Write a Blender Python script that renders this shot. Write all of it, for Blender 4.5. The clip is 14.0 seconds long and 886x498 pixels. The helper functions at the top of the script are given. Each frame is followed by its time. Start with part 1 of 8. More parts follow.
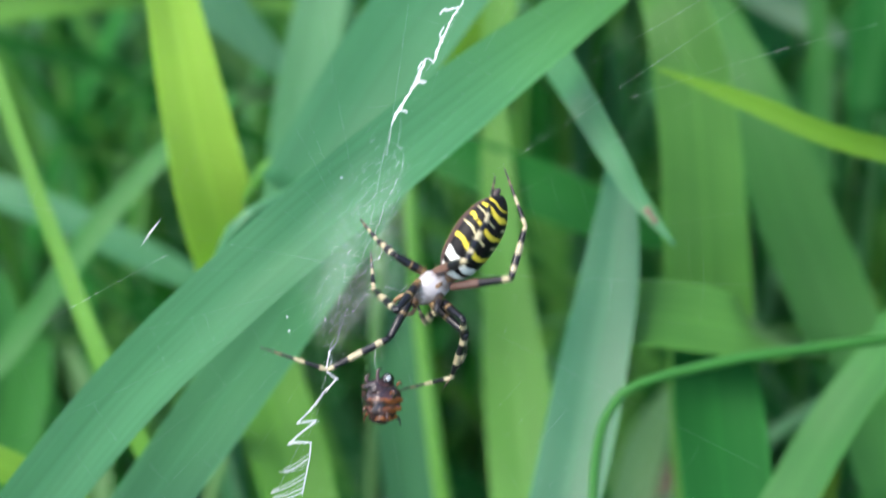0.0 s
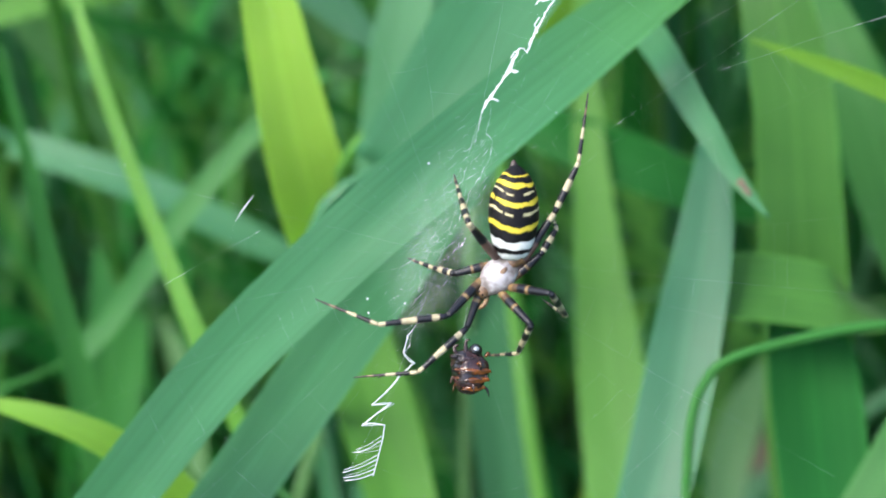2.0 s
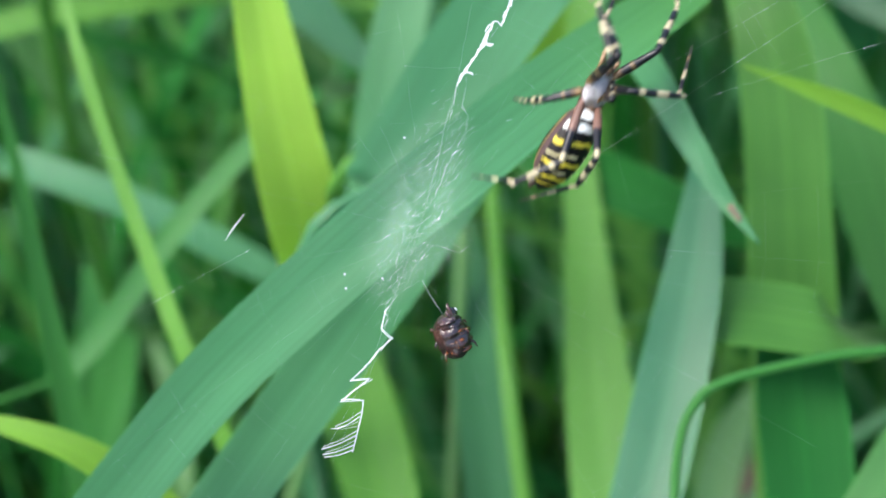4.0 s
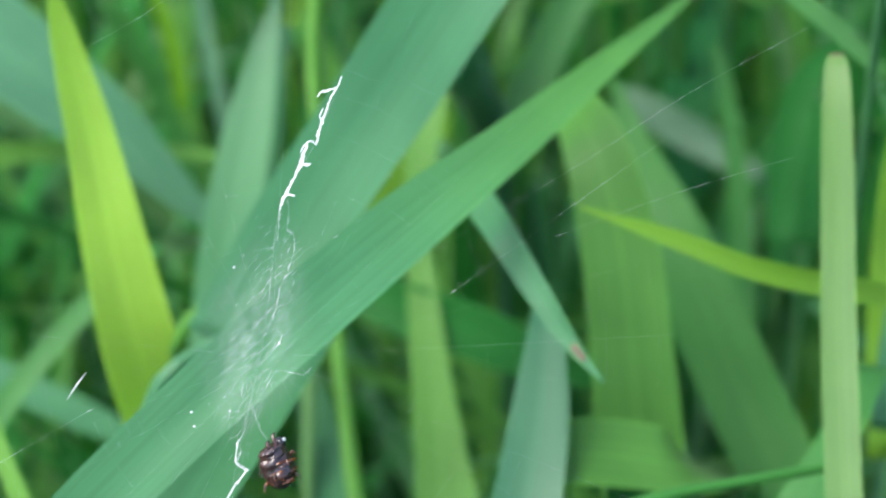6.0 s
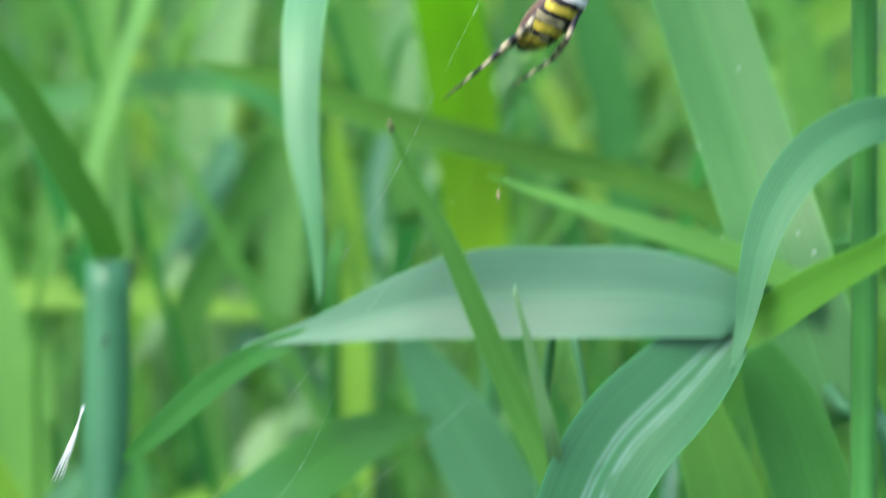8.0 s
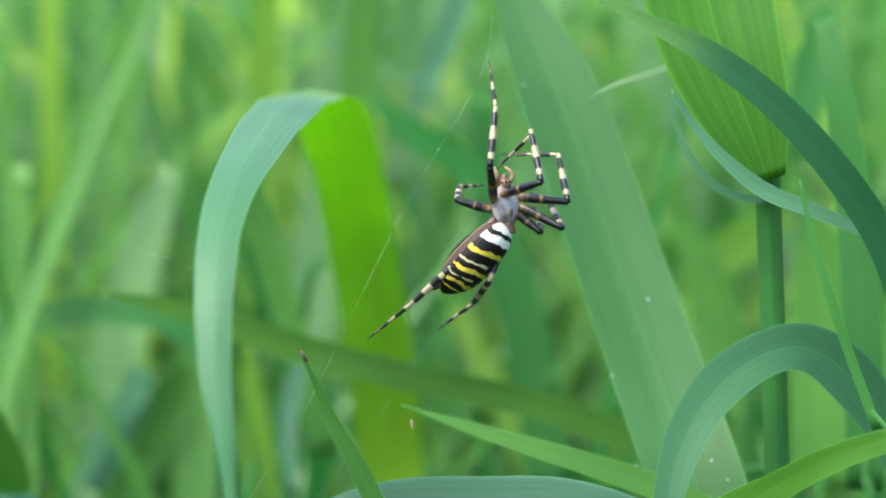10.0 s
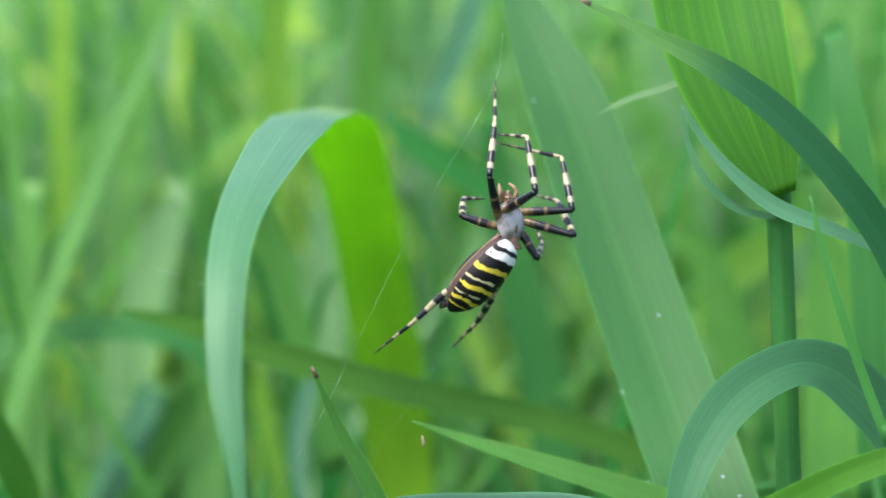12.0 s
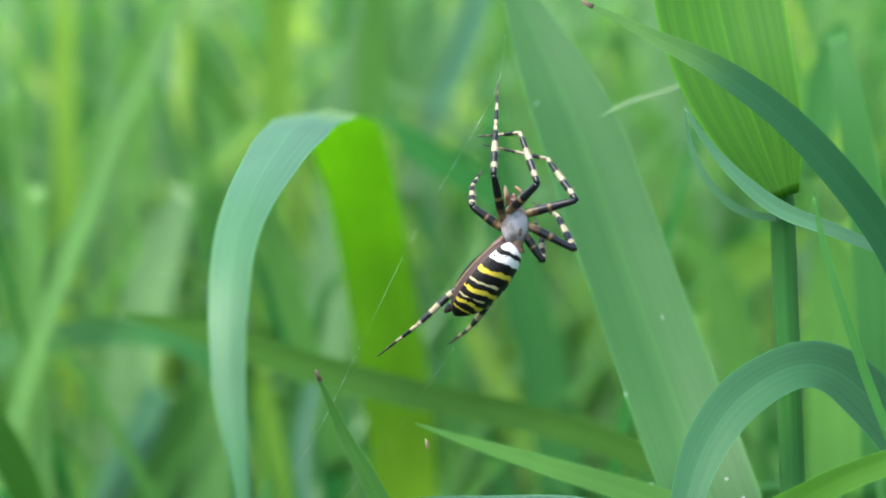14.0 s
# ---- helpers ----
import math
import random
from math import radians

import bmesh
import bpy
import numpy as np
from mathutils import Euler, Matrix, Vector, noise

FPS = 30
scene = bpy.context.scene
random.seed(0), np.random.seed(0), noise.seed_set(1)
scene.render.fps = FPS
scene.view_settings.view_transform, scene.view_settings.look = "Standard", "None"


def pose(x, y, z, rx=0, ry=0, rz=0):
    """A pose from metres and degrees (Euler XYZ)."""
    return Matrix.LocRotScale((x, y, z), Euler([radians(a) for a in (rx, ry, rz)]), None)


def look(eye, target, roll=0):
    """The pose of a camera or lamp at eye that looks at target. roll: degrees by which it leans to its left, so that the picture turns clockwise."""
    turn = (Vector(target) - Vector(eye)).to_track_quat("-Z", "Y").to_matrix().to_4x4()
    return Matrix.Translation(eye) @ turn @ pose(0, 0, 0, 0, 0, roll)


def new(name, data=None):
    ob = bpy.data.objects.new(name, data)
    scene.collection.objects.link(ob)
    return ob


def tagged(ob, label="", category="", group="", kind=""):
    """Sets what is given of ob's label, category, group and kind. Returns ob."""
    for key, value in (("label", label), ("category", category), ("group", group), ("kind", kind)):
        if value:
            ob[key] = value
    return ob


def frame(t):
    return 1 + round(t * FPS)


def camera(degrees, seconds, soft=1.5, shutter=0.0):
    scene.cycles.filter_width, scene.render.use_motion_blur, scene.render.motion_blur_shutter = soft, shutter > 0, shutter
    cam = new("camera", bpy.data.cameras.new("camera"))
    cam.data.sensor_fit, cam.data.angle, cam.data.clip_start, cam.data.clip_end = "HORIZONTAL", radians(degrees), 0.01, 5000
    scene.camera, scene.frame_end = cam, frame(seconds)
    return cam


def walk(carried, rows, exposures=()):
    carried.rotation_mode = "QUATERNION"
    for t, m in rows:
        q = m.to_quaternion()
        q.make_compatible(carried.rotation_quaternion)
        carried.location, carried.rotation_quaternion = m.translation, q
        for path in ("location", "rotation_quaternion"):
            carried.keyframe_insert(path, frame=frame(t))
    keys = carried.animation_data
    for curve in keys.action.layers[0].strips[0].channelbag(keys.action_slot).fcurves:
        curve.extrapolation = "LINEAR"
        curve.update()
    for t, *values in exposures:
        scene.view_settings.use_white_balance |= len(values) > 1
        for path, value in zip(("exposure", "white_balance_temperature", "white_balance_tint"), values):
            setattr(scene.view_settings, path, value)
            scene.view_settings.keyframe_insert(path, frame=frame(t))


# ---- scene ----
EYE = Vector((0, 0, 0.56))
cam = camera(27.53, 14.0, soft=1.75, shutter=0.6)
cam.data.dof.use_dof = True
cam.data.dof.focus_distance = 0.232
cam.data.dof.aperture_fstop = 15.5


def aim(yaw, pitch, roll):
    """The camera turns on the spot: degrees to the left, upwards, and of lean."""
    return Matrix.Translation(EYE) @ pose(0, 0, 0, 90 + pitch, 0, yaw) @ pose(0, 0, 0, 0, 0, roll)


VIEW = [
    (0.0, 18.56, -40.77, -3.76),
    (0.5, 19.78, -41.96, -4.75),
    (1.0, 20.13, -41.47, -5.08),
    (1.5, 21.67, -41.46, -6.28),
    (2.0, 22.51, -41.32, -6.70),
    (2.2, 22.30, -41.23, -6.58),
    (4.3, 21.72, -40.37, -5.27),
    (4.5, 20.16, -38.75, -5.14),
    (5.0, 16.65, -36.66, -4.06),
    (5.5, 16.02, -36.63, -3.67),
    (6.0, 15.25, -36.40, -3.44),
    (6.2, 13.68, -34.94, -2.55),
    (6.5, 11.43, -31.40, -1.22),
    (6.8, 9.77, -28.16, -0.47),
    (7.0, 8.33, -26.07, 0.02),
    (7.5, 5.24, -20.76, -0.35),
    (8.0, 2.47, -14.70, 0.08),
    (8.3, 1.29, -11.24, 0.24),
    (8.5, 0.63, -9.81, 0.35),
    (9.0, -0.24, -7.61, 0.31),
    (9.2, -0.28, -7.54, 0.30),
    (11.3, -0.22, -7.07, 0.13),
    (11.5, -0.11, -7.02, 0.11),
    (12.0, 0.04, -6.92, 0.15),
    (12.5, 0.09, -7.00, 0.01),
    (13.0, 0.09, -7.02, 0.00),
    (13.5, 0.18, -7.03, 0.02),
    (14.0, 0.14, -6.83, -0.03),
]
walk(cam, [(t, aim(yaw, pitch, roll)) for t, yaw, pitch, roll in VIEW], [(0.0, 2.09), (4.4, 2.14), (6.5, 2.17), (7.5, 2.40), (8.2, 2.38), (9.2, 2.12), (11.3, 2.07), (14.0, 2.07)])

# ---- light: a bright overcast sky ----
world = bpy.data.worlds.new("sky")
scene.world = world
world.use_nodes = True
wn = world.node_tree.nodes
sky = wn.new("ShaderNodeTexSky")
sky.sky_type, sky.sun_disc = "NISHITA", False
sky.sun_elevation, sky.sun_rotation = radians(60), radians(231)
sky.air_density, sky.dust_density, sky.ozone_density = 1.0, 3.0, 1.0
wn["Background"].inputs["Strength"].default_value = 0.15
world.node_tree.links.new(sky.outputs["Color"], wn["Background"].inputs["Color"])
sun = new("sun", bpy.data.lights.new("sun", "SUN"))
sun.data.energy, sun.data.angle, sun.data.color = 1.5, radians(30), (1.0, 0.96, 0.88)
sun.matrix_world = look((-2.2, -1.8, 5.0), (0, 0, 0))


# ---- materials ----
class Nodes:
    """A node material, wired in short lines."""

    def __init__(self, name):
        self.mat = bpy.data.materials.new(name)
        self.mat.use_nodes = True
        self.tree = self.mat.node_tree
        self.bsdf = self.tree.nodes["Principled BSDF"]
        self.out = self.tree.nodes["Material Output"]

    def add(self, kind, **props):
        node = self.tree.nodes.new("ShaderNode" + kind)
        for key, value in props.items():
            node.inputs[key.replace("_", " ")].default_value = value
        return node

    def link(self, a, b):
        self.tree.links.new(a, b)

    def ramp(self, fac, stops, smooth=True):
        node = self.tree.nodes.new("ShaderNodeValToRGB")
        band = node.color_ramp
        band.interpolation = "EASE" if smooth else "LINEAR"
        while len(band.elements) < len(stops):
            band.elements.new(0.5)
        for e, (at, colour) in zip(band.elements, stops):
            e.position, e.color = at, (*colour, 1)
        self.link(fac, node.inputs["Fac"])
        return node.outputs["Color"]

    def mix(self, fac, a, b, how="MIX"):
        node = self.tree.nodes.new("ShaderNodeMix")
        node.data_type, node.blend_type = "RGBA", how
        for socket, value in ((node.inputs[0], fac), (node.inputs[6], a), (node.inputs[7], b)):
            if hasattr(value, "links"):
                self.link(value, socket)
            else:
                socket.default_value = value if isinstance(value, (int, float)) else (*value, 1)
        return node.outputs[2]

    def scaled(self, vector, scale):
        node = self.tree.nodes.new("ShaderNodeMapping")
        node.inputs["Scale"].default_value = scale
        self.link(vector, node.inputs["Vector"])
        return node.outputs["Vector"]

    def noise(self, vector, scale, detail=3.0, rough=0.55):
        node = self.add("TexNoise", Scale=scale, Detail=detail, Roughness=rough)
        if vector is not None:
            self.link(vector, node.inputs["Vector"])
        return node.outputs["Fac"]

    def bump(self, height, strength, distance):
        node = self.add("Bump", Strength=strength, Distance=distance)
        self.link(height, node.inputs["Height"])
        self.link(node.outputs["Normal"], self.bsdf.inputs["Normal"])
        return node.outputs["Normal"]


DEPTH = (0.53, 0.66, 0.53)  # how much of the tabled leaf colours the leaves give back


def leaf_material(name, dark, light, through_colour, thin=0.4, rough=0.45, scars=False, spec=0.45, base=None, stripes=0.10, change=(17.4, 24.6)):
    """Grass leaf: parallel veins along it, blotches, light that passes through."""
    dark, light, through_colour = ([c * k for c, k in zip(colour, DEPTH)] for colour in (dark, light, through_colour))
    base = base and [c * k for c, k in zip(base, DEPTH)]
    n = Nodes(name)
    uv = n.tree.nodes.new("ShaderNodeUVMap").outputs["UV"]
    veins = n.noise(n.scaled(uv, (9.0 if stripes > 0.05 else 5.0, stripes, 1)), 1.0, 2.0, 0.7)
    fine = n.noise(n.scaled(uv, (34.0, 0.25, 1)), 1.0, 1.0, 0.5)
    place = n.tree.nodes.new("ShaderNodeTexCoord").outputs["Object"]
    blotch = n.noise(place, 38.0, 3.0)
    speck = n.noise(place, 900.0, 2.0)
    body = n.mix(n.ramp(veins, [(0.3, (0, 0, 0)), (0.7, (1, 1, 1))]), dark, light)
    body = n.mix(n.ramp(blotch, [(0.35, (0.72, 0.78, 0.8)), (0.65, (1.08, 1.04, 0.95))]), body, body, "MIX")
    tone = n.ramp(blotch, [(0.3, (0.80, 0.84, 0.86)), (0.7, (1.0, 1.0, 1.0))])
    body = n.mix(1.0, body, tone, "MULTIPLY")
    body = n.mix(0.2, body, n.ramp(fine, [(0.35, (0.7, 0.75, 0.7)), (0.65, (1, 1, 1))]), "MULTIPLY")
    info = n.tree.nodes.new("ShaderNodeObjectInfo").outputs["Random"]
    body = n.mix(1.0, body, n.ramp(info, [(0.0, (0.86, 0.9, 0.95)), (1.0, (1.0, 1.0, 0.92))]), "MULTIPLY")
    split = n.tree.nodes.new("ShaderNodeSeparateXYZ")
    n.link(uv, split.inputs[0])
    rib = n.tree.nodes.new("ShaderNodeMath")
    rib.operation = "ABSOLUTE"
    n.link(split.outputs["X"], rib.inputs[0])
    body = n.mix(n.ramp(rib.outputs[0], [(0.0, (0.4, 0.4, 0.4)), (0.05, (0, 0, 0))]), body, [min(1, c * 1.5) for c in light])
    edge = n.ramp(rib.outputs[0], [(0.93, (0, 0, 0)), (1.0, (0.5, 0.5, 0.5))])
    body = n.mix(edge, body, [min(1, c * 1.7) for c in light])
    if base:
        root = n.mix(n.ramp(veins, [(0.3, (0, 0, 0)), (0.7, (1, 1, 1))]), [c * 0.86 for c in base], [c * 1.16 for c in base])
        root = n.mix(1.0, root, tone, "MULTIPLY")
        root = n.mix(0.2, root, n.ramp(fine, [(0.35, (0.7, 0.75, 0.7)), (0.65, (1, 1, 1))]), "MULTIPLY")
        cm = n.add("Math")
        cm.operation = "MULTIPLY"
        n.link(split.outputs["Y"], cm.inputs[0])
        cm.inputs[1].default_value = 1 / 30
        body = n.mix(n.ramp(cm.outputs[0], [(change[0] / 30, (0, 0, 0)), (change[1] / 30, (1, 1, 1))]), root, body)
    if scars:
        across = n.add("Math")
        across.operation = "MULTIPLY_ADD"
        n.link(split.outputs["X"], across.inputs[0])
        across.inputs[1].default_value = -0.5
        across.inputs[2].default_value = 0.47
        drift = n.add("Math")
        drift.operation = "MULTIPLY_ADD"
        n.link(n.noise(n.scaled(uv, (0.2, 0.35, 1)), 1.0, 1.0), drift.inputs[0])
        drift.inputs[1].default_value = 0.10
        n.link(across.outputs[0], drift.inputs[2])
        across = drift
        lines = n.ramp(across.outputs[0], [(0.42, (0, 0, 0)), (0.455, (0.36, 0.36, 0.36)), (0.48, (0.14, 0.14, 0.14)), (0.505, (0.28, 0.28, 0.28)), (0.54, (0, 0, 0)), (0.58, (0, 0, 0)), (0.62, (0.38, 0.38, 0.38)), (0.645, (0.16, 0.16, 0.16)), (0.67, (0.28, 0.28, 0.28)), (0.71, (0, 0, 0))])
        patchy = n.ramp(n.noise(n.scaled(uv, (1.0, 0.5, 1)), 1.6, 2.0), [(0.35, (0, 0, 0)), (0.5, (1, 1, 1))])
        body = n.mix(n.mix(1.0, lines, patchy, "MULTIPLY"), body, (0.17, 0.28, 0.24))
    n.link(body, n.bsdf.inputs["Base Color"])
    n.bsdf.inputs["Roughness"].default_value = rough
    n.bsdf.inputs["Specular IOR Level"].default_value = spec * 0.75
    n.bsdf.inputs["Sheen Weight"].default_value = 0.05
    n.bump(fine, 0.25, 0.0002)
    glow = n.tree.nodes.new("ShaderNodeBsdfTranslucent")
    n.link(n.mix(1.0, n.mix(0.35, body, through_colour), (1.6, 1.6, 1.3), "MULTIPLY"), glow.inputs["Color"])
    both = n.tree.nodes.new("ShaderNodeMixShader")
    both.inputs[0].default_value = thin
    n.link(n.bsdf.outputs[0], both.inputs[1])
    n.link(glow.outputs[0], both.inputs[2])
    n.link(both.outputs[0], n.out.inputs["Surface"])
    return n.mat


def plain(name, colour, rough=0.6, second=None, scale=600.0, bump=0.2, through_light=0.0):
    n = Nodes(name)
    place = n.tree.nodes.new("ShaderNodeTexCoord").outputs["Object"]
    grain = n.noise(place, scale, 3.0)
    second = second or [c * 0.6 for c in colour]
    n.link(n.ramp(grain, [(0.35, second), (0.65, colour)]), n.bsdf.inputs["Base Color"])
    n.bsdf.inputs["Roughness"].default_value = rough
    n.bump(grain, bump, 0.0003)
    if through_light:
        glow = n.add("BsdfTranslucent", Color=(*colour, 1))
        both = n.tree.nodes.new("ShaderNodeMixShader")
        both.inputs[0].default_value = through_light
        n.link(n.bsdf.outputs[0], both.inputs[1])
        n.link(glow.outputs[0], both.inputs[2])
        n.link(both.outputs[0], n.out.inputs["Surface"])
    return n.mat


LEAF = {
    "blue": leaf_material("leaf_blue_green", (0.074, 0.231, 0.117), (0.103, 0.284, 0.151), (0.112, 0.372, 0.098), 0.34, spec=0.42),
    "glauc": leaf_material("leaf_waxy_green", (0.056, 0.198, 0.105), (0.076, 0.239, 0.134), (0.123, 0.392, 0.122), 0.34, spec=0.42),
    "sea": leaf_material("leaf_sea_green", (0.065, 0.210, 0.063), (0.093, 0.259, 0.080), (0.151, 0.431, 0.084), 0.38, spec=0.35),
    "wax": leaf_material("leaf_bluish_wax", (0.060, 0.176, 0.103), (0.083, 0.213, 0.131), (0.146, 0.380, 0.130), 0.3, spec=0.48),
    # Yellow-green base: light through the leaf's underside is put into the colour.
    "backlit_base": leaf_material("leaf_backlit_base", (0.140, 0.330, 0.200), (0.190, 0.400, 0.260), (0.200, 0.500, 0.077), 0.55, spec=0.6, base=(0.520, 0.675, 0.060)),
    "lime": leaf_material("leaf_lime_green", (0.121, 0.302, 0.066), (0.166, 0.366, 0.087), (0.314, 0.560, 0.076), 0.45, spec=0.25),
    "mid": leaf_material("leaf_green", (0.055, 0.215, 0.055), (0.084, 0.280, 0.073), (0.194, 0.460, 0.060), 0.42, spec=0.22),
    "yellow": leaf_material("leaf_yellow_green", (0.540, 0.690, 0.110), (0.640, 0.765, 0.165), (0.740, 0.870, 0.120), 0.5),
    "striped": leaf_material("leaf_striped", (0.050, 0.218, 0.006), (0.115, 0.335, 0.010), (0.200, 0.470, 0.015), 0.42, stripes=0.02),
    "citron": leaf_material("leaf_citron_green", (0.209, 0.390, 0.036), (0.275, 0.460, 0.049), (0.396, 0.620, 0.054), 0.45),
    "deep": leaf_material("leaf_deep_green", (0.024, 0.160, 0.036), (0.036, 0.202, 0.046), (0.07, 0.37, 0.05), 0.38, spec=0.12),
    "fresh": leaf_material("leaf_fresh_green", (0.130, 0.325, 0.040), (0.175, 0.385, 0.055), (0.30, 0.58, 0.05), 0.45),
    "bright": leaf_material("leaf_bright_green", (0.182, 0.390, 0.095), (0.248, 0.460, 0.125), (0.330, 0.600, 0.100), 0.45),
    "moss": leaf_material("leaf_moss_green", (0.130, 0.300, 0.010), (0.165, 0.345, 0.014), (0.28, 0.52, 0.01), 0.45, spec=0.15),
    # Darker copy of the blue-green leaf, with shade put into its colour.
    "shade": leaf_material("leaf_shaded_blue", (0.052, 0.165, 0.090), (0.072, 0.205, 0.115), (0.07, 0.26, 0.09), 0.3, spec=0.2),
    "olive": leaf_material("leaf_olive_green", (0.085, 0.205, 0.034), (0.115, 0.250, 0.046), (0.16, 0.36, 0.03), 0.35, spec=0.06),
    "frost": leaf_material("leaf_frosted_green", (0.126, 0.310, 0.176), (0.189, 0.390, 0.242), (0.210, 0.460, 0.198), 0.35, spec=0.4),
    "sheath": leaf_material("leaf_straw_sheath", (0.105, 0.225, 0.050), (0.205, 0.330, 0.100), (0.22, 0.38, 0.08), 0.35, stripes=0.02),
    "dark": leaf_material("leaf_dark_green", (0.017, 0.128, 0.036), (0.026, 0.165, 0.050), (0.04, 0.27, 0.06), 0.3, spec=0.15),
    "pale": leaf_material("leaf_pale_green", (0.160, 0.305, 0.125), (0.245, 0.395, 0.185), (0.26, 0.50, 0.15), 0.35),
    "tipped": leaf_material("leaf_green_tipped", (0.090, 0.262, 0.062), (0.120, 0.305, 0.080), (0.18, 0.45, 0.06), 0.36, spec=0.35, base=(0.086, 0.252, 0.132), change=(12.8, 20.4)),
    # Greener tip, with the shadow it lies in put into the colour.
    "green_shaded_tip": leaf_material("leaf_green_shaded_tip", (0.058, 0.195, 0.034), (0.080, 0.240, 0.048), (0.15, 0.42, 0.05), 0.36, spec=0.25, base=(0.066, 0.218, 0.118), change=(9.5, 13.5)),
    "crossing": leaf_material("leaf_light_tipped", (0.130, 0.290, 0.070), (0.180, 0.350, 0.095), (0.24, 0.48, 0.08), 0.36, spec=0.3, base=(0.022, 0.130, 0.055), change=(4.0, 5.3)),
    "scarred": leaf_material("leaf_scarred", (0.031, 0.145, 0.061), (0.044, 0.182, 0.084), (0.07, 0.28, 0.07), 0.3, scars=True),
}
DRY = plain("dry_leaf_tip", (0.095, 0.062, 0.036), 0.7, (0.050, 0.036, 0.022), 900)
SCAR = plain("scarred_leaf", (0.060, 0.036, 0.034), 0.7, (0.030, 0.024, 0.022), 900)
DEW = plain("dew", (0.75, 0.85, 0.85), 0.08, (0.7, 0.8, 0.8), 300, 0.0, 0.3)
STRAW = plain("straw", (0.28, 0.22, 0.13), 0.7, (0.18, 0.13, 0.07), 700, through_light=0.3)
# Mossy soil, made darker so its colour holds the shade of the gaps.
SOIL = plain("mossy_soil", (0.014, 0.046, 0.012), 0.9, (0.018, 0.022, 0.012), 9.0, 0.6)


# ---- shapes ----
def part(name, bm, material, parent, label=""):
    mesh = bpy.data.meshes.new(name)
    bm.normal_update()
    bm.to_mesh(mesh)
    bm.free()
    mesh.materials.append(material)
    for p in mesh.polygons:
        p.use_smooth = True
    ob = new(name, mesh)
    if parent is not None:
        ob.parent = parent
        ob.matrix_parent_inverse = parent.matrix_basis.inverted()
    if label:
        ob["label"] = label
    return ob


def shoot(name, label, base):
    """An Empty at the foot of one plant."""
    ob = new(name)
    ob.location = base
    ob.empty_display_size = 0.01
    bpy.context.view_layer.update()
    return tagged(ob, label, "grass", "meadow grass")


def spline(rows, per):
    """Catmull-Rom through rows of numbers."""
    a = np.array(rows, float)
    a = np.vstack([2 * a[0] - a[1], a, 2 * a[-1] - a[-2]])
    out = []
    for i in range(1, len(a) - 2):
        p0, p1, p2, p3 = a[i - 1 : i + 3]
        for k in range(per):
            t = k / per
            out.append(0.5 * (2 * p1 + (p2 - p0) * t + (2 * p0 - 5 * p1 + 4 * p2 - p3) * t * t + (3 * p1 - 3 * p2 + p3 - p0) * t**3))
    out.append(a[-2])
    return np.array(out)


ACROSS = (-1.0, -0.72, -0.36, 0.0, 0.36, 0.72, 1.0)


def ribbon(bm, rows, face, fold=0.14, sheet=0.00012, per=6, wave=0.0, seed=0.0, level=None):
    """A thin closed leaf along rows of x, y, z, width in mm, twist in degrees; face is the side it shows,
    level the line along which it folds where it bends over."""
    uv = bm.loops.layers.uv.verify()
    s = spline(rows, per)
    rings, along = [], 0.0
    for i, row in enumerate(s):
        p = Vector(row[:3])
        ahead = Vector(s[min(i + 1, len(s) - 1)][:3] - s[max(i - 1, 0)][:3]).normalized()
        n = Vector(face)
        n = (n - n.dot(ahead) * ahead).normalized()
        n = Matrix.Rotation(radians(row[4]), 3, ahead) @ n
        side = ahead.cross(n).normalized()
        if level is not None:
            side = (Vector(level) - Vector(level).dot(ahead) * ahead).normalized()
            n = side.cross(ahead)
        half = max(row[3], 0.15) * 0.0005
        if i:
            along += (p - Vector(s[i - 1][:3])).length * 100
        top, low = [], []
        for u in ACROSS:
            ripple = wave * half * math.sin(along * 1.7 + seed + 2.2 * u) * abs(u)
            q = p + side * (u * half) + n * ((fold * (abs(u) - 0.5) * half) + ripple)
            top.append((bm.verts.new(q + n * sheet * (1.0 - 0.6 * abs(u))), u, along))
            low.append((bm.verts.new(q - n * sheet * (1.0 - 0.6 * abs(u))), u, along))
        rings.append(top + low[::-1])
    for a, b in zip(rings, rings[1:]):
        for j in range(len(a)):
            k = (j + 1) % len(a)
            f = bm.faces.new([a[j][0], a[k][0], b[k][0], b[j][0]])
            if j in (0, 6, 7, 13):
                for e in f.edges:
                    if {a[j][0], b[j][0]} == set(e.verts) and j in (0, 6, 7, 13):
                        e.smooth = False
            for loop, (_, u, v) in zip(f.loops, (a[j], a[k], b[k], b[j])):
                loop[uv].uv = (u, v)
    bm.faces.new([v for v, _, _ in rings[0]][::-1])
    bm.faces.new([v for v, _, _ in rings[-1]])
    return s


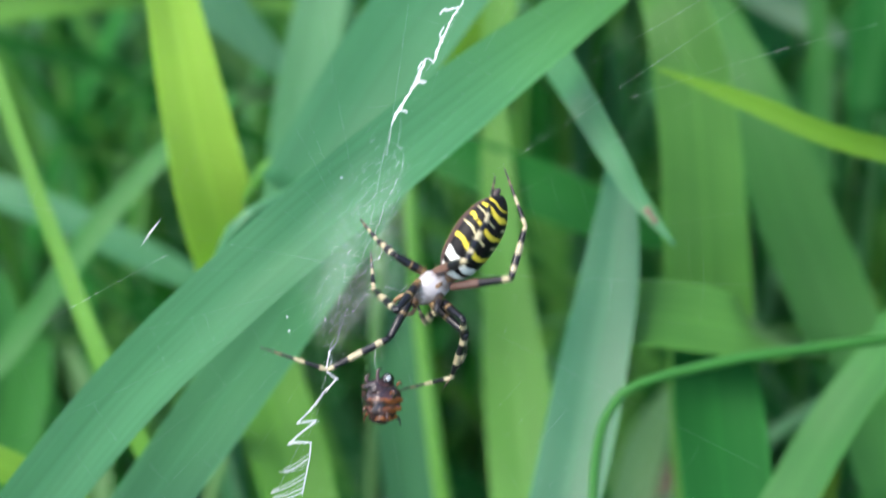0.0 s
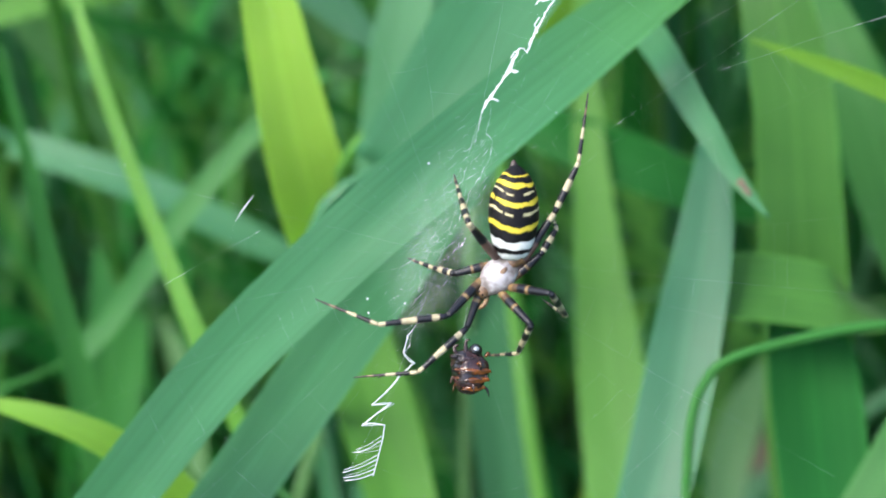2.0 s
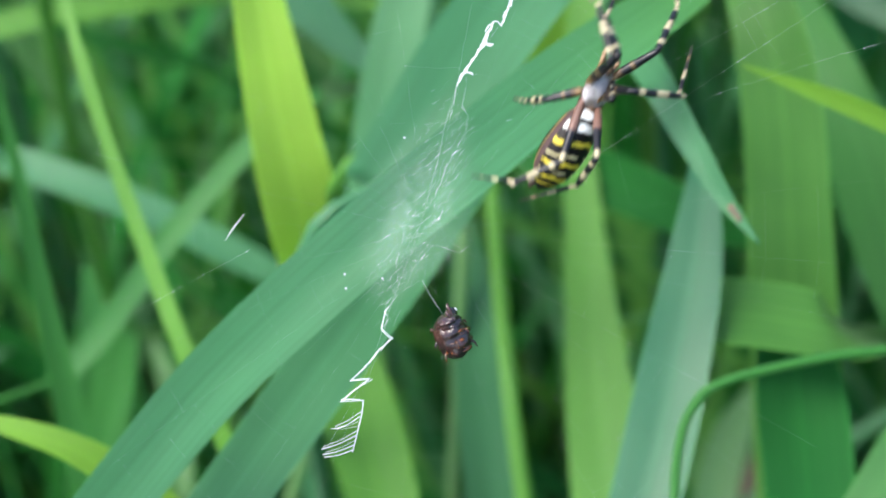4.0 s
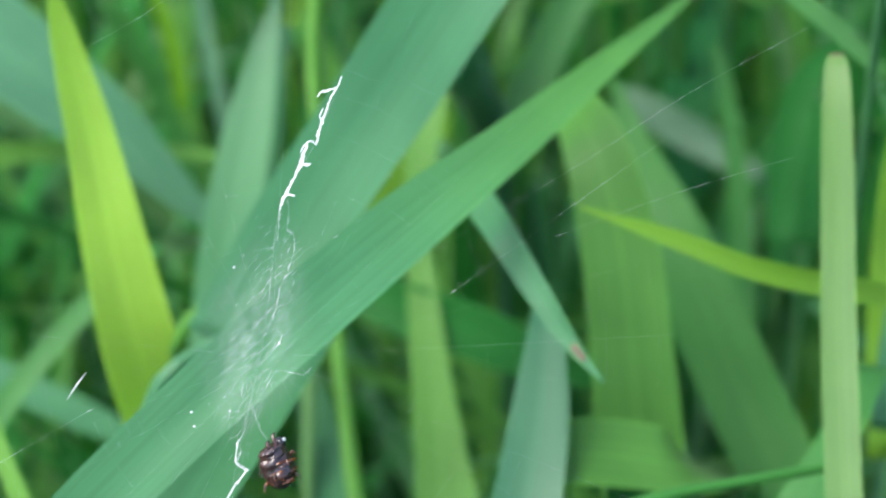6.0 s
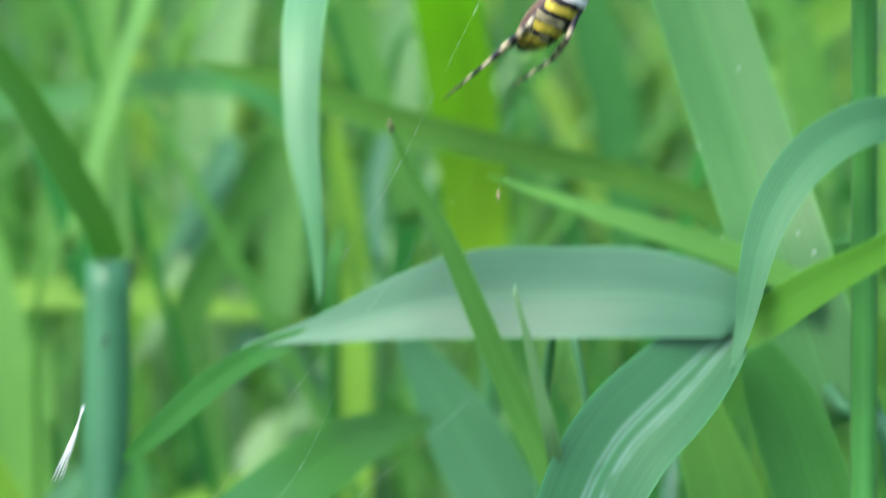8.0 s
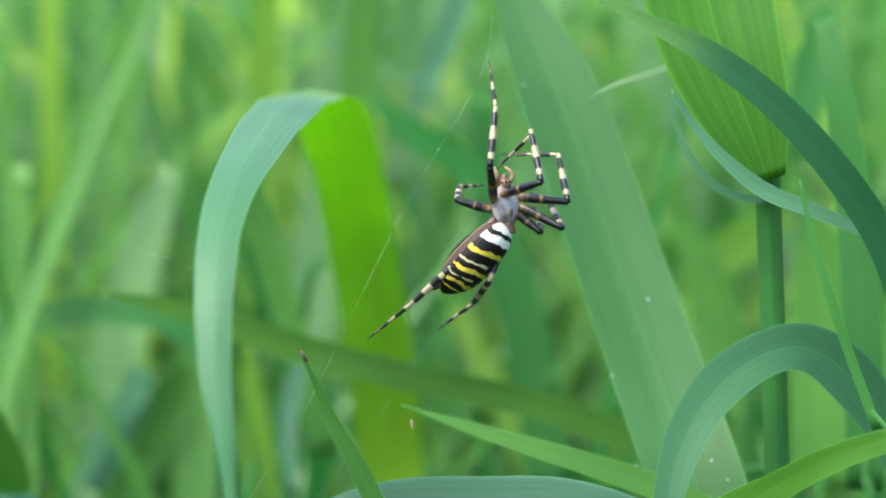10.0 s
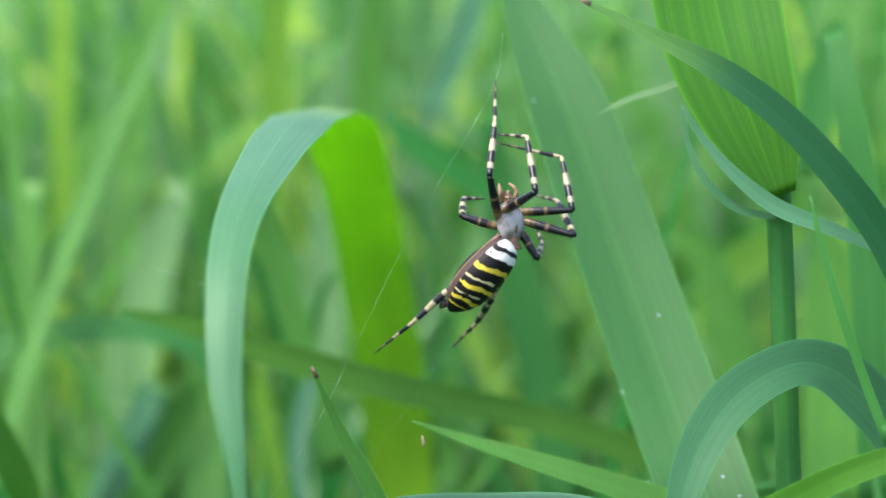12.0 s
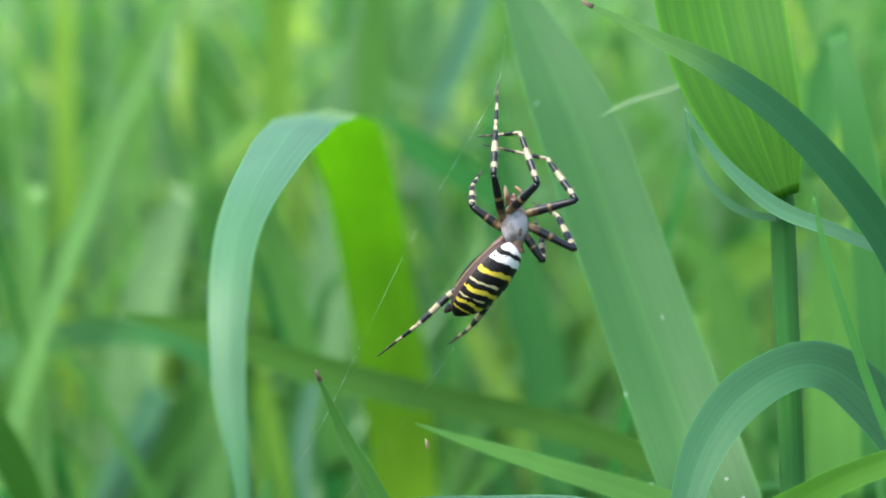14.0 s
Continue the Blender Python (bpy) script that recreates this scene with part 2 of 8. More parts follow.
def tube(bm, rows, sides=8, per=5):
    """A round rod along rows of x, y, z, radius."""
    uv = bm.loops.layers.uv.verify()
    s = spline(rows, per)
    rings, across, along = [], None, 0.0
    for i, row in enumerate(s):
        p = Vector(row[:3])
        ahead = Vector(s[min(i + 1, len(s) - 1)][:3] - s[max(i - 1, 0)][:3]).normalized()
        across = ahead.orthogonal() if across is None else across - across.dot(ahead) * ahead
        across.normalize()
        other = ahead.cross(across)
        if i:
            along += (p - Vector(s[i - 1][:3])).length * 100
        r = max(row[3], 1e-6)
        rings.append([(bm.verts.new(p + across * (r * math.cos(w)) + other * (r * math.sin(w))), along) for w in (math.tau * k / sides for k in range(sides))])
    for a, b in zip(rings, rings[1:]):
        for j in range(sides):
            k = (j + 1) % sides
            f = bm.faces.new([a[j][0], a[k][0], b[k][0], b[j][0]])
            for loop, (u, v) in zip(f.loops, ((j, a[j][1]), (j + 1, a[k][1]), (j + 1, b[k][1]), (j, b[j][1]))):
                loop[uv].uv = (2 * u / sides - 1, v)
    bm.faces.new([v for v, _ in rings[0]][::-1])
    bm.faces.new([v for v, _ in rings[-1]])
    return s


def blade(plant, rows, face, material, dry_tip="", scarred=False, level=None):
    bm = bmesh.new()
    seed = sum(rows[0][:3]) * 50
    s = ribbon(bm, rows, face, wave=0.035, seed=seed, level=level)
    leaf = part("leaf_blade", bm, LEAF["scarred"] if scarred else material, plant)
    if dry_tip:
        bm = bmesh.new()
        tail = [list(r) for r in (s[-6:-3] if dry_tip == "mark" else s[-2:])]
        for r in tail:
            r[3] = r[3] * (0.45 if dry_tip == "mark" else 1.05) + 0.03
        ribbon(bm, tail, face, sheet=0.0002, per=2)
        part("dry_tip", bm, DRY, leaf, "dry brown leaf tip")
    if scarred:
        for first, last, at in ((25, 31, -0.55), (26, 31, -0.80)):
            rows = []
            for k in range(first, last):
                p, d = Vector(s[k][:3]), Vector(s[k + 1][:3] - s[k - 1][:3]).normalized()
                n = (Vector(face) - Vector(face).dot(d) * d).normalized()
                n = Matrix.Rotation(radians(s[k][4]), 3, d) @ n
                p += d.cross(n) * (at * s[k][3] * 0.0005) + n * (0.0002 + 0.14 * (abs(at) - 0.5) * s[k][3] * 0.0005)
                rows.append((*p, 0.5 if first + 1 < k < last - 1 else 0.2, s[k][4]))
            bm = bmesh.new()
            ribbon(bm, rows, face, sheet=0.00012, per=2)
            part("scar", bm, SCAR, leaf, "brown scar on the leaf")
    return leaf


def dew_drop(plant, place, radius):
    bm = bmesh.new()
    bmesh.ops.create_icosphere(bm, subdivisions=2, radius=radius, matrix=Matrix.Translation(place))
    part("dew_drop", bm, DEW, plant, "small dew drop on the leaf")


def culm(plant, rows, material, dry_top=False, nodes=False):
    bm = bmesh.new()
    s = tube(bm, rows, 10, 6)
    stem = part("stem", bm, material, plant)
    if nodes:
        for i in (len(s) - 4, len(s) // 2 - 3):
            bm = bmesh.new()
            p, d = Vector(s[i][:3]), Vector(s[i + 1][:3] - s[i][:3]).normalized()
            r = s[i][3]
            tube(bm, [(*(p - d * r), r * 1.01), (*(p - d * r * 0.4), r * 1.16), (*(p + d * r * 0.4), r * 1.16), (*(p + d * r), r * 1.01)], 10, 3)
            part("stem_node", bm, LEAF["pale"], stem, "swollen pale stem node")
    if dry_top:
        bm = bmesh.new()
        tube(bm, [(*r[:3], r[3] * 1.04) for r in s[-2:]], 10, 2)
        part("dry_end", bm, DRY, stem, "dry brown stem end")
    return stem


# ---- ground ----
bm = bmesh.new()
rings = [0.0, 0.15, 0.3, 0.45, 0.6, 0.8, 1.0, 1.3, 1.7, 2.3, 3.2, 4.5, 7.0, 12.0, 25.0, 60.0, 160.0, 500.0, 2000.0]
last = None
for r in rings:
    here = [bm.verts.new((r * math.cos(a), r * math.sin(a), 0.018 * (noise.noise((r * math.cos(a) * 6, r * math.sin(a) * 6, 0)) if 0 < r < 10 else 0) - 0.004)) for a in (math.tau * k / 48 for k in range(48))] if r else [bm.verts.new((0, 0, 0))]
    if last is not None:
        for k in range(48):
            j = (k + 1) % 48
            bm.faces.new([last[0], here[k], here[j]] if len(last) == 1 else [last[k], here[k], here[j], last[j]])
    last = here
ground = part("ground", bm, SOIL, None)
tagged(ground, "dark soil with moss under the meadow grass, gap shade put into its colour", "ground", kind="structure")

# ---- hero plants ----
plant = shoot("grass_leaf", "long green grass leaf with a dry brown tip", (-0.2063, 0.1915, 0))
blade(plant, [(-0.1490, 0.1338, 0.3194, 7.26, 16), (-0.1354, 0.1408, 0.3365, 9.84, 16), (-0.1206, 0.1490, 0.3551, 10.31, 14), (-0.1049, 0.1646, 0.3738, 10.65, 10), (-0.0866, 0.1794, 0.3903, 10.88, 5), (-0.0748, 0.1971, 0.3959, 11.57, 0), (-0.0638, 0.2199, 0.3978, 10.79, -6), (-0.0525, 0.2434, 0.3985, 8.22, -12), (-0.0421, 0.2655, 0.3997, 5.19, -16), (-0.0273, 0.2889, 0.4045, 0.55, -18)], (0.2393, -0.6304, 0.7385), LEAF["tipped"], dry_tip='brown')
culm(plant, [(-0.2063, 0.1915, -0.005, 0.0018), (-0.1992, 0.1728, 0.1437, 0.0017), (-0.1696, 0.1321, 0.297, 0.0015), (-0.1456, 0.1355, 0.3237, 0.0008)], LEAF["blue"])
plant = shoot("grass_leaf", "long blue-green grass leaf with fine parallel veins", (-0.1666, 0.181, 0))
blade(plant, [(-0.1136, 0.1525, 0.3384, 10.74, 11), (-0.1055, 0.1709, 0.3480, 11.23, 14), (-0.0952, 0.1913, 0.3610, 11.71, 16), (-0.0898, 0.2077, 0.3661, 10.96, 18), (-0.0839, 0.2272, 0.3698, 8.24, 21)], (0.2753, -0.5529, 0.7864), LEAF["blue"])
culm(plant, [(-0.1666, 0.181, -0.005, 0.0022), (-0.1577, 0.1631, 0.1523, 0.002), (-0.1281, 0.1349, 0.3155, 0.0018), (-0.1116, 0.1571, 0.3408, 0.0009)], LEAF["blue"])
plant = shoot("grass_leaf", "long blue-green grass leaf with fine parallel veins", (-0.1378, 0.2717, 0))
blade(plant, [(-0.1020, 0.2258, 0.3607, 15.33, -4), (-0.0917, 0.2409, 0.3773, 16.77, -5), (-0.0792, 0.2531, 0.3956, 17.27, -5), (-0.0661, 0.2636, 0.4150, 17.02, -4), (-0.0540, 0.2736, 0.4292, 14.81, 0), (-0.0430, 0.2843, 0.4389, 12.84, 4), (-0.0318, 0.2968, 0.4447, 10.90, 9), (-0.0229, 0.3104, 0.4444, 6.58, 14), (-0.0157, 0.3189, 0.4431, 0.93, 20)], (0.1554, -0.7867, 0.5975), LEAF["green_shaded_tip"])
culm(plant, [(-0.1378, 0.2717, -0.005, 0.0022), (-0.1339, 0.2521, 0.1623, 0.002), (-0.116, 0.2153, 0.3405, 0.0018), (-0.0994, 0.2296, 0.3648, 0.0009)], LEAF["blue"])
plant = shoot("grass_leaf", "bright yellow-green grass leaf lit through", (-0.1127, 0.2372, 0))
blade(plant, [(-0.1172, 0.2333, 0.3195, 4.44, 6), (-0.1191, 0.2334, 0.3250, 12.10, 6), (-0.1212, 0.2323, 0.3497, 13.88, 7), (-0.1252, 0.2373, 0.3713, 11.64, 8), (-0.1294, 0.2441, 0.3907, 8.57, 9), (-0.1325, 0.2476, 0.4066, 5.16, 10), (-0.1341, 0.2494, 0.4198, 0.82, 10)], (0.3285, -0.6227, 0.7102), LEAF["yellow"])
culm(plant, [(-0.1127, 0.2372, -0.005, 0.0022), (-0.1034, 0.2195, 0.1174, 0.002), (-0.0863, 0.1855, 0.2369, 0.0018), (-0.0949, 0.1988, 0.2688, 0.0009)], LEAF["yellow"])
plant = shoot("grass_stalk", "pale green slender grass stalk", (-0.0581, 0.207, 0))
culm(plant, [(-0.0581, 0.207, -0.005, 0.0019), (-0.0581, 0.192, 0.1556, 0.0018), (-0.081, 0.2315, 0.2775, 0.0018), (-0.089, 0.2487, 0.3054, 0.0017), (-0.0941, 0.2619, 0.3323, 0.0016), (-0.099, 0.2757, 0.3564, 0.0016), (-0.1018, 0.2865, 0.382, 0.0015), (-0.101, 0.2915, 0.399, 0.0014)], LEAF["bright"])
plant = shoot("grass_leaf", "long green grass leaf with a dry brown tip", (-0.1549, 0.5189, 0))
blade(plant, [(-0.1208, 0.4009, 0.2986, 6.99, 18), (-0.0855, 0.3196, 0.3395, 6.75, 20), (-0.0596, 0.2473, 0.3808, 5.73, 24), (-0.0483, 0.2304, 0.3792, 4.62, 26), (-0.0410, 0.2231, 0.3742, 3.11, 30), (-0.0341, 0.2177, 0.3702, 0.51, 32)], (0.1393, -0.6638, 0.7348), LEAF["blue"], dry_tip='mark')
culm(plant, [(-0.1549, 0.5189, -0.005, 0.0018), (-0.1508, 0.4993, 0.1344, 0.0017), (-0.1333, 0.4337, 0.276, 0.0015), (-0.112, 0.3806, 0.3088, 0.0008)], LEAF["blue"])
plant = shoot("grass_leaf", "long fresh green grass leaf with fine parallel veins", (-0.0184, 0.2661, 0))
blade(plant, [(-0.0193, 0.2172, 0.2761, 17.61, -8), (-0.0256, 0.2318, 0.2963, 17.31, -9), (-0.0315, 0.2504, 0.3204, 16.54, -10), (-0.0358, 0.2624, 0.3405, 15.79, -11), (-0.0397, 0.2722, 0.3567, 14.80, -13), (-0.0452, 0.2823, 0.3686, 12.97, -14), (-0.0514, 0.2931, 0.3719, 10.39, -15), (-0.0594, 0.3032, 0.3675, 7.16, -16)], (0.0995, -0.6825, 0.7241), LEAF["lime"])
culm(plant, [(-0.0184, 0.2661, -0.005, 0.0022), (-0.0155, 0.2463, 0.1242, 0.002), (-0.0132, 0.2082, 0.2525, 0.0018), (-0.0209, 0.2209, 0.2812, 0.0009)], LEAF["mid"])
plant = shoot("grass_leaf", "long fresh green grass leaf with fine parallel veins", (0.0245, 0.3052, 0))
blade(plant, [(0.0098, 0.2595, 0.2717, 15.02, -6), (-0.0059, 0.2813, 0.2928, 16.27, -7), (-0.0204, 0.3002, 0.3088, 16.19, -8), (-0.0343, 0.3199, 0.3257, 12.84, -8), (-0.0457, 0.3374, 0.3352, 7.90, -9), (-0.0535, 0.3537, 0.3438, 1.35, -10)], (0.0741, -0.69, 0.72), LEAF["mid"])
culm(plant, [(0.0245, 0.3052, -0.005, 0.0022), (0.0267, 0.2853, 0.1223, 0.002), (0.0228, 0.2483, 0.2532, 0.0018), (0.0059, 0.265, 0.277, 0.0009)], LEAF["mid"])
plant = shoot("grass_leaf", "light lime-green grass leaf with fine parallel veins", (0.0208, 0.3062, 0))
blade(plant, [(0.0174, 0.2563, 0.3635, 3.97, -14), (0.0021, 0.2510, 0.3685, 4.20, -17), (-0.0130, 0.2457, 0.3747, 3.78, -20), (-0.0272, 0.2442, 0.3806, 3.08, -23), (-0.0422, 0.2434, 0.3856, 0.41, -26)], (0.0361, -0.6831, 0.7294), LEAF["citron"])
culm(plant, [(0.0208, 0.3062, -0.005, 0.0013), (0.0194, 0.2863, 0.1999, 0.0012), (0.0174, 0.2563, 0.3635, 0.0006)], LEAF["lime"])
plant = shoot("grass_leaf", "light lime-green grass leaf with fine parallel veins", (-0.065, 0.2551, 0))
blade(plant, [(-0.0559, 0.2135, 0.2630, 18.15, -10), (-0.0646, 0.2381, 0.2792, 16.35, -10), (-0.0719, 0.2564, 0.2924, 13.92, -10), (-0.0785, 0.2742, 0.3071, 9.53, -10), (-0.0841, 0.2901, 0.3212, 6.98, -10), (-0.0879, 0.3037, 0.3337, 5.59, -10), (-0.0893, 0.3191, 0.3497, 7.60, -10), (-0.0877, 0.3300, 0.3590, 6.19, -10), (-0.0859, 0.3406, 0.3687, 2.00, -10)], (0.1864, -0.6429, 0.7429), LEAF["lime"])
culm(plant, [(-0.065, 0.2551, -0.005, 0.0022), (-0.0595, 0.2359, 0.1191, 0.002), (-0.0504, 0.2007, 0.2429, 0.0018), (-0.0573, 0.2173, 0.2701, 0.0009)], LEAF["lime"])
plant = shoot("grass_leaf", "broad pale blue-green waxy grass leaf", (-0.0684, 0.217, 0))
blade(plant, [(-0.0488, 0.1841, 0.3192, 10.76, -3), (-0.0477, 0.2011, 0.3290, 12.05, -3), (-0.0473, 0.2176, 0.3401, 11.77, -4), (-0.0478, 0.2337, 0.3482, 9.96, -5), (-0.0496, 0.2510, 0.3572, 5.20, -5)], (0.127, -0.5848, 0.8012), LEAF["glauc"])
culm(plant, [(-0.0684, 0.217, -0.005, 0.0022), (-0.0641, 0.1974, 0.1436, 0.002), (-0.0523, 0.1659, 0.2943, 0.0018), (-0.0485, 0.1883, 0.3216, 0.0009)], LEAF["glauc"])
plant = shoot("grass_leaf", "long blue-green grass leaf with fine parallel veins", (-0.1743, 0.3844, 0))
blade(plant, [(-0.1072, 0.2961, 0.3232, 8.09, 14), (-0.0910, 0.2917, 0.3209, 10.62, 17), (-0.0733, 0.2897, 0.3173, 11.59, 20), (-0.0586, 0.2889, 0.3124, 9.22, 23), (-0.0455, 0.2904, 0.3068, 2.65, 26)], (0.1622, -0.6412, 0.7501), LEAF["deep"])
culm(plant, [(-0.1743, 0.3844, -0.005, 0.0021), (-0.1694, 0.365, 0.1454, 0.002), (-0.1379, 0.3114, 0.3171, 0.0018), (-0.1032, 0.295, 0.3226, 0.0009)], LEAF["blue"])
plant = shoot("grass_leaf", "long fresh green grass leaf with fine parallel veins", (0.0169, 0.4149, 0))
blade(plant, [(0.0012, 0.3136, 0.2513, 8.11, 21), (-0.0096, 0.3025, 0.2688, 13.00, 23), (-0.0154, 0.2892, 0.2841, 14.15, 26), (-0.0190, 0.2537, 0.3196, 13.93, 28), (-0.0229, 0.2379, 0.3353, 14.02, 30), (-0.0346, 0.2345, 0.3391, 15.28, 32), (-0.0448, 0.2331, 0.3395, 15.28, 34), (-0.0495, 0.2324, 0.3398, 9.55, 37), (-0.0525, 0.2319, 0.3399, 2.39, 39)], (0.0589, -0.6118, 0.7888), LEAF["lime"])
culm(plant, [(0.0169, 0.4149, -0.005, 0.0021), (0.0188, 0.395, 0.1131, 0.002), (0.0144, 0.3358, 0.2289, 0.0018), (-0.0015, 0.3108, 0.2557, 0.0009)], LEAF["mid"])
plant = shoot("grass_stalk", "slender green curved grass stalk", (-0.0203, 0.1116, 0))
culm(plant, [(-0.0203, 0.1116, -0.005, 0.0008), (-0.0203, 0.0966, 0.2061, 0.0008), (-0.0378, 0.1736, 0.3283, 0.0007), (-0.0408, 0.1884, 0.3406, 0.0008), (-0.0414, 0.1944, 0.346, 0.0008), (-0.0405, 0.1986, 0.3498, 0.0008), (-0.0366, 0.2027, 0.353, 0.0008), (-0.0226, 0.2111, 0.3537, 0.0009), (-0.0099, 0.2187, 0.352, 0.0009), (0.0067, 0.2295, 0.3488, 0.0010)], LEAF["mid"])
plant = shoot("grass_leaf", "long fresh green grass leaf with fine parallel veins", (-0.0385, 0.2433, 0))
blade(plant, [(-0.0185, 0.2015, 0.3070, 8.62, -10), (-0.0115, 0.2156, 0.3184, 9.05, -13), (-0.0059, 0.2265, 0.3284, 8.62, -15), (0.0015, 0.2401, 0.3365, 7.64, -17), (0.0087, 0.2603, 0.3445, 5.62, -19)], (0.0154, -0.5868, 0.8096), LEAF["mid"])
culm(plant, [(-0.0385, 0.2433, -0.005, 0.0022), (-0.0379, 0.2233, 0.1381, 0.002), (-0.0294, 0.1878, 0.2893, 0.0018), (-0.0167, 0.205, 0.3098, 0.0009)], LEAF["mid"])
plant = shoot("grass_leaf", "long fresh green grass leaf with fine parallel veins", (-0.1301, 0.2297, 0))
blade(plant, [(-0.1161, 0.1875, 0.3183, 3.00, -8), (-0.1249, 0.1942, 0.3282, 3.43, -10), (-0.1326, 0.2009, 0.3383, 3.43, -11), (-0.1442, 0.2133, 0.3535, 3.03, -12), (-0.1528, 0.2226, 0.3654, 2.62, -13), (-0.1601, 0.2312, 0.3768, 2.42, -14), (-0.1686, 0.2429, 0.3898, 1.12, -16)], (0.3725, -0.551, 0.7467), LEAF["fresh"])
culm(plant, [(-0.1301, 0.2297, -0.005, 0.001), (-0.1189, 0.2131, 0.1433, 0.0009), (-0.1028, 0.1807, 0.2984, 0.0008), (-0.1183, 0.1892, 0.3208, 0.0004)], LEAF["mid"])
plant = shoot("grass_leaf", "dark green shaded grass leaf", (-0.2468, 0.25, 0))
blade(plant, [(-0.1782, 0.2191, 0.3010, 4.48, -7), (-0.1693, 0.2309, 0.3095, 5.19, -8), (-0.1599, 0.2464, 0.3227, 5.16, -10), (-0.1470, 0.2654, 0.3353, 4.42, -12), (-0.1355, 0.2768, 0.3419, 2.46, -13)], (0.3609, -0.5561, 0.7487), LEAF["mid"])
culm(plant, [(-0.2468, 0.25, -0.005, 0.0012), (-0.2359, 0.2332, 0.1354, 0.0011), (-0.1982, 0.2051, 0.286, 0.001), (-0.176, 0.222, 0.3031, 0.0005)], LEAF["mid"])
plant = shoot("grass_leaf", "long blue-green grass leaf with fine parallel veins", (-0.31, 0.341, 0))
blade(plant, [(-0.2196, 0.2774, 0.3093, 7.17, -10), (-0.1996, 0.2782, 0.3038, 7.92, -12), (-0.1801, 0.2791, 0.2965, 8.14, -14), (-0.1591, 0.2790, 0.2869, 6.98, -16), (-0.1450, 0.2800, 0.2801, 1.40, -18)], (0.3625, -0.5618, 0.7436), LEAF["blue"])
culm(plant, [(-0.31, 0.341, -0.005, 0.0019), (-0.2992, 0.3242, 0.1392, 0.0017), (-0.2528, 0.283, 0.3072, 0.0016), (-0.2146, 0.2776, 0.3079, 0.0008)], LEAF["blue"])
plant = shoot("grass_leaf", "light lime-green grass leaf with fine parallel veins", (-0.1524, 0.2903, 0))
blade(plant, [(-0.1220, 0.3208, 0.3009, 16.12, -5), (-0.1136, 0.3328, 0.3082, 22.97, -5), (-0.1076, 0.3438, 0.3162, 25.83, -5), (-0.1029, 0.3549, 0.3258, 20.51, -5), (-0.1003, 0.3629, 0.3323, 8.25, -5)], (0.2239, -0.6741, 0.7039), LEAF["moss"])
culm(plant, [(-0.1524, 0.2903, -0.005, 0.0019), (-0.1461, 0.2713, 0.1599, 0.0017), (-0.1202, 0.2368, 0.3382, 0.0015), (-0.1007, 0.2511, 0.3575, 0.0008)], LEAF["lime"])
plant = shoot("grass_leaf", "bright yellow-green grass leaf lit through", (-0.1177, 0.2106, 0))
blade(plant, [(-0.1074, 0.1631, 0.3256, 7.10, 10), (-0.1197, 0.1672, 0.3346, 6.70, 12), (-0.1285, 0.1690, 0.3409, 6.29, 14), (-0.1375, 0.1689, 0.3463, 5.07, 16), (-0.1476, 0.1678, 0.3498, 3.47, 18), (-0.1589, 0.1664, 0.3519, 0.52, 19)], (0.3792, -0.4657, 0.7996), LEAF["citron"])
culm(plant, [(-0.1177, 0.2106, -0.005, 0.0019), (-0.105, 0.1951, 0.1465, 0.0017), (-0.0891, 0.1615, 0.3085, 0.0016), (-0.1105, 0.1641, 0.3278, 0.0008)], LEAF["yellow"])
plant = shoot("grass_leaf", "dark green shaded grass leaf", (-0.2027, 0.2301, 0))
blade(plant, [(-0.1681, 0.2038, 0.2491, 14.93, 10), (-0.1750, 0.2229, 0.2665, 16.28, 13), (-0.1794, 0.2345, 0.2784, 14.93, 15), (-0.1849, 0.2465, 0.2865, 9.59, 17), (-0.1926, 0.2607, 0.2961, 1.39, 19)], (0.3706, -0.4844, 0.7924), LEAF["mid"])
culm(plant, [(-0.2027, 0.2301, -0.005, 0.0022), (-0.1905, 0.2142, 0.1121, 0.002), (-0.1653, 0.1888, 0.2296, 0.0018), (-0.1699, 0.2086, 0.2535, 0.0009)], LEAF["mid"])
plant = shoot("grass_leaf", "long blue-green grass leaf with fine parallel veins", (-0.0933, 0.2708, 0))
blade(plant, [(-0.0829, 0.2287, 0.2445, 13.06, 8), (-0.0915, 0.2439, 0.2620, 13.62, 10), (-0.0989, 0.2594, 0.2797, 12.29, 12), (-0.1051, 0.2745, 0.2949, 9.08, 14), (-0.1110, 0.2882, 0.3084, 2.61, 16)], (0.2105, -0.5522, 0.8067), LEAF["blue"])
culm(plant, [(-0.0933, 0.2708, -0.005, 0.0022), (-0.0862, 0.2521, 0.11, 0.002), (-0.0753, 0.2177, 0.2232, 0.0018), (-0.085, 0.2325, 0.2488, 0.0009)], LEAF["blue"])
plant = shoot("grass_leaf", "long fresh green grass leaf with fine parallel veins", (-0.1781, 0.1996, 0))
blade(plant, [(-0.1452, 0.1730, 0.2952, 6.90, 18), (-0.1508, 0.1853, 0.3069, 6.65, 20), (-0.1580, 0.1971, 0.3206, 5.67, 24), (-0.1660, 0.2093, 0.3369, 4.43, 26), (-0.1756, 0.2244, 0.3533, 2.99, 30), (-0.1852, 0.2388, 0.3680, 1.01, 32)], (0.4056, -0.5113, 0.7576), LEAF["mid"])
culm(plant, [(-0.1781, 0.1996, -0.005, 0.0018), (-0.1656, 0.184, 0.1328, 0.0017), (-0.1408, 0.1586, 0.2756, 0.0015), (-0.1466, 0.176, 0.2981, 0.0008)], LEAF["mid"])
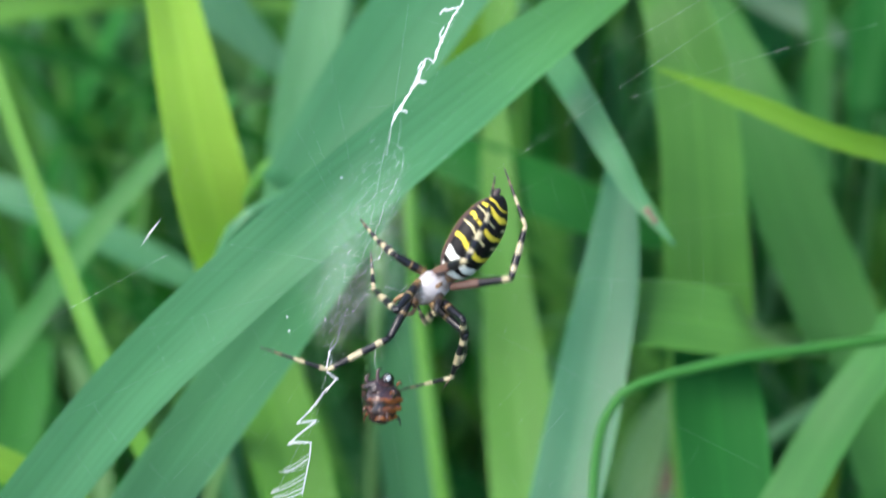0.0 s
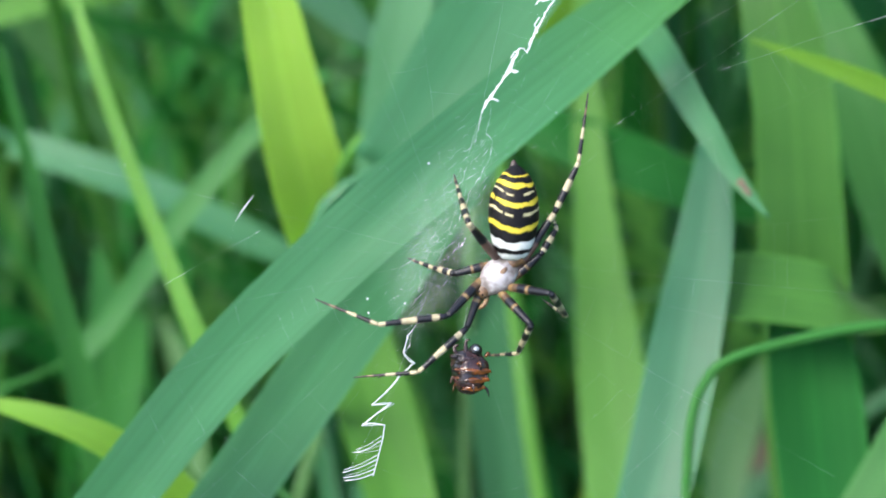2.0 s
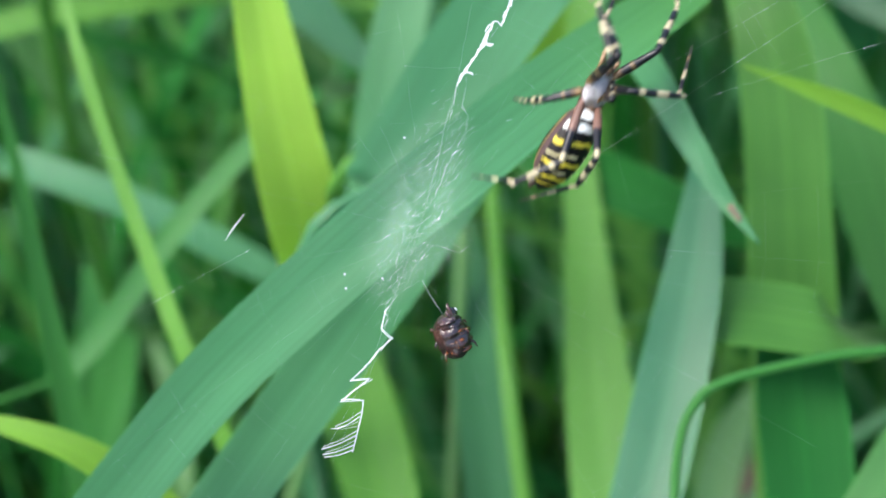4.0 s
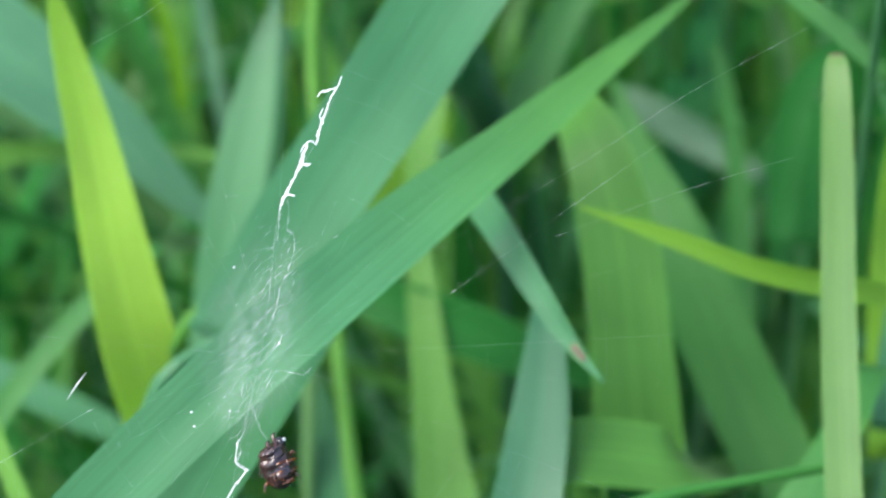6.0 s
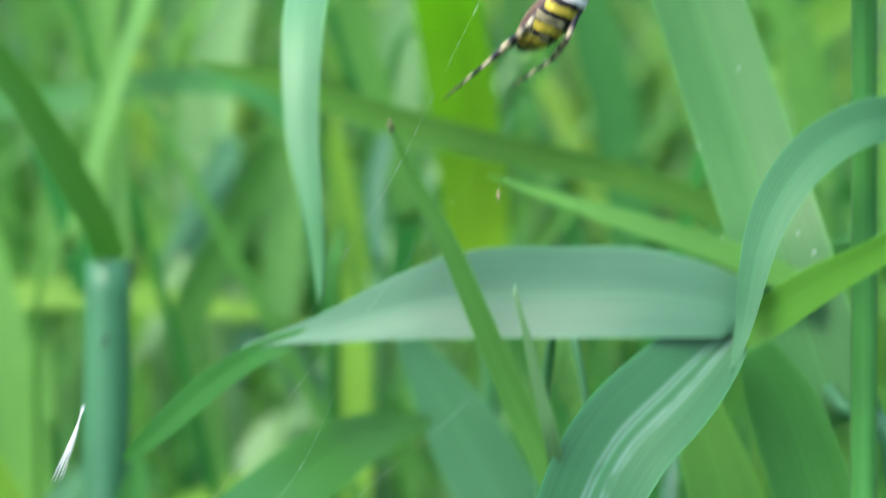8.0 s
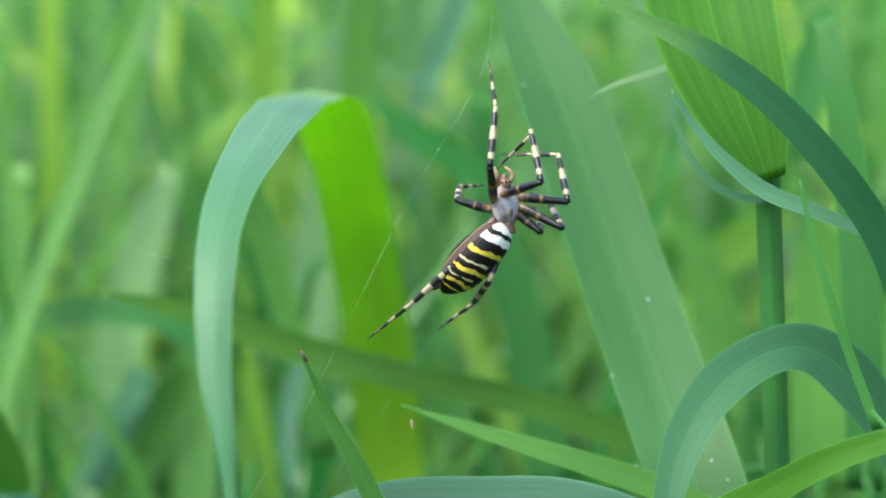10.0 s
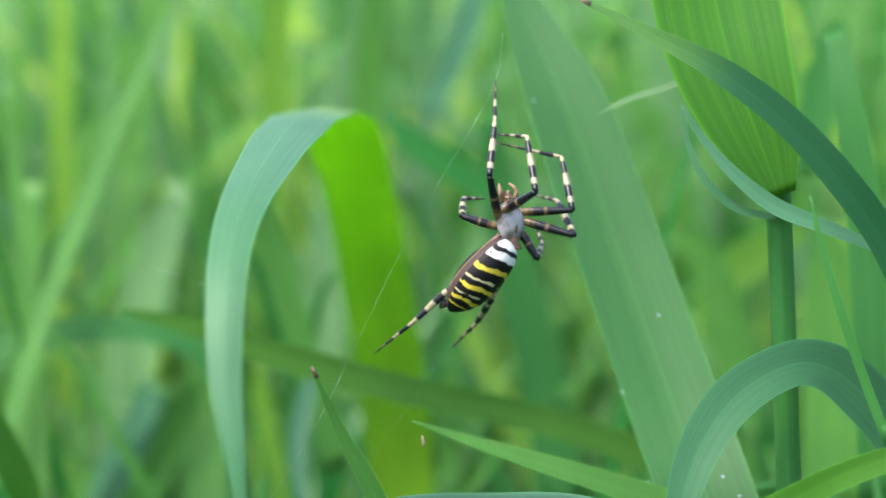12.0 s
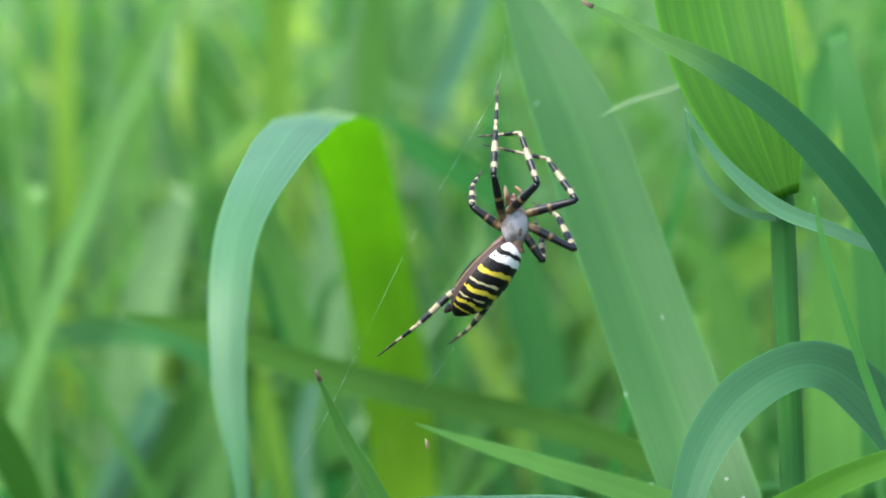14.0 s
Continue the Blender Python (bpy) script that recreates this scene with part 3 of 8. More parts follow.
# Deep green here carries the shade of the leaf that crosses above.
plant = shoot("grass_leaf", "dark green shaded grass leaf", (-0.0104, 0.2356, 0))
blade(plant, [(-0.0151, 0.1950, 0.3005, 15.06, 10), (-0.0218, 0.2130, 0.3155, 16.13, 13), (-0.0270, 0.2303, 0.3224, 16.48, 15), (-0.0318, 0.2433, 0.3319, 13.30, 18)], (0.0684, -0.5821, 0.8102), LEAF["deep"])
culm(plant, [(-0.0104, 0.2356, -0.005, 0.0022), (-0.0081, 0.2158, 0.1352, 0.002), (-0.0078, 0.1809, 0.282, 0.0018), (-0.0168, 0.1995, 0.3042, 0.0009)], LEAF["mid"])
plant = shoot("grass_leaf", "long blue-green grass leaf with fine parallel veins", (-0.1405, 0.275, 0))
blade(plant, [(-0.1254, 0.2377, 0.2197, 11.37, 8), (-0.1385, 0.2565, 0.2390, 12.79, 12), (-0.1517, 0.2762, 0.2621, 11.37, 16)], (0.2669, -0.4942, 0.8273), LEAF["blue"])
culm(plant, [(-0.1405, 0.275, -0.005, 0.0022), (-0.131, 0.2574, 0.0989, 0.002), (-0.116, 0.2259, 0.2004, 0.0018), (-0.1287, 0.2424, 0.2245, 0.0009)], LEAF["blue"])
plant = shoot("grass_leaf", "broad pale blue-green waxy grass leaf", (-0.2939, 0.3919, 0))
blade(plant, [(-0.2165, 0.3193, 0.3813, 24.39, -24), (-0.1942, 0.3177, 0.3669, 27.27, -28), (-0.1777, 0.3161, 0.3562, 25.45, -32), (-0.1599, 0.3138, 0.3429, 18.99, -36), (-0.1434, 0.3111, 0.3281, 9.49, -40), (-0.1311, 0.3111, 0.3169, 1.27, -44)], (0.3358, -0.659, 0.673), LEAF["frost"])
culm(plant, [(-0.2939, 0.3919, -0.005, 0.0022), (-0.2848, 0.3741, 0.1716, 0.002), (-0.2453, 0.3283, 0.3875, 0.0018), (-0.2109, 0.3189, 0.3777, 0.0009)], LEAF["glauc"])
plant = shoot("grass_leaf", "light lime-green grass leaf with fine parallel veins", (-0.3295, 0.3015, 0))
blade(plant, [(-0.2396, 0.2883, 0.3296, 6.87, -20), (-0.2234, 0.3019, 0.3307, 6.87, -20), (-0.2017, 0.3162, 0.3299, 6.60, -20), (-0.1785, 0.3283, 0.3277, 5.77, -20), (-0.1510, 0.3382, 0.3224, 3.85, -20), (-0.1328, 0.3428, 0.3182, 1.10, -20)], (0.3985, -0.6251, 0.6711), LEAF["fresh"])
culm(plant, [(-0.3295, 0.3015, -0.005, 0.002), (-0.3187, 0.2847, 0.1471, 0.0019), (-0.2783, 0.2569, 0.3124, 0.0017), (-0.25, 0.2757, 0.3277, 0.0008)], LEAF["lime"])
plant = shoot("reed_plant", "upright reed grass plant with several blue-green leaves", (-0.161, 0.2123, 0))
blade(plant, [(-0.1238, 0.2587, 0.3059, 10.14, -10), (-0.1237, 0.2726, 0.3253, 11.58, -11), (-0.1229, 0.2866, 0.3446, 11.79, -13), (-0.1212, 0.2981, 0.3598, 10.03, -15), (-0.1195, 0.3088, 0.3727, 5.54, -17), (-0.1184, 0.3182, 0.3823, 1.01, -18)], (0.2777, -0.6828, 0.6757), LEAF["blue"])
culm(plant, [(-0.161, 0.2123, -0.005, 0.0014), (-0.161, 0.1973, 0.1426, 0.0013), (-0.1393, 0.2341, 0.252, 0.0013), (-0.1293, 0.2555, 0.2848, 0.0014), (-0.1238, 0.2587, 0.3059, 0.0014)], LEAF["pale"])
plant = shoot("grass_leaf", "pale green slender grass stalk", (-0.1733, 0.4905, 0))
blade(plant, [(-0.1487, 0.3778, 0.2709, 3.77, 0), (-0.1517, 0.3610, 0.2817, 4.55, 0), (-0.1584, 0.3505, 0.2875, 5.06, 0), (-0.1645, 0.3396, 0.2928, 4.38, 0), (-0.1720, 0.3345, 0.2911, 1.17, 0)], (0.289, -0.6396, 0.7123), LEAF["pale"])
culm(plant, [(-0.1733, 0.4905, -0.005, 0.001), (-0.1651, 0.4723, 0.1219, 0.0009), (-0.1475, 0.4101, 0.2549, 0.0008), (-0.1494, 0.3736, 0.2736, 0.0004)], LEAF["pale"])
plant = shoot("grass_leaf", "pale green slender grass stalk", (0.0072, 0.2721, 0))
blade(plant, [(0.0095, 0.1869, 0.3314, 5.70, 0), (0.0047, 0.2139, 0.3578, 5.70, 0), (0.0017, 0.2308, 0.3743, 5.56, 0), (-0.0006, 0.2453, 0.3906, 5.22, 0), (-0.0022, 0.2548, 0.4019, 4.68, 0), (-0.0029, 0.2597, 0.4065, 3.77, 0), (-0.0031, 0.2624, 0.4073, 2.09, 0)], (0.0037, -0.7344, 0.6787), LEAF["sheath"], dry_tip='brown')
culm(plant, [(0.0072, 0.2721, -0.005, 0.0018), (0.0083, 0.2295, 0.1823, 0.0017), (0.0095, 0.1869, 0.3314, 0.0014)], LEAF["pale"])
blade(plant, [(0.0178, 0.2699, 0.3143, 16.16, 7), (0.0148, 0.2818, 0.3351, 15.25, 8), (0.0127, 0.2917, 0.3520, 12.59, 10), (0.0110, 0.2984, 0.3659, 7.87, 12), (0.0094, 0.3059, 0.3778, 0.93, 13)], (-0.0306, -0.6997, 0.7137), LEAF["citron"])
blade(plant, [(0.0119, 0.2595, 0.3299, 5.64, 7), (0.0119, 0.2696, 0.3419, 4.96, 9), (0.0128, 0.2787, 0.3536, 3.38, 11), (0.0139, 0.2861, 0.3641, 0.56, 13)], (-0.0317, -0.6887, 0.7244), LEAF["glauc"])
plant = shoot("grass_leaf", "reed plant whose arching leaf has pale streaks and brown scars", (0.0130, 0.4539, 0))
blade(plant, [(0.0293, 0.2279, 0.4906, 4.77, -10), (0.0253, 0.2263, 0.4875, 9.49, -11), (0.0200, 0.2233, 0.4830, 12.55, -12), (0.0133, 0.2194, 0.4768, 13.38, -13), (0.0086, 0.2152, 0.4686, 12.78, -14), (0.0062, 0.2120, 0.4587, 10.73, -14), (0.0063, 0.2095, 0.4494, 8.23, -15), (0.0085, 0.2066, 0.4402, 7.28, -16), (0.0123, 0.2035, 0.4278, 6.27, -17), (0.0188, 0.1996, 0.4141, 1.64, -18)], (-0.0234, -0.7979, 0.6023), LEAF["blue"], scarred=True)
culm(plant, [(0.0130, 0.4539, -0.0050, 0.0013), (0.0130, 0.4239, 0.1846, 0.0013), (0.0130, 0.3739, 0.3692, 0.0012), (0.0153, 0.2752, 0.4416, 0.0011), (0.0214, 0.2418, 0.4727, 0.0010), (0.0316, 0.2370, 0.4869, 0.0005)], LEAF["blue"])
blade(plant, [(0.0309, 0.2274, 0.4898, 3.79, 0), (0.0275, 0.2277, 0.4928, 8.30, 0), (0.0172, 0.2281, 0.4944, 11.87, 0), (0.0062, 0.2286, 0.4942, 12.32, 0), (-0.0050, 0.2295, 0.4936, 11.92, 0), (-0.0148, 0.2306, 0.4915, 9.13, 0), (-0.0240, 0.2320, 0.4884, 5.08, 4), (-0.0311, 0.2336, 0.4861, 2.34, 8), (-0.0375, 0.2342, 0.4843, 0.39, 10)], (0.019, -0.8761, 0.4817), LEAF["wax"])
blade(plant, [(-0.0211, 0.2335, 0.4882, 0.57, -10), (-0.0272, 0.2331, 0.4868, 1.94, -11), (-0.0343, 0.2336, 0.4841, 2.99, -13), (-0.0406, 0.2334, 0.4802, 3.70, -14), (-0.0460, 0.2324, 0.4757, 3.73, -15), (-0.0505, 0.2316, 0.4716, 2.81, -17), (-0.0540, 0.2318, 0.4685, 1.06, -18)], (0.1468, -0.8446, 0.5149), LEAF["mid"])
blade(plant, [(0.0636, 0.2333, 0.4967, 3.12, -5), (0.0600, 0.2342, 0.5057, 5.42, -5), (0.0554, 0.2344, 0.5123, 7.06, -5), (0.0502, 0.2340, 0.5162, 6.54, -5), (0.0448, 0.2329, 0.5165, 6.03, -5), (0.0383, 0.2311, 0.5131, 6.27, -5), (0.0336, 0.2284, 0.5078, 5.62, -5), (0.0307, 0.2250, 0.5016, 4.40, -5), (0.0287, 0.2205, 0.4929, 2.32, -5), (0.0269, 0.2166, 0.4875, 0.36, -5)], (-0.1475, -0.8995, 0.4114), LEAF["shade"])
blade(plant, [(0.0289, 0.2253, 0.4889, 2.44, 14), (0.0323, 0.2248, 0.4924, 5.03, 16), (0.0374, 0.2223, 0.4973, 4.96, 18), (0.0422, 0.2184, 0.5016, 3.93, 20), (0.0479, 0.2142, 0.5063, 3.25, 22), (0.0550, 0.2112, 0.5097, 2.76, 24), (0.0648, 0.2089, 0.5116, 0.46, 26)], (-0.1681, -0.8709, 0.4619), LEAF["fresh"])
blade(plant, [(0.0324, 0.2422, 0.4836, 4.99, 7), (0.0376, 0.2402, 0.4737, 10.06, 9), (0.0428, 0.2356, 0.4588, 10.99, 11), (0.0478, 0.2283, 0.4407, 10.22, 13)], (-0.1467, -0.8083, 0.5703), LEAF["mid"])
blade(plant, [(0.0269, 0.2580, 0.4687, 7.21, -8), (0.0305, 0.2535, 0.4579, 10.64, -11), (0.0346, 0.2480, 0.4439, 10.86, -13), (0.0396, 0.2417, 0.4286, 10.03, -16)], (-0.1113, -0.7965, 0.5944), LEAF["lime"])
blade(plant, [(0.0429, 0.2484, 0.4886, 4.09, 15), (0.0327, 0.2501, 0.4930, 4.48, 18), (0.0231, 0.2510, 0.4961, 3.92, 21), (0.0127, 0.2524, 0.4990, 3.10, 23), (0.0039, 0.2533, 0.5016, 2.03, 26), (-0.0046, 0.2539, 0.5044, 0.27, 29)], (-0.0451, -0.8938, 0.4462), LEAF["lime"])
plant = shoot("grass_leaf", "long fresh green grass leaf with fine parallel veins", (0.0406, 0.3552, 0))
blade(plant, [(0.0067, 0.2931, 0.3848, 2.90, 10), (-0.0044, 0.2975, 0.3923, 3.75, 13), (-0.0211, 0.3038, 0.4021, 3.76, 15), (-0.0404, 0.3101, 0.4120, 2.93, 17), (-0.0530, 0.3142, 0.4176, 0.87, 19)], (0.0541, -0.7789, 0.6248), LEAF["sea"])
culm(plant, [(0.0406, 0.3552, -0.005, 0.001), (0.042, 0.3353, 0.1732, 0.0009), (0.0297, 0.2917, 0.3688, 0.0008), (0.0039, 0.2942, 0.3867, 0.0004)], LEAF["mid"])
plant = shoot("grass_leaf", "long blue-green grass leaf with fine parallel veins", (0.0048, 0.3379, 0))
blade(plant, [(0.0134, 0.2396, 0.4549, 2.58, 8), (0.0173, 0.2348, 0.4450, 3.78, 10), (0.0236, 0.2279, 0.4328, 4.29, 12), (0.0297, 0.2203, 0.4213, 4.29, 14), (0.0359, 0.2142, 0.4099, 2.60, 16)], (-0.0788, -0.7613, 0.6436), LEAF["blue"])
culm(plant, [(0.0048, 0.3379, -0.005, 0.001), (0.0028, 0.3181, 0.2047, 0.0009), (0.0043, 0.26, 0.4704, 0.0008), (0.0144, 0.2384, 0.4524, 0.0004)], LEAF["blue"])
plant = shoot("grass_leaf", "long blue-green grass leaf with fine parallel veins", (0.0898, 0.2844, 0))
blade(plant, [(0.0349, 0.2132, 0.4245, 3.49, -14), (0.0245, 0.2146, 0.4245, 5.23, -16), (0.0182, 0.2176, 0.4283, 5.76, -18), (0.0152, 0.2213, 0.4322, 4.90, -20), (0.0177, 0.2257, 0.4363, 2.65, -22), (0.0253, 0.2290, 0.4396, 1.25, -24), (0.0331, 0.2310, 0.4409, 0.90, -26)], (-0.052, -0.7548, 0.6539), LEAF["blue"])
culm(plant, [(0.0898, 0.2844, -0.005, 0.001), (0.0884, 0.2644, 0.191, 0.0009), (0.0652, 0.2172, 0.4147, 0.0008), (0.0323, 0.2135, 0.4245, 0.0004)], LEAF["blue"])
plant = shoot("grass_leaf", "dark green shaded grass leaf", (0.0222, 0.3838, 0))
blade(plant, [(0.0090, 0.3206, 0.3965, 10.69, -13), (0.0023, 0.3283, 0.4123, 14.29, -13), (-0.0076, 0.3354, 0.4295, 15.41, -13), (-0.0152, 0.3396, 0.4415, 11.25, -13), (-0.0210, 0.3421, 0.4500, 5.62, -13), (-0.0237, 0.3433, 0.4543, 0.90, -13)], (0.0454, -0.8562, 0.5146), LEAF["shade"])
culm(plant, [(0.0222, 0.3838, -0.005, 0.0022), (0.0233, 0.3638, 0.1785, 0.002), (0.019, 0.3195, 0.3698, 0.0018), (0.0073, 0.3213, 0.4009, 0.0009)], LEAF["mid"])
plant = shoot("grass_leaf", "broad pale blue-green waxy grass leaf", (-0.0961, 0.4096, 0))
blade(plant, [(-0.0901, 0.3477, 0.3598, 8.25, 11), (-0.0996, 0.3532, 0.3807, 15.02, 13), (-0.1133, 0.3560, 0.4021, 17.08, 15), (-0.1265, 0.3568, 0.4184, 16.21, 17), (-0.1422, 0.3579, 0.4328, 13.56, 19), (-0.1588, 0.3585, 0.4458, 6.83, 21)], (0.2813, -0.7935, 0.5397), LEAF["frost"])
culm(plant, [(-0.0961, 0.4096, -0.005, 0.0022), (-0.0894, 0.3908, 0.1619, 0.002), (-0.0807, 0.3483, 0.3333, 0.0018), (-0.0925, 0.3491, 0.3651, 0.0009)], LEAF["glauc"])
plant = shoot("grass_leaf", "light lime-green grass leaf with fine parallel veins", (-0.2425, 0.3422, 0))
blade(plant, [(-0.1685, 0.2932, 0.4120, 9.82, -10), (-0.1553, 0.3002, 0.4114, 11.30, -12), (-0.1404, 0.3042, 0.4118, 11.21, -13), (-0.1261, 0.3062, 0.4099, 10.16, -15), (-0.1145, 0.3084, 0.4053, 8.71, -16), (-0.1077, 0.3106, 0.3982, 6.09, -18), (-0.1044, 0.3118, 0.3921, 0.98, -19)], (0.308, -0.7476, 0.5884), LEAF["fresh"])
culm(plant, [(-0.2425, 0.3422, -0.005, 0.0022), (-0.2349, 0.3237, 0.1854, 0.002), (-0.1981, 0.2867, 0.4032, 0.0018), (-0.1652, 0.295, 0.4118, 0.0009)], LEAF["lime"])
plant = shoot("grass_leaf", "broad pale blue-green waxy grass leaf", (-0.1565, 0.3148, 0))
blade(plant, [(-0.1267, 0.2710, 0.2986, 13.92, 3), (-0.1255, 0.2844, 0.3172, 14.83, 3), (-0.1254, 0.2990, 0.3379, 14.02, 3), (-0.1245, 0.3098, 0.3527, 11.52, 4), (-0.1227, 0.3183, 0.3649, 7.76, 4), (-0.1204, 0.3240, 0.3730, 5.76, 4), (-0.1174, 0.3297, 0.3782, 5.78, 4), (-0.1117, 0.3358, 0.3797, 5.06, 5), (-0.1043, 0.3409, 0.3786, 3.31, 5), (-0.0988, 0.3438, 0.3748, 0.77, 5)], (0.2687, -0.723, 0.6364), LEAF["glauc"])
culm(plant, [(-0.1565, 0.3148, -0.005, 0.0022), (-0.1495, 0.2961, 0.1344, 0.002), (-0.1311, 0.2609, 0.2744, 0.0018), (-0.1264, 0.2743, 0.3033, 0.0009)], LEAF["glauc"])
plant = shoot("grass_stalk", "pale green slender grass stalk", (-0.1018, 0.2422, 0))
culm(plant, [(-0.1018, 0.2422, -0.005, 0.0016), (-0.1018, 0.2272, 0.1865, 0.0015), (-0.1073, 0.2854, 0.3278, 0.0014), (-0.1084, 0.2994, 0.3468, 0.0014), (-0.1096, 0.311, 0.3648, 0.0014), (-0.1102, 0.3176, 0.376, 0.0013), (-0.1099, 0.322, 0.3807, 0.0013), (-0.1077, 0.3268, 0.3819, 0.0011), (-0.1038, 0.33, 0.3795, 0.0007)], LEAF["pale"])
plant = shoot("grass_leaf", "light lime-green grass leaf with fine parallel veins", (-0.2009, 0.3907, 0))
blade(plant, [(-0.1443, 0.3201, 0.4803, 7.22, -11), (-0.1313, 0.3214, 0.4648, 13.24, -13), (-0.1181, 0.3228, 0.4465, 16.94, -14), (-0.1071, 0.3224, 0.4293, 17.04, -16), (-0.0976, 0.3213, 0.4143, 13.70, -18), (-0.0904, 0.3192, 0.4032, 8.10, -19), (-0.0866, 0.3183, 0.3969, 0.98, -21)], (0.2639, -0.7948, 0.5466), LEAF["citron"])
culm(plant, [(-0.2009, 0.3907, -0.005, 0.0019), (-0.1946, 0.3718, 0.2161, 0.0017), (-0.166, 0.3256, 0.4933, 0.0016), (-0.141, 0.3204, 0.4764, 0.0008)], LEAF["lime"])
plant = shoot("grass_leaf", "long fresh green grass leaf with fine parallel veins", (-0.0924, 0.4227, 0))
blade(plant, [(-0.0776, 0.3530, 0.3271, 9.41, 8), (-0.0737, 0.3621, 0.3362, 9.72, 8), (-0.0691, 0.3716, 0.3468, 8.95, 8), (-0.0641, 0.3786, 0.3535, 7.49, 8), (-0.0566, 0.3837, 0.3565, 4.79, 8), (-0.0521, 0.3859, 0.3552, 1.10, 8)], (0.1315, -0.7587, 0.638), LEAF["sea"])
culm(plant, [(-0.0924, 0.4227, -0.005, 0.0022), (-0.0889, 0.403, 0.1433, 0.002), (-0.0787, 0.3645, 0.2933, 0.0018), (-0.0745, 0.375, 0.322, 0.0009)], LEAF["mid"])
plant = shoot("reed_plant", "upright reed grass plant with several blue-green leaves", (-0.1000, 0.4800, 0))
culm(plant, [(-0.1000, 0.4800, -0.005, 0.0050), (-0.0990, 0.4700, 0.1000, 0.0050), (-0.0900, 0.4200, 0.2500, 0.0049), (-0.0830, 0.3450, 0.3400, 0.0049), (-0.0784, 0.3048, 0.3761, 0.0049), (-0.0791, 0.3164, 0.4000, 0.0048), (-0.0800, 0.3279, 0.4291, 0.0046), (-0.0807, 0.3405, 0.4673, 0.0045)], LEAF["glauc"])
blade(plant, [(-0.0796, 0.3383, 0.4679, 6.23, 15), (-0.0807, 0.3369, 0.4739, 6.93, 18), (-0.0847, 0.3333, 0.4847, 7.32, 21), (-0.0916, 0.3269, 0.5018, 6.68, 23), (-0.0987, 0.3193, 0.5171, 4.67, 26), (-0.1059, 0.3105, 0.5296, 0.91, 29)], (0.2484, -0.8862, 0.3912), LEAF["fresh"])
blade(plant, [(-0.0774, 0.3116, 0.4012, 4.66, 7), (-0.0762, 0.3170, 0.4145, 6.96, 9), (-0.0737, 0.3208, 0.4250, 5.78, 11), (-0.0723, 0.3240, 0.4321, 2.31, 13)], (0.185, -0.8058, 0.5626), LEAF["mid"])
plant = shoot("reed_plant", "upright reed grass plant with several blue-green leaves", (0.043, 0.1836, 0))
culm(plant, [(0.043, 0.1836, -0.005, 0.002), (0.043, 0.1686, 0.2302, 0.0019), (0.0458, 0.2158, 0.4381, 0.0018), (0.0464, 0.2273, 0.4668, 0.0018), (0.0465, 0.2378, 0.4984, 0.0017), (0.0457, 0.2441, 0.531, 0.0017), (0.0446, 0.2459, 0.5545, 0.0016)], LEAF["mid"], nodes=True)
blade(plant, [(0.0448, 0.2409, 0.5380, 4.73, 4), (0.0418, 0.2420, 0.5463, 11.83, 5), (0.0386, 0.2439, 0.5553, 15.83, 5), (0.0365, 0.2463, 0.5643, 17.16, 6), (0.0351, 0.2490, 0.5758, 15.34, 7), (0.0348, 0.2539, 0.5898, 9.92, 7), (0.0350, 0.2563, 0.6016, 0.84, 8)], (-0.1427, -0.9635, 0.2266), LEAF["striped"])
blade(plant, [(0.0614, 0.2287, 0.5210, 3.82, -3), (0.0572, 0.2293, 0.5317, 4.25, -3), (0.0512, 0.2296, 0.5404, 4.21, -4), (0.0433, 0.2307, 0.5489, 3.89, -4), (0.0348, 0.2324, 0.5552, 3.29, -4), (0.0261, 0.2346, 0.5597, 1.80, -5), (0.0175, 0.2373, 0.5640, 0.38, -5)], (-0.1767, -0.942, 0.2854), LEAF["crossing"], dry_tip='brown')
blade(plant, [(0.0581, 0.2342, 0.5312, 1.13, 10), (0.0509, 0.2352, 0.5341, 1.92, 12), (0.0435, 0.2359, 0.5370, 2.36, 14), (0.0376, 0.2363, 0.5416, 1.78, 16), (0.0336, 0.2372, 0.5463, 1.01, 18), (0.0312, 0.2378, 0.5500, 0.28, 19)], (-0.1493, -0.9385, 0.3114), LEAF["frost"])
blade(plant, [(0.0441, 0.2387, 0.5354, 0.89, -7), (0.0388, 0.2387, 0.5366, 1.11, -8), (0.0346, 0.2387, 0.5403, 1.04, -10), (0.0322, 0.2394, 0.5451, 0.71, -12), (0.0314, 0.2397, 0.5501, 0.22, -13)], (-0.1363, -0.9391, 0.3154), LEAF["frost"])
blade(plant, [(0.0346, 0.2596, 0.5530, 1.10, 7), (0.0314, 0.2600, 0.5517, 1.02, 9), (0.0258, 0.2605, 0.5499, 0.77, 11), (0.0220, 0.2608, 0.5478, 0.17, 13)], (-0.0949, -0.9561, 0.2773), LEAF["pale"])
plant = shoot("grass_leaf", "long fresh green grass leaf with fine parallel veins", (0.0877, 0.2803, 0))
blade(plant, [(0.0547, 0.2176, 0.5095, 1.20, -7), (0.0516, 0.2202, 0.5182, 1.20, -8), (0.0490, 0.2222, 0.5264, 1.12, -10), (0.0472, 0.2245, 0.5331, 0.83, -12), (0.0460, 0.2264, 0.5394, 0.30, -13)], (-0.1999, -0.9065, 0.3719), LEAF["mid"])
culm(plant, [(0.0877, 0.2803, -0.005, 0.001), (0.0834, 0.2608, 0.2293, 0.0009), (0.0662, 0.2173, 0.4823, 0.0008), (0.0539, 0.2183, 0.5117, 0.0004)], LEAF["mid"])
plant = shoot("grass_leaf", "broad pale blue-green waxy grass leaf", (0.0651, 0.2957, 0))
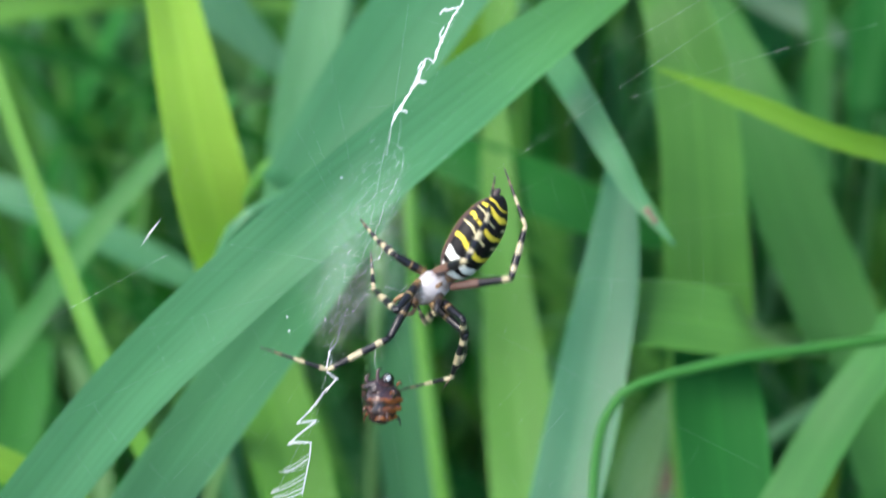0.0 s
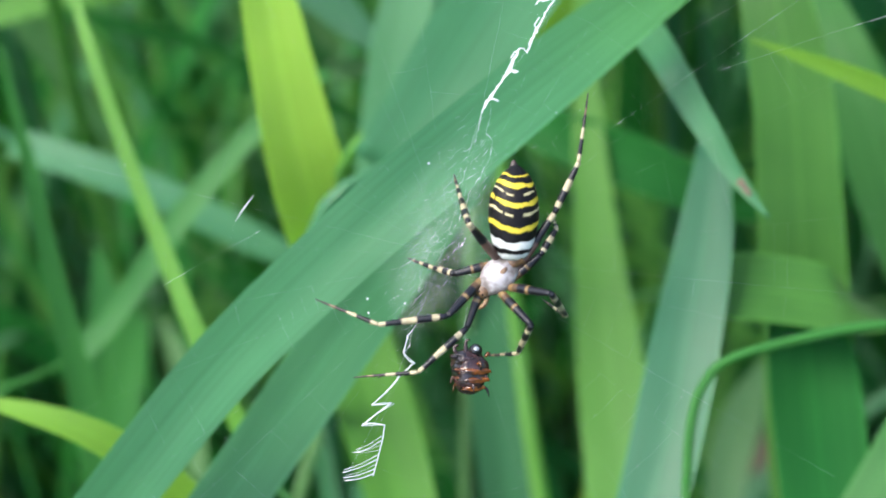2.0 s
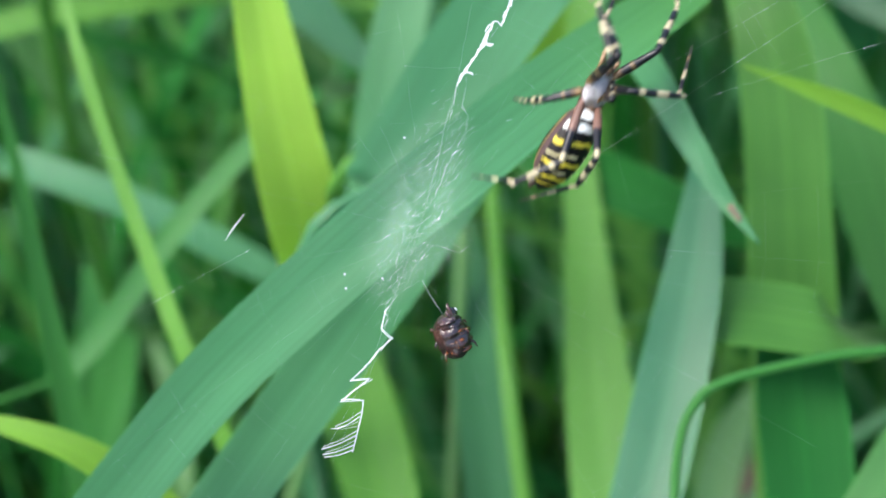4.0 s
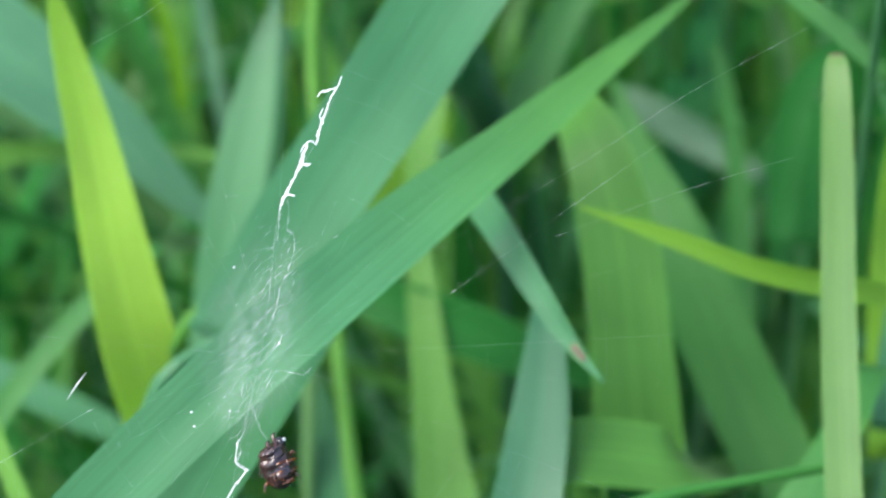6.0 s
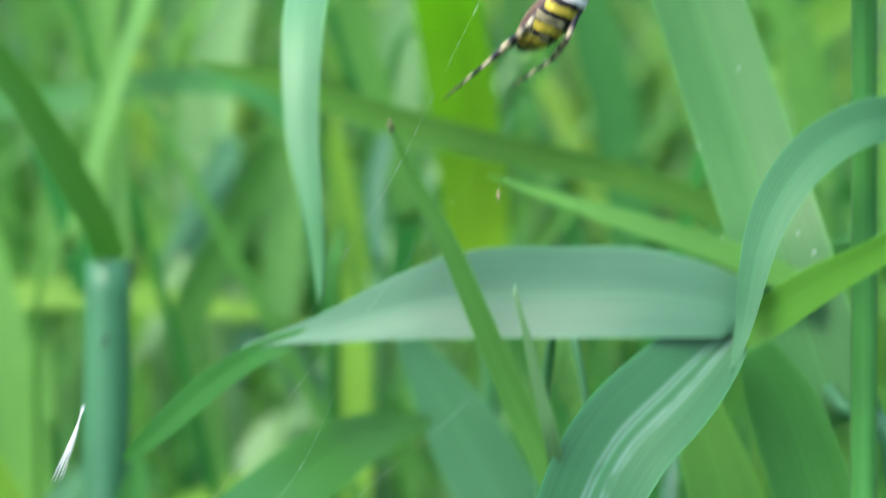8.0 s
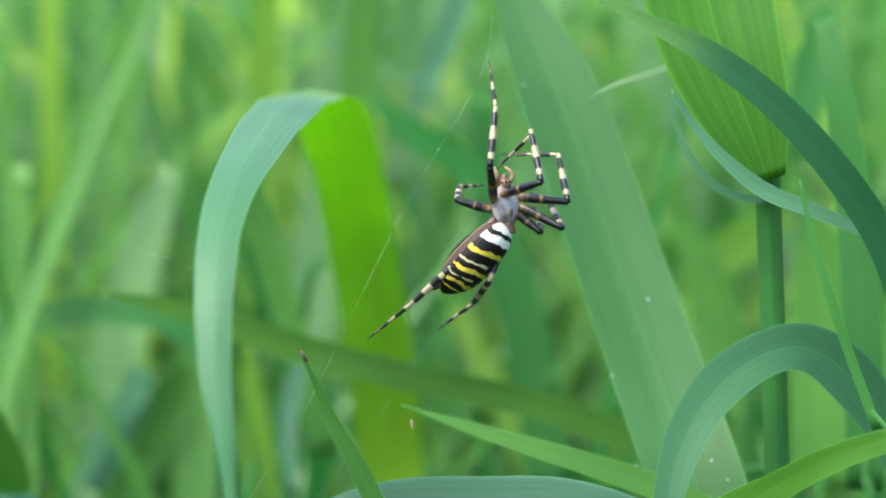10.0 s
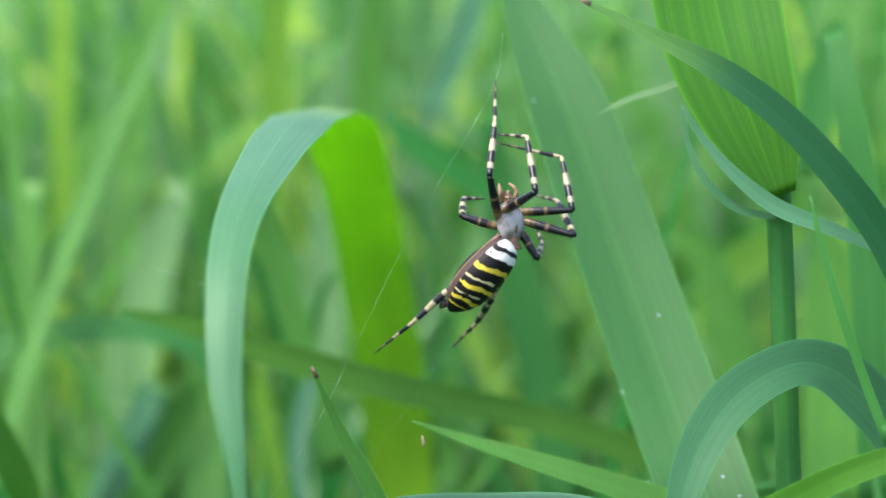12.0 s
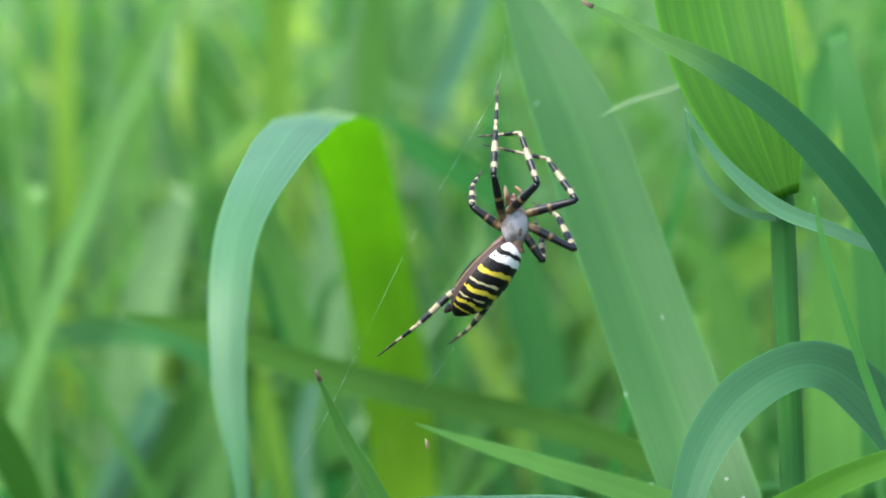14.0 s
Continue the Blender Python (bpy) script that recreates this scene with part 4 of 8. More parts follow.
blade(plant, [(0.0455, 0.2423, 0.4715, 12.68, 6), (0.0389, 0.2539, 0.4909, 13.73, 6), (0.0343, 0.2641, 0.5046, 14.04, 7), (0.0274, 0.2765, 0.5250, 13.73, 8), (0.0200, 0.2870, 0.5467, 13.01, 8), (0.0143, 0.2937, 0.5595, 8.35, 9), (0.0103, 0.2977, 0.5685, 3.85, 10), (0.0080, 0.2995, 0.5750, 0.58, 10)], (-0.0668, -0.9564, 0.2844), LEAF["sea"])
dew_drop(plant, (0.0265, 0.2639, 0.5067), 0.00015)
dew_drop(plant, (0.0295, 0.2552, 0.4952), 0.00015)
dew_drop(plant, (0.0401, 0.2541, 0.4963), 0.00015)
dew_drop(plant, (0.0422, 0.2521, 0.494), 0.00015)
dew_drop(plant, (0.0323, 0.2687, 0.5175), 0.00015)
dew_drop(plant, (0.0141, 0.2874, 0.5489), 0.00015)
culm(plant, [(0.0651, 0.2957, -0.005, 0.0022), (0.0637, 0.2757, 0.2122, 0.002), (0.0546, 0.2356, 0.4467, 0.0018), (0.0439, 0.2452, 0.4763, 0.0009)], LEAF["glauc"])
plant = shoot("grass_leaf", "arching grass leaf, backlight coloured yellow-green into its lower part, waxy blue-green towards its tip", (-0.0104, 0.4115, 0))
blade(plant, [(-0.0097, 0.4512, 0.4318, 14.99, 0), (-0.0123, 0.4431, 0.4673, 16.83, 0), (-0.0165, 0.4230, 0.5041, 16.37, 0), (-0.0189, 0.3967, 0.5251, 15.52, 0), (-0.0203, 0.3684, 0.5380, 15.63, 0), (-0.0211, 0.3382, 0.5444, 14.13, 0), (-0.0217, 0.3035, 0.5463, 12.31, 0), (-0.0219, 0.2662, 0.5463, 10.29, 0), (-0.0225, 0.2353, 0.5440, 8.22, 0), (-0.0230, 0.2119, 0.5410, 6.08, 0), (-0.0237, 0.2003, 0.5367, 4.87, 0), (-0.0236, 0.1924, 0.5309, 4.21, 0), (-0.0230, 0.1870, 0.5233, 3.39, 0), (-0.0218, 0.1837, 0.5168, 2.28, 0), (-0.0210, 0.1823, 0.5109, 1.32, 0), (-0.0207, 0.1811, 0.5064, 0.24, 0)], (0.0907, -0.9486, 0.3031), LEAF["backlit_base"], level=(1, 0.0024, -0.0006))
culm(plant, [(-0.0104, 0.4115, -0.005, 0.0022), (-0.0084, 0.3916, 0.2095, 0.002), (-0.0054, 0.341, 0.4358, 0.0018), (-0.0076, 0.3315, 0.4719, 0.0009)], LEAF["backlit_base"])
plant = shoot("grass_leaf", "long fresh green grass leaf with fine parallel veins", (0.0892, 0.3925, 0))
blade(plant, [(0.0481, 0.3212, 0.4760, 4.73, -4), (0.0339, 0.3235, 0.4839, 5.35, -5), (0.0143, 0.3247, 0.4900, 5.33, -5), (-0.0095, 0.3252, 0.4951, 5.53, -6), (-0.0301, 0.3258, 0.5008, 5.11, -7), (-0.0455, 0.3257, 0.5060, 3.63, -7), (-0.0592, 0.3248, 0.5093, 0.64, -8)], (0.0265, -0.91, 0.4137), LEAF["olive"])
culm(plant, [(0.0892, 0.3925, -0.005, 0.0012), (0.0898, 0.3725, 0.2142, 0.0011), (0.0739, 0.3252, 0.4517, 0.001), (0.0445, 0.3218, 0.478, 0.0005)], LEAF["mid"])
plant = shoot("grass_leaf", "long green grass leaf with a dry brown tip", (0.0245, 0.2899, 0))
blade(plant, [(0.0062, 0.2177, 0.4690, 3.55, -14), (0.0006, 0.2192, 0.4809, 3.51, -16), (-0.0044, 0.2198, 0.4924, 3.15, -19), (-0.0086, 0.2204, 0.5024, 2.50, -21), (-0.0128, 0.2211, 0.5102, 1.55, -24), (-0.0164, 0.2215, 0.5183, 0.31, -26)], (0.0346, -0.8867, 0.461), LEAF["lime"], dry_tip='brown')
culm(plant, [(0.0245, 0.2899, -0.005, 0.001), (0.0253, 0.2699, 0.211, 0.0009), (0.0187, 0.2222, 0.4421, 0.0008), (0.0048, 0.218, 0.472, 0.0004)], LEAF["mid"])
plant = shoot("grass_leaf", "long blue-green grass leaf with fine parallel veins", (0.0139, 0.3292, 0))
blade(plant, [(0.0069, 0.2255, 0.4620, 2.38, -6), (0.0048, 0.2165, 0.4768, 1.95, -7), (0.0028, 0.2155, 0.4855, 1.54, -8), (0.0012, 0.2156, 0.4921, 1.02, -9), (-0.0005, 0.2164, 0.4984, 0.29, -10)], (-0.011, -0.8536, 0.5208), LEAF["pale"])
culm(plant, [(0.0139, 0.3292, -0.005, 0.001), (0.0136, 0.3092, 0.2079, 0.0009), (0.0106, 0.2489, 0.4365, 0.0008), (0.0064, 0.2233, 0.4657, 0.0004)], LEAF["blue"])
plant = shoot("grass_leaf", "long fresh green grass leaf with fine parallel veins", (-0.0507, 0.4697, 0))
blade(plant, [(-0.0246, 0.4069, 0.4589, 5.91, 8), (-0.0315, 0.4117, 0.4831, 6.82, 8), (-0.0374, 0.4142, 0.5012, 6.82, 8), (-0.0409, 0.4155, 0.5142, 5.51, 8), (-0.0406, 0.4166, 0.5259, 2.62, 8)], (0.0854, -0.9276, 0.3636), LEAF["lime"])
culm(plant, [(-0.0507, 0.4697, -0.005, 0.0022), (-0.0489, 0.4498, 0.2033, 0.002), (-0.0435, 0.4047, 0.4227, 0.0018), (-0.0414, 0.4052, 0.4581, 0.0009)], LEAF["mid"])
plant = shoot("grass_leaf", "light lime-green grass leaf with fine parallel veins", (-0.1254, 0.4478, 0))
blade(plant, [(-0.0999, 0.3841, 0.4571, 3.56, -11), (-0.0901, 0.3943, 0.4928, 4.11, -13), (-0.0794, 0.4006, 0.5235, 4.11, -15), (-0.0669, 0.4044, 0.5522, 3.84, -17), (-0.0579, 0.4057, 0.5734, 2.19, -19), (-0.0514, 0.4059, 0.5870, 0.55, -21)], (0.1576, -0.9527, 0.2598), LEAF["bright"])
culm(plant, [(-0.1254, 0.4478, -0.005, 0.001), (-0.1221, 0.428, 0.2057, 0.0009), (-0.1089, 0.384, 0.4292, 0.0008), (-0.0975, 0.3866, 0.466, 0.0004)], LEAF["lime"])
plant = shoot("grass_leaf", "light lime-green grass leaf with fine parallel veins", (-0.1055, 0.4521, 0))
blade(plant, [(-0.0896, 0.3880, 0.4432, 4.59, -7), (-0.0908, 0.3964, 0.4771, 4.59, -8), (-0.0925, 0.3996, 0.4970, 4.05, -10), (-0.0949, 0.4020, 0.5196, 3.51, -12), (-0.0970, 0.4034, 0.5485, 1.08, -13)], (0.2089, -0.9025, 0.3766), LEAF["bright"])
culm(plant, [(-0.1055, 0.4521, -0.005, 0.0012), (-0.101, 0.4326, 0.1995, 0.0011), (-0.0904, 0.3886, 0.4141, 0.001), (-0.0899, 0.3901, 0.4517, 0.0005)], LEAF["lime"])
plant = shoot("grass_leaf", "long fresh green grass leaf with fine parallel veins", (-0.2024, 0.504, 0))
blade(plant, [(-0.1390, 0.4416, 0.4790, 7.27, -17), (-0.1128, 0.4493, 0.4805, 8.59, -20), (-0.0924, 0.4545, 0.4839, 8.92, -24), (-0.0713, 0.4579, 0.4819, 8.26, -28), (-0.0541, 0.4581, 0.4701, 6.61, -31)], (0.1838, -0.9044, 0.3851), LEAF["mid"])
culm(plant, [(-0.2024, 0.504, -0.005, 0.0019), (-0.1985, 0.4844, 0.2156, 0.0018), (-0.1693, 0.441, 0.4674, 0.0016), (-0.1324, 0.4435, 0.4794, 0.0008)], LEAF["mid"])
plant = shoot("grass_leaf", "long fresh green grass leaf with fine parallel veins", (0.0424, 0.5486, 0))
blade(plant, [(0.0321, 0.4820, 0.4309, 11.38, 7), (0.0262, 0.4908, 0.4684, 13.00, 9), (0.0169, 0.4965, 0.5038, 11.38, 11), (0.0122, 0.4994, 0.5379, 6.50, 13)], (-0.032, -0.9389, 0.3427), LEAF["mid"])
culm(plant, [(0.0424, 0.5486, -0.005, 0.0022), (0.0417, 0.5286, 0.1939, 0.002), (0.037, 0.4831, 0.402, 0.0018), (0.0306, 0.4842, 0.4403, 0.0009)], LEAF["mid"])
plant = shoot("grass_leaf", "long fresh green grass leaf with fine parallel veins", (0.101, 0.4626, 0))
blade(plant, [(0.0874, 0.3968, 0.4537, 12.29, -7), (0.0893, 0.4034, 0.4847, 15.29, -9), (0.0885, 0.4067, 0.5036, 13.11, -11), (0.0861, 0.4089, 0.5176, 1.37, -13)], (-0.1983, -0.911, 0.3615), LEAF["lime"])
culm(plant, [(0.101, 0.4626, -0.005, 0.0022), (0.0967, 0.4431, 0.2042, 0.002), (0.0873, 0.3984, 0.4244, 0.0018), (0.0879, 0.3985, 0.4614, 0.0009)], LEAF["mid"])
plant = shoot("grass_leaf", "long fresh green grass leaf with fine parallel veins", (0.0869, 0.3469, 0))
blade(plant, [(0.0693, 0.2819, 0.4845, 5.90, -8), (0.0694, 0.2869, 0.5064, 6.49, -10), (0.0687, 0.2921, 0.5260, 5.94, -12), (0.0666, 0.2974, 0.5468, 5.00, -14), (0.0647, 0.3032, 0.5597, 3.05, -16)], (-0.2152, -0.9144, 0.3428), LEAF["mid"])
culm(plant, [(0.0869, 0.3469, -0.005, 0.0016), (0.0824, 0.3274, 0.218, 0.0014), (0.071, 0.2831, 0.4552, 0.0013), (0.0693, 0.2832, 0.49, 0.0006)], LEAF["mid"])
plant = shoot("grass_leaf", "long fresh green grass leaf with fine parallel veins", (-0.0407, 0.5172, 0))
blade(plant, [(0.0163, 0.4475, 0.5157, 3.52, 8), (0.0065, 0.4509, 0.5228, 7.07, 8), (-0.0062, 0.4540, 0.5307, 7.82, 8), (-0.0127, 0.4567, 0.5362, 4.29, 8), (-0.0156, 0.4593, 0.5397, 0.86, 8)], (-0.0175, -0.9654, 0.2601), LEAF["deep"])
culm(plant, [(-0.0407, 0.5172, -0.005, 0.0018), (-0.041, 0.4972, 0.223, 0.0016), (-0.0347, 0.4494, 0.4677, 0.0015), (-0.0206, 0.4458, 0.5046, 0.0007)], LEAF["mid"])
plant = shoot("grass_leaf", "long fresh green grass leaf with fine parallel veins", (0.0571, 0.6424, 0))
blade(plant, [(0.0586, 0.5739, 0.3949, 6.02, 11), (0.0832, 0.5881, 0.4747, 8.02, 14), (0.0995, 0.5877, 0.4916, 7.22, 18), (0.1155, 0.5867, 0.5102, 4.01, 21)], (-0.1567, -0.9258, 0.3441), LEAF["mid"])
culm(plant, [(0.0571, 0.6424, -0.005, 0.0016), (0.0537, 0.6227, 0.1777, 0.0015), (0.0512, 0.5767, 0.3667, 0.0013), (0.0647, 0.5774, 0.4149, 0.0007)], LEAF["mid"])
plant = shoot("grass_leaf", "light lime-green grass leaf with fine parallel veins", (-0.1326, 0.4615, 0))
blade(plant, [(-0.1190, 0.4055, 0.3543, 13.75, 7), (-0.1243, 0.4163, 0.3808, 16.81, 8), (-0.1307, 0.4279, 0.4162, 17.72, 10), (-0.1417, 0.4394, 0.4486, 16.99, 12), (-0.1509, 0.4473, 0.4730, 10.92, 13)], (0.2523, -0.8259, 0.5042), LEAF["bright"])
culm(plant, [(-0.1326, 0.4615, -0.005, 0.0022), (-0.1267, 0.4424, 0.1594, 0.002), (-0.1158, 0.402, 0.327, 0.0018), (-0.1203, 0.4082, 0.3609, 0.0009)], LEAF["lime"])
plant = shoot("grass_leaf", "light lime-green grass leaf with fine parallel veins", (-0.0759, 0.5169, 0))
blade(plant, [(-0.0768, 0.4545, 0.3662, 6.69, 11), (-0.0902, 0.4690, 0.4119, 10.03, 14), (-0.0784, 0.4790, 0.4398, 10.03, 18), (-0.0663, 0.4867, 0.4664, 6.69, 21)], (0.1441, -0.8808, 0.4509), LEAF["lime"])
culm(plant, [(-0.0759, 0.5169, -0.005, 0.0018), (-0.0727, 0.4972, 0.1648, 0.0016), (-0.07, 0.4536, 0.3387, 0.0015), (-0.0802, 0.4581, 0.3776, 0.0007)], LEAF["lime"])
plant = shoot("grass_leaf", "light lime-green grass leaf with fine parallel veins", (-0.1161, 0.4897, 0))
blade(plant, [(-0.1009, 0.4267, 0.4208, 6.58, -7), (-0.1029, 0.4365, 0.4576, 6.88, -9), (-0.1034, 0.4426, 0.4894, 5.98, -11), (-0.1022, 0.4469, 0.5224, 5.08, -13)], (0.2105, -0.9015, 0.378), LEAF["bright"])
culm(plant, [(-0.1161, 0.4897, -0.005, 0.0017), (-0.1116, 0.4702, 0.1894, 0.0016), (-0.1012, 0.4267, 0.3919, 0.0014), (-0.1014, 0.4291, 0.43, 0.0007)], LEAF["lime"])
plant = shoot("grass_leaf", "pale green slender grass stalk", (-0.061, 0.754, 0))
blade(plant, [(-0.0504, 0.6843, 0.4213, 15.93, -7), (-0.0419, 0.6943, 0.4814, 20.48, -9), (-0.0330, 0.6989, 0.5400, 20.48, -11), (-0.0219, 0.6990, 0.5895, 13.65, -13)], (0.0454, -0.9622, 0.2684), LEAF["pale"])
culm(plant, [(-0.061, 0.754, -0.005, 0.0022), (-0.0601, 0.734, 0.1896, 0.002), (-0.055, 0.6874, 0.392, 0.0018), (-0.0483, 0.6868, 0.4363, 0.0009)], LEAF["pale"])
plant = shoot("grass_leaf", "pale green slender grass stalk", (-0.1061, 0.6381, 0))
blade(plant, [(-0.0992, 0.5716, 0.4069, 15.74, -8), (-0.1035, 0.5792, 0.4426, 17.70, -11), (-0.0966, 0.5866, 0.4787, 15.74, -13), (-0.0857, 0.5917, 0.5098, 7.87, -16)], (0.1514, -0.9196, 0.3626), LEAF["pale"])
culm(plant, [(-0.1061, 0.6381, -0.005, 0.0022), (-0.1029, 0.6184, 0.1831, 0.002), (-0.0971, 0.5732, 0.3777, 0.0018), (-0.1003, 0.5735, 0.4158, 0.0009)], LEAF["pale"])
plant = shoot("grass_leaf", "pale green slender grass stalk", (-0.1571, 0.6357, 0))
blade(plant, [(-0.1268, 0.5758, 0.3683, 4.24, -14), (-0.1162, 0.5863, 0.3952, 6.36, -17), (-0.1015, 0.5935, 0.4124, 6.79, -20), (-0.0884, 0.5993, 0.4280, 5.09, -23), (-0.0771, 0.6043, 0.4447, 1.27, -26)], (0.1506, -0.8807, 0.4491), LEAF["pale"])
culm(plant, [(-0.1571, 0.6357, -0.005, 0.0011), (-0.1537, 0.616, 0.1657, 0.001), (-0.1384, 0.5735, 0.342, 0.0009), (-0.1241, 0.5784, 0.375, 0.0005)], LEAF["pale"])
plant = shoot("grass_leaf", "light lime-green grass leaf with fine parallel veins", (-0.229, 0.53, 0))
blade(plant, [(-0.1675, 0.4706, 0.4154, 7.12, -14), (-0.1445, 0.4791, 0.4185, 9.61, -16), (-0.1205, 0.4855, 0.4179, 9.61, -19), (-0.0958, 0.4898, 0.4140, 8.89, -21), (-0.0721, 0.4929, 0.4107, 5.34, -24), (-0.0511, 0.4932, 0.4035, 1.07, -26)], (0.168, -0.8588, 0.4839), LEAF["citron"])
culm(plant, [(-0.229, 0.53, -0.005, 0.0019), (-0.2252, 0.5103, 0.1869, 0.0017), (-0.197, 0.4681, 0.4017, 0.0016), (-0.1617, 0.4727, 0.4162, 0.0008)], LEAF["lime"])
plant = shoot("grass_leaf", "light lime-green grass leaf with fine parallel veins", (-0.1184, 0.486, 0))
blade(plant, [(-0.1023, 0.4220, 0.3803, 3.94, -6), (-0.1035, 0.4360, 0.4357, 4.20, -6), (-0.1031, 0.4415, 0.4825, 4.45, -7), (-0.0994, 0.4442, 0.4934, 6.83, -8), (-0.0949, 0.4489, 0.5055, 7.45, -9), (-0.0884, 0.4548, 0.5204, 4.50, -10), (-0.0831, 0.4597, 0.5327, 0.91, -10)], (0.2028, -0.9064, 0.3705), LEAF["lime"])
culm(plant, [(-0.1184, 0.486, -0.005, 0.001), (-0.114, 0.4665, 0.1711, 0.001), (-0.1035, 0.4225, 0.3512, 0.0009), (-0.1026, 0.4255, 0.3941, 0.0004)], LEAF["lime"])
plant = shoot("grass_leaf", "light lime-green grass leaf with fine parallel veins", (-0.0647, 0.6108, 0))
blade(plant, [(-0.0550, 0.5395, 0.4680, 5.36, -7), (-0.0524, 0.5459, 0.5189, 7.87, -8), (-0.0510, 0.5475, 0.5494, 8.94, -10), (-0.0500, 0.5475, 0.5764, 7.87, -12), (-0.0491, 0.5466, 0.5964, 1.43, -13)], (0.0896, -0.9614, 0.26), LEAF["citron"])
culm(plant, [(-0.0647, 0.6108, -0.005, 0.0014), (-0.0628, 0.5909, 0.2106, 0.0013), (-0.0572, 0.5436, 0.4383, 0.0012), (-0.0543, 0.5411, 0.4807, 0.0006)], LEAF["lime"])
plant = shoot("grass_leaf", "light lime-green grass leaf with fine parallel veins", (-0.0351, 0.6694, 0))
blade(plant, [(-0.0284, 0.5955, 0.4926, 7.80, -7), (-0.0255, 0.5989, 0.5336, 11.70, -9), (-0.0241, 0.5995, 0.5595, 10.53, -11), (-0.0229, 0.5990, 0.5853, 3.90, -13)], (0.039, -0.9692, 0.2432), LEAF["lime"])
culm(plant, [(-0.0351, 0.6694, -0.005, 0.0021), (-0.0342, 0.6494, 0.2217, 0.0019), (-0.0308, 0.6011, 0.4628, 0.0017), (-0.0277, 0.5964, 0.5028, 0.0009)], LEAF["lime"])
plant = shoot("grass_leaf", "pale green slender grass stalk", (-0.0275, 0.6914, 0))
blade(plant, [(-0.0139, 0.6171, 0.5018, 8.38, -13), (-0.0061, 0.6192, 0.5288, 10.90, -15), (0.0016, 0.6199, 0.5499, 9.64, -18), (0.0112, 0.6197, 0.5747, 7.13, -21), (0.0188, 0.6188, 0.5936, 1.68, -23)], (-0.0025, -0.9663, 0.2573), LEAF["pale"])
culm(plant, [(-0.0275, 0.6914, -0.005, 0.0022), (-0.0275, 0.6714, 0.2258, 0.002), (-0.0221, 0.6229, 0.4731, 0.0018), (-0.0119, 0.6176, 0.5086, 0.0009)], LEAF["pale"])
plant = shoot("grass_leaf", "long fresh green grass leaf with fine parallel veins", (-0.0514, 0.5416, 0))
blade(plant, [(-0.0356, 0.4776, 0.4163, 6.50, 7), (-0.0312, 0.4836, 0.4368, 7.48, 8), (-0.0360, 0.4888, 0.4609, 8.13, 10), (-0.0454, 0.4919, 0.4824, 7.48, 12), (-0.0546, 0.4935, 0.5010, 1.63, 13)], (0.0668, -0.907, 0.4159), LEAF["deep"])
culm(plant, [(-0.0514, 0.5416, -0.005, 0.0017), (-0.05, 0.5217, 0.1873, 0.0016), (-0.0422, 0.4773, 0.3881, 0.0014), (-0.0345, 0.4791, 0.4214, 0.0007)], LEAF["mid"])
plant = shoot("grass_leaf", "pale green slender grass stalk", (-0.1349, 0.627, 0))
blade(plant, [(-0.1076, 0.5652, 0.3899, 6.98, -14), (-0.0994, 0.5734, 0.4139, 9.03, -18), (-0.0889, 0.5792, 0.4313, 8.21, -22), (-0.0819, 0.5833, 0.4455, 1.64, -26)], (0.137, -0.8926, 0.4295), LEAF["pale"])
culm(plant, [(-0.1349, 0.627, -0.005, 0.0018), (-0.1318, 0.6073, 0.1755, 0.0017), (-0.1181, 0.564, 0.3629, 0.0015), (-0.1055, 0.5673, 0.3959, 0.0008)], LEAF["pale"])
plant = shoot("grass_leaf", "long fresh green grass leaf with fine parallel veins", (0.1023, 0.5505, 0))
blade(plant, [(0.0811, 0.4835, 0.4619, 9.75, -7), (0.0768, 0.4880, 0.4830, 11.38, -9), (0.0724, 0.4905, 0.4951, 9.75, -11), (0.0633, 0.4928, 0.5042, 1.63, -13)], (-0.1363, -0.9238, 0.3577), LEAF["lime"])
culm(plant, [(0.1023, 0.5505, -0.005, 0.0022), (0.0994, 0.5307, 0.2079, 0.002), (0.0882, 0.4853, 0.4332, 0.0018), (0.0801, 0.4847, 0.4672, 0.0009)], LEAF["mid"])
plant = shoot("grass_leaf", "pale green slender grass stalk", (-0.138, 0.6115, 0))
blade(plant, [(-0.1061, 0.5555, 0.3060, 5.23, -17), (-0.0955, 0.5665, 0.3268, 9.58, -22), (-0.0845, 0.5745, 0.3427, 10.89, -26), (-0.0770, 0.5782, 0.3498, 3.49, -31)], (0.1225, -0.8329, 0.5397), LEAF["pale"])
culm(plant, [(-0.138, 0.6115, -0.005, 0.0014), (-0.1351, 0.5917, 0.1377, 0.0013), (-0.1196, 0.5507, 0.2818, 0.0012), (-0.1034, 0.5583, 0.3112, 0.0006)], LEAF["pale"])
plant = shoot("grass_leaf", "light lime-green grass leaf with fine parallel veins", (-0.0529, 0.5026, 0))
blade(plant, [(-0.0449, 0.4454, 0.3373, 7.10, -6), (-0.0444, 0.4632, 0.3771, 9.68, -7), (-0.0457, 0.4774, 0.4184, 9.68, -8), (-0.0490, 0.4849, 0.4483, 8.07, -9), (-0.0511, 0.4893, 0.4707, 1.61, -10)], (0.0833, -0.87, 0.4859), LEAF["citron"])
culm(plant, [(-0.0529, 0.5026, -0.005, 0.0019), (-0.051, 0.4827, 0.1518, 0.0017), (-0.046, 0.4411, 0.3099, 0.0016), (-0.0448, 0.4499, 0.3473, 0.0008)], LEAF["lime"])
plant = shoot("grass_leaf", "bright yellow-green grass leaf lit through", (-0.1363, 0.3655, 0))
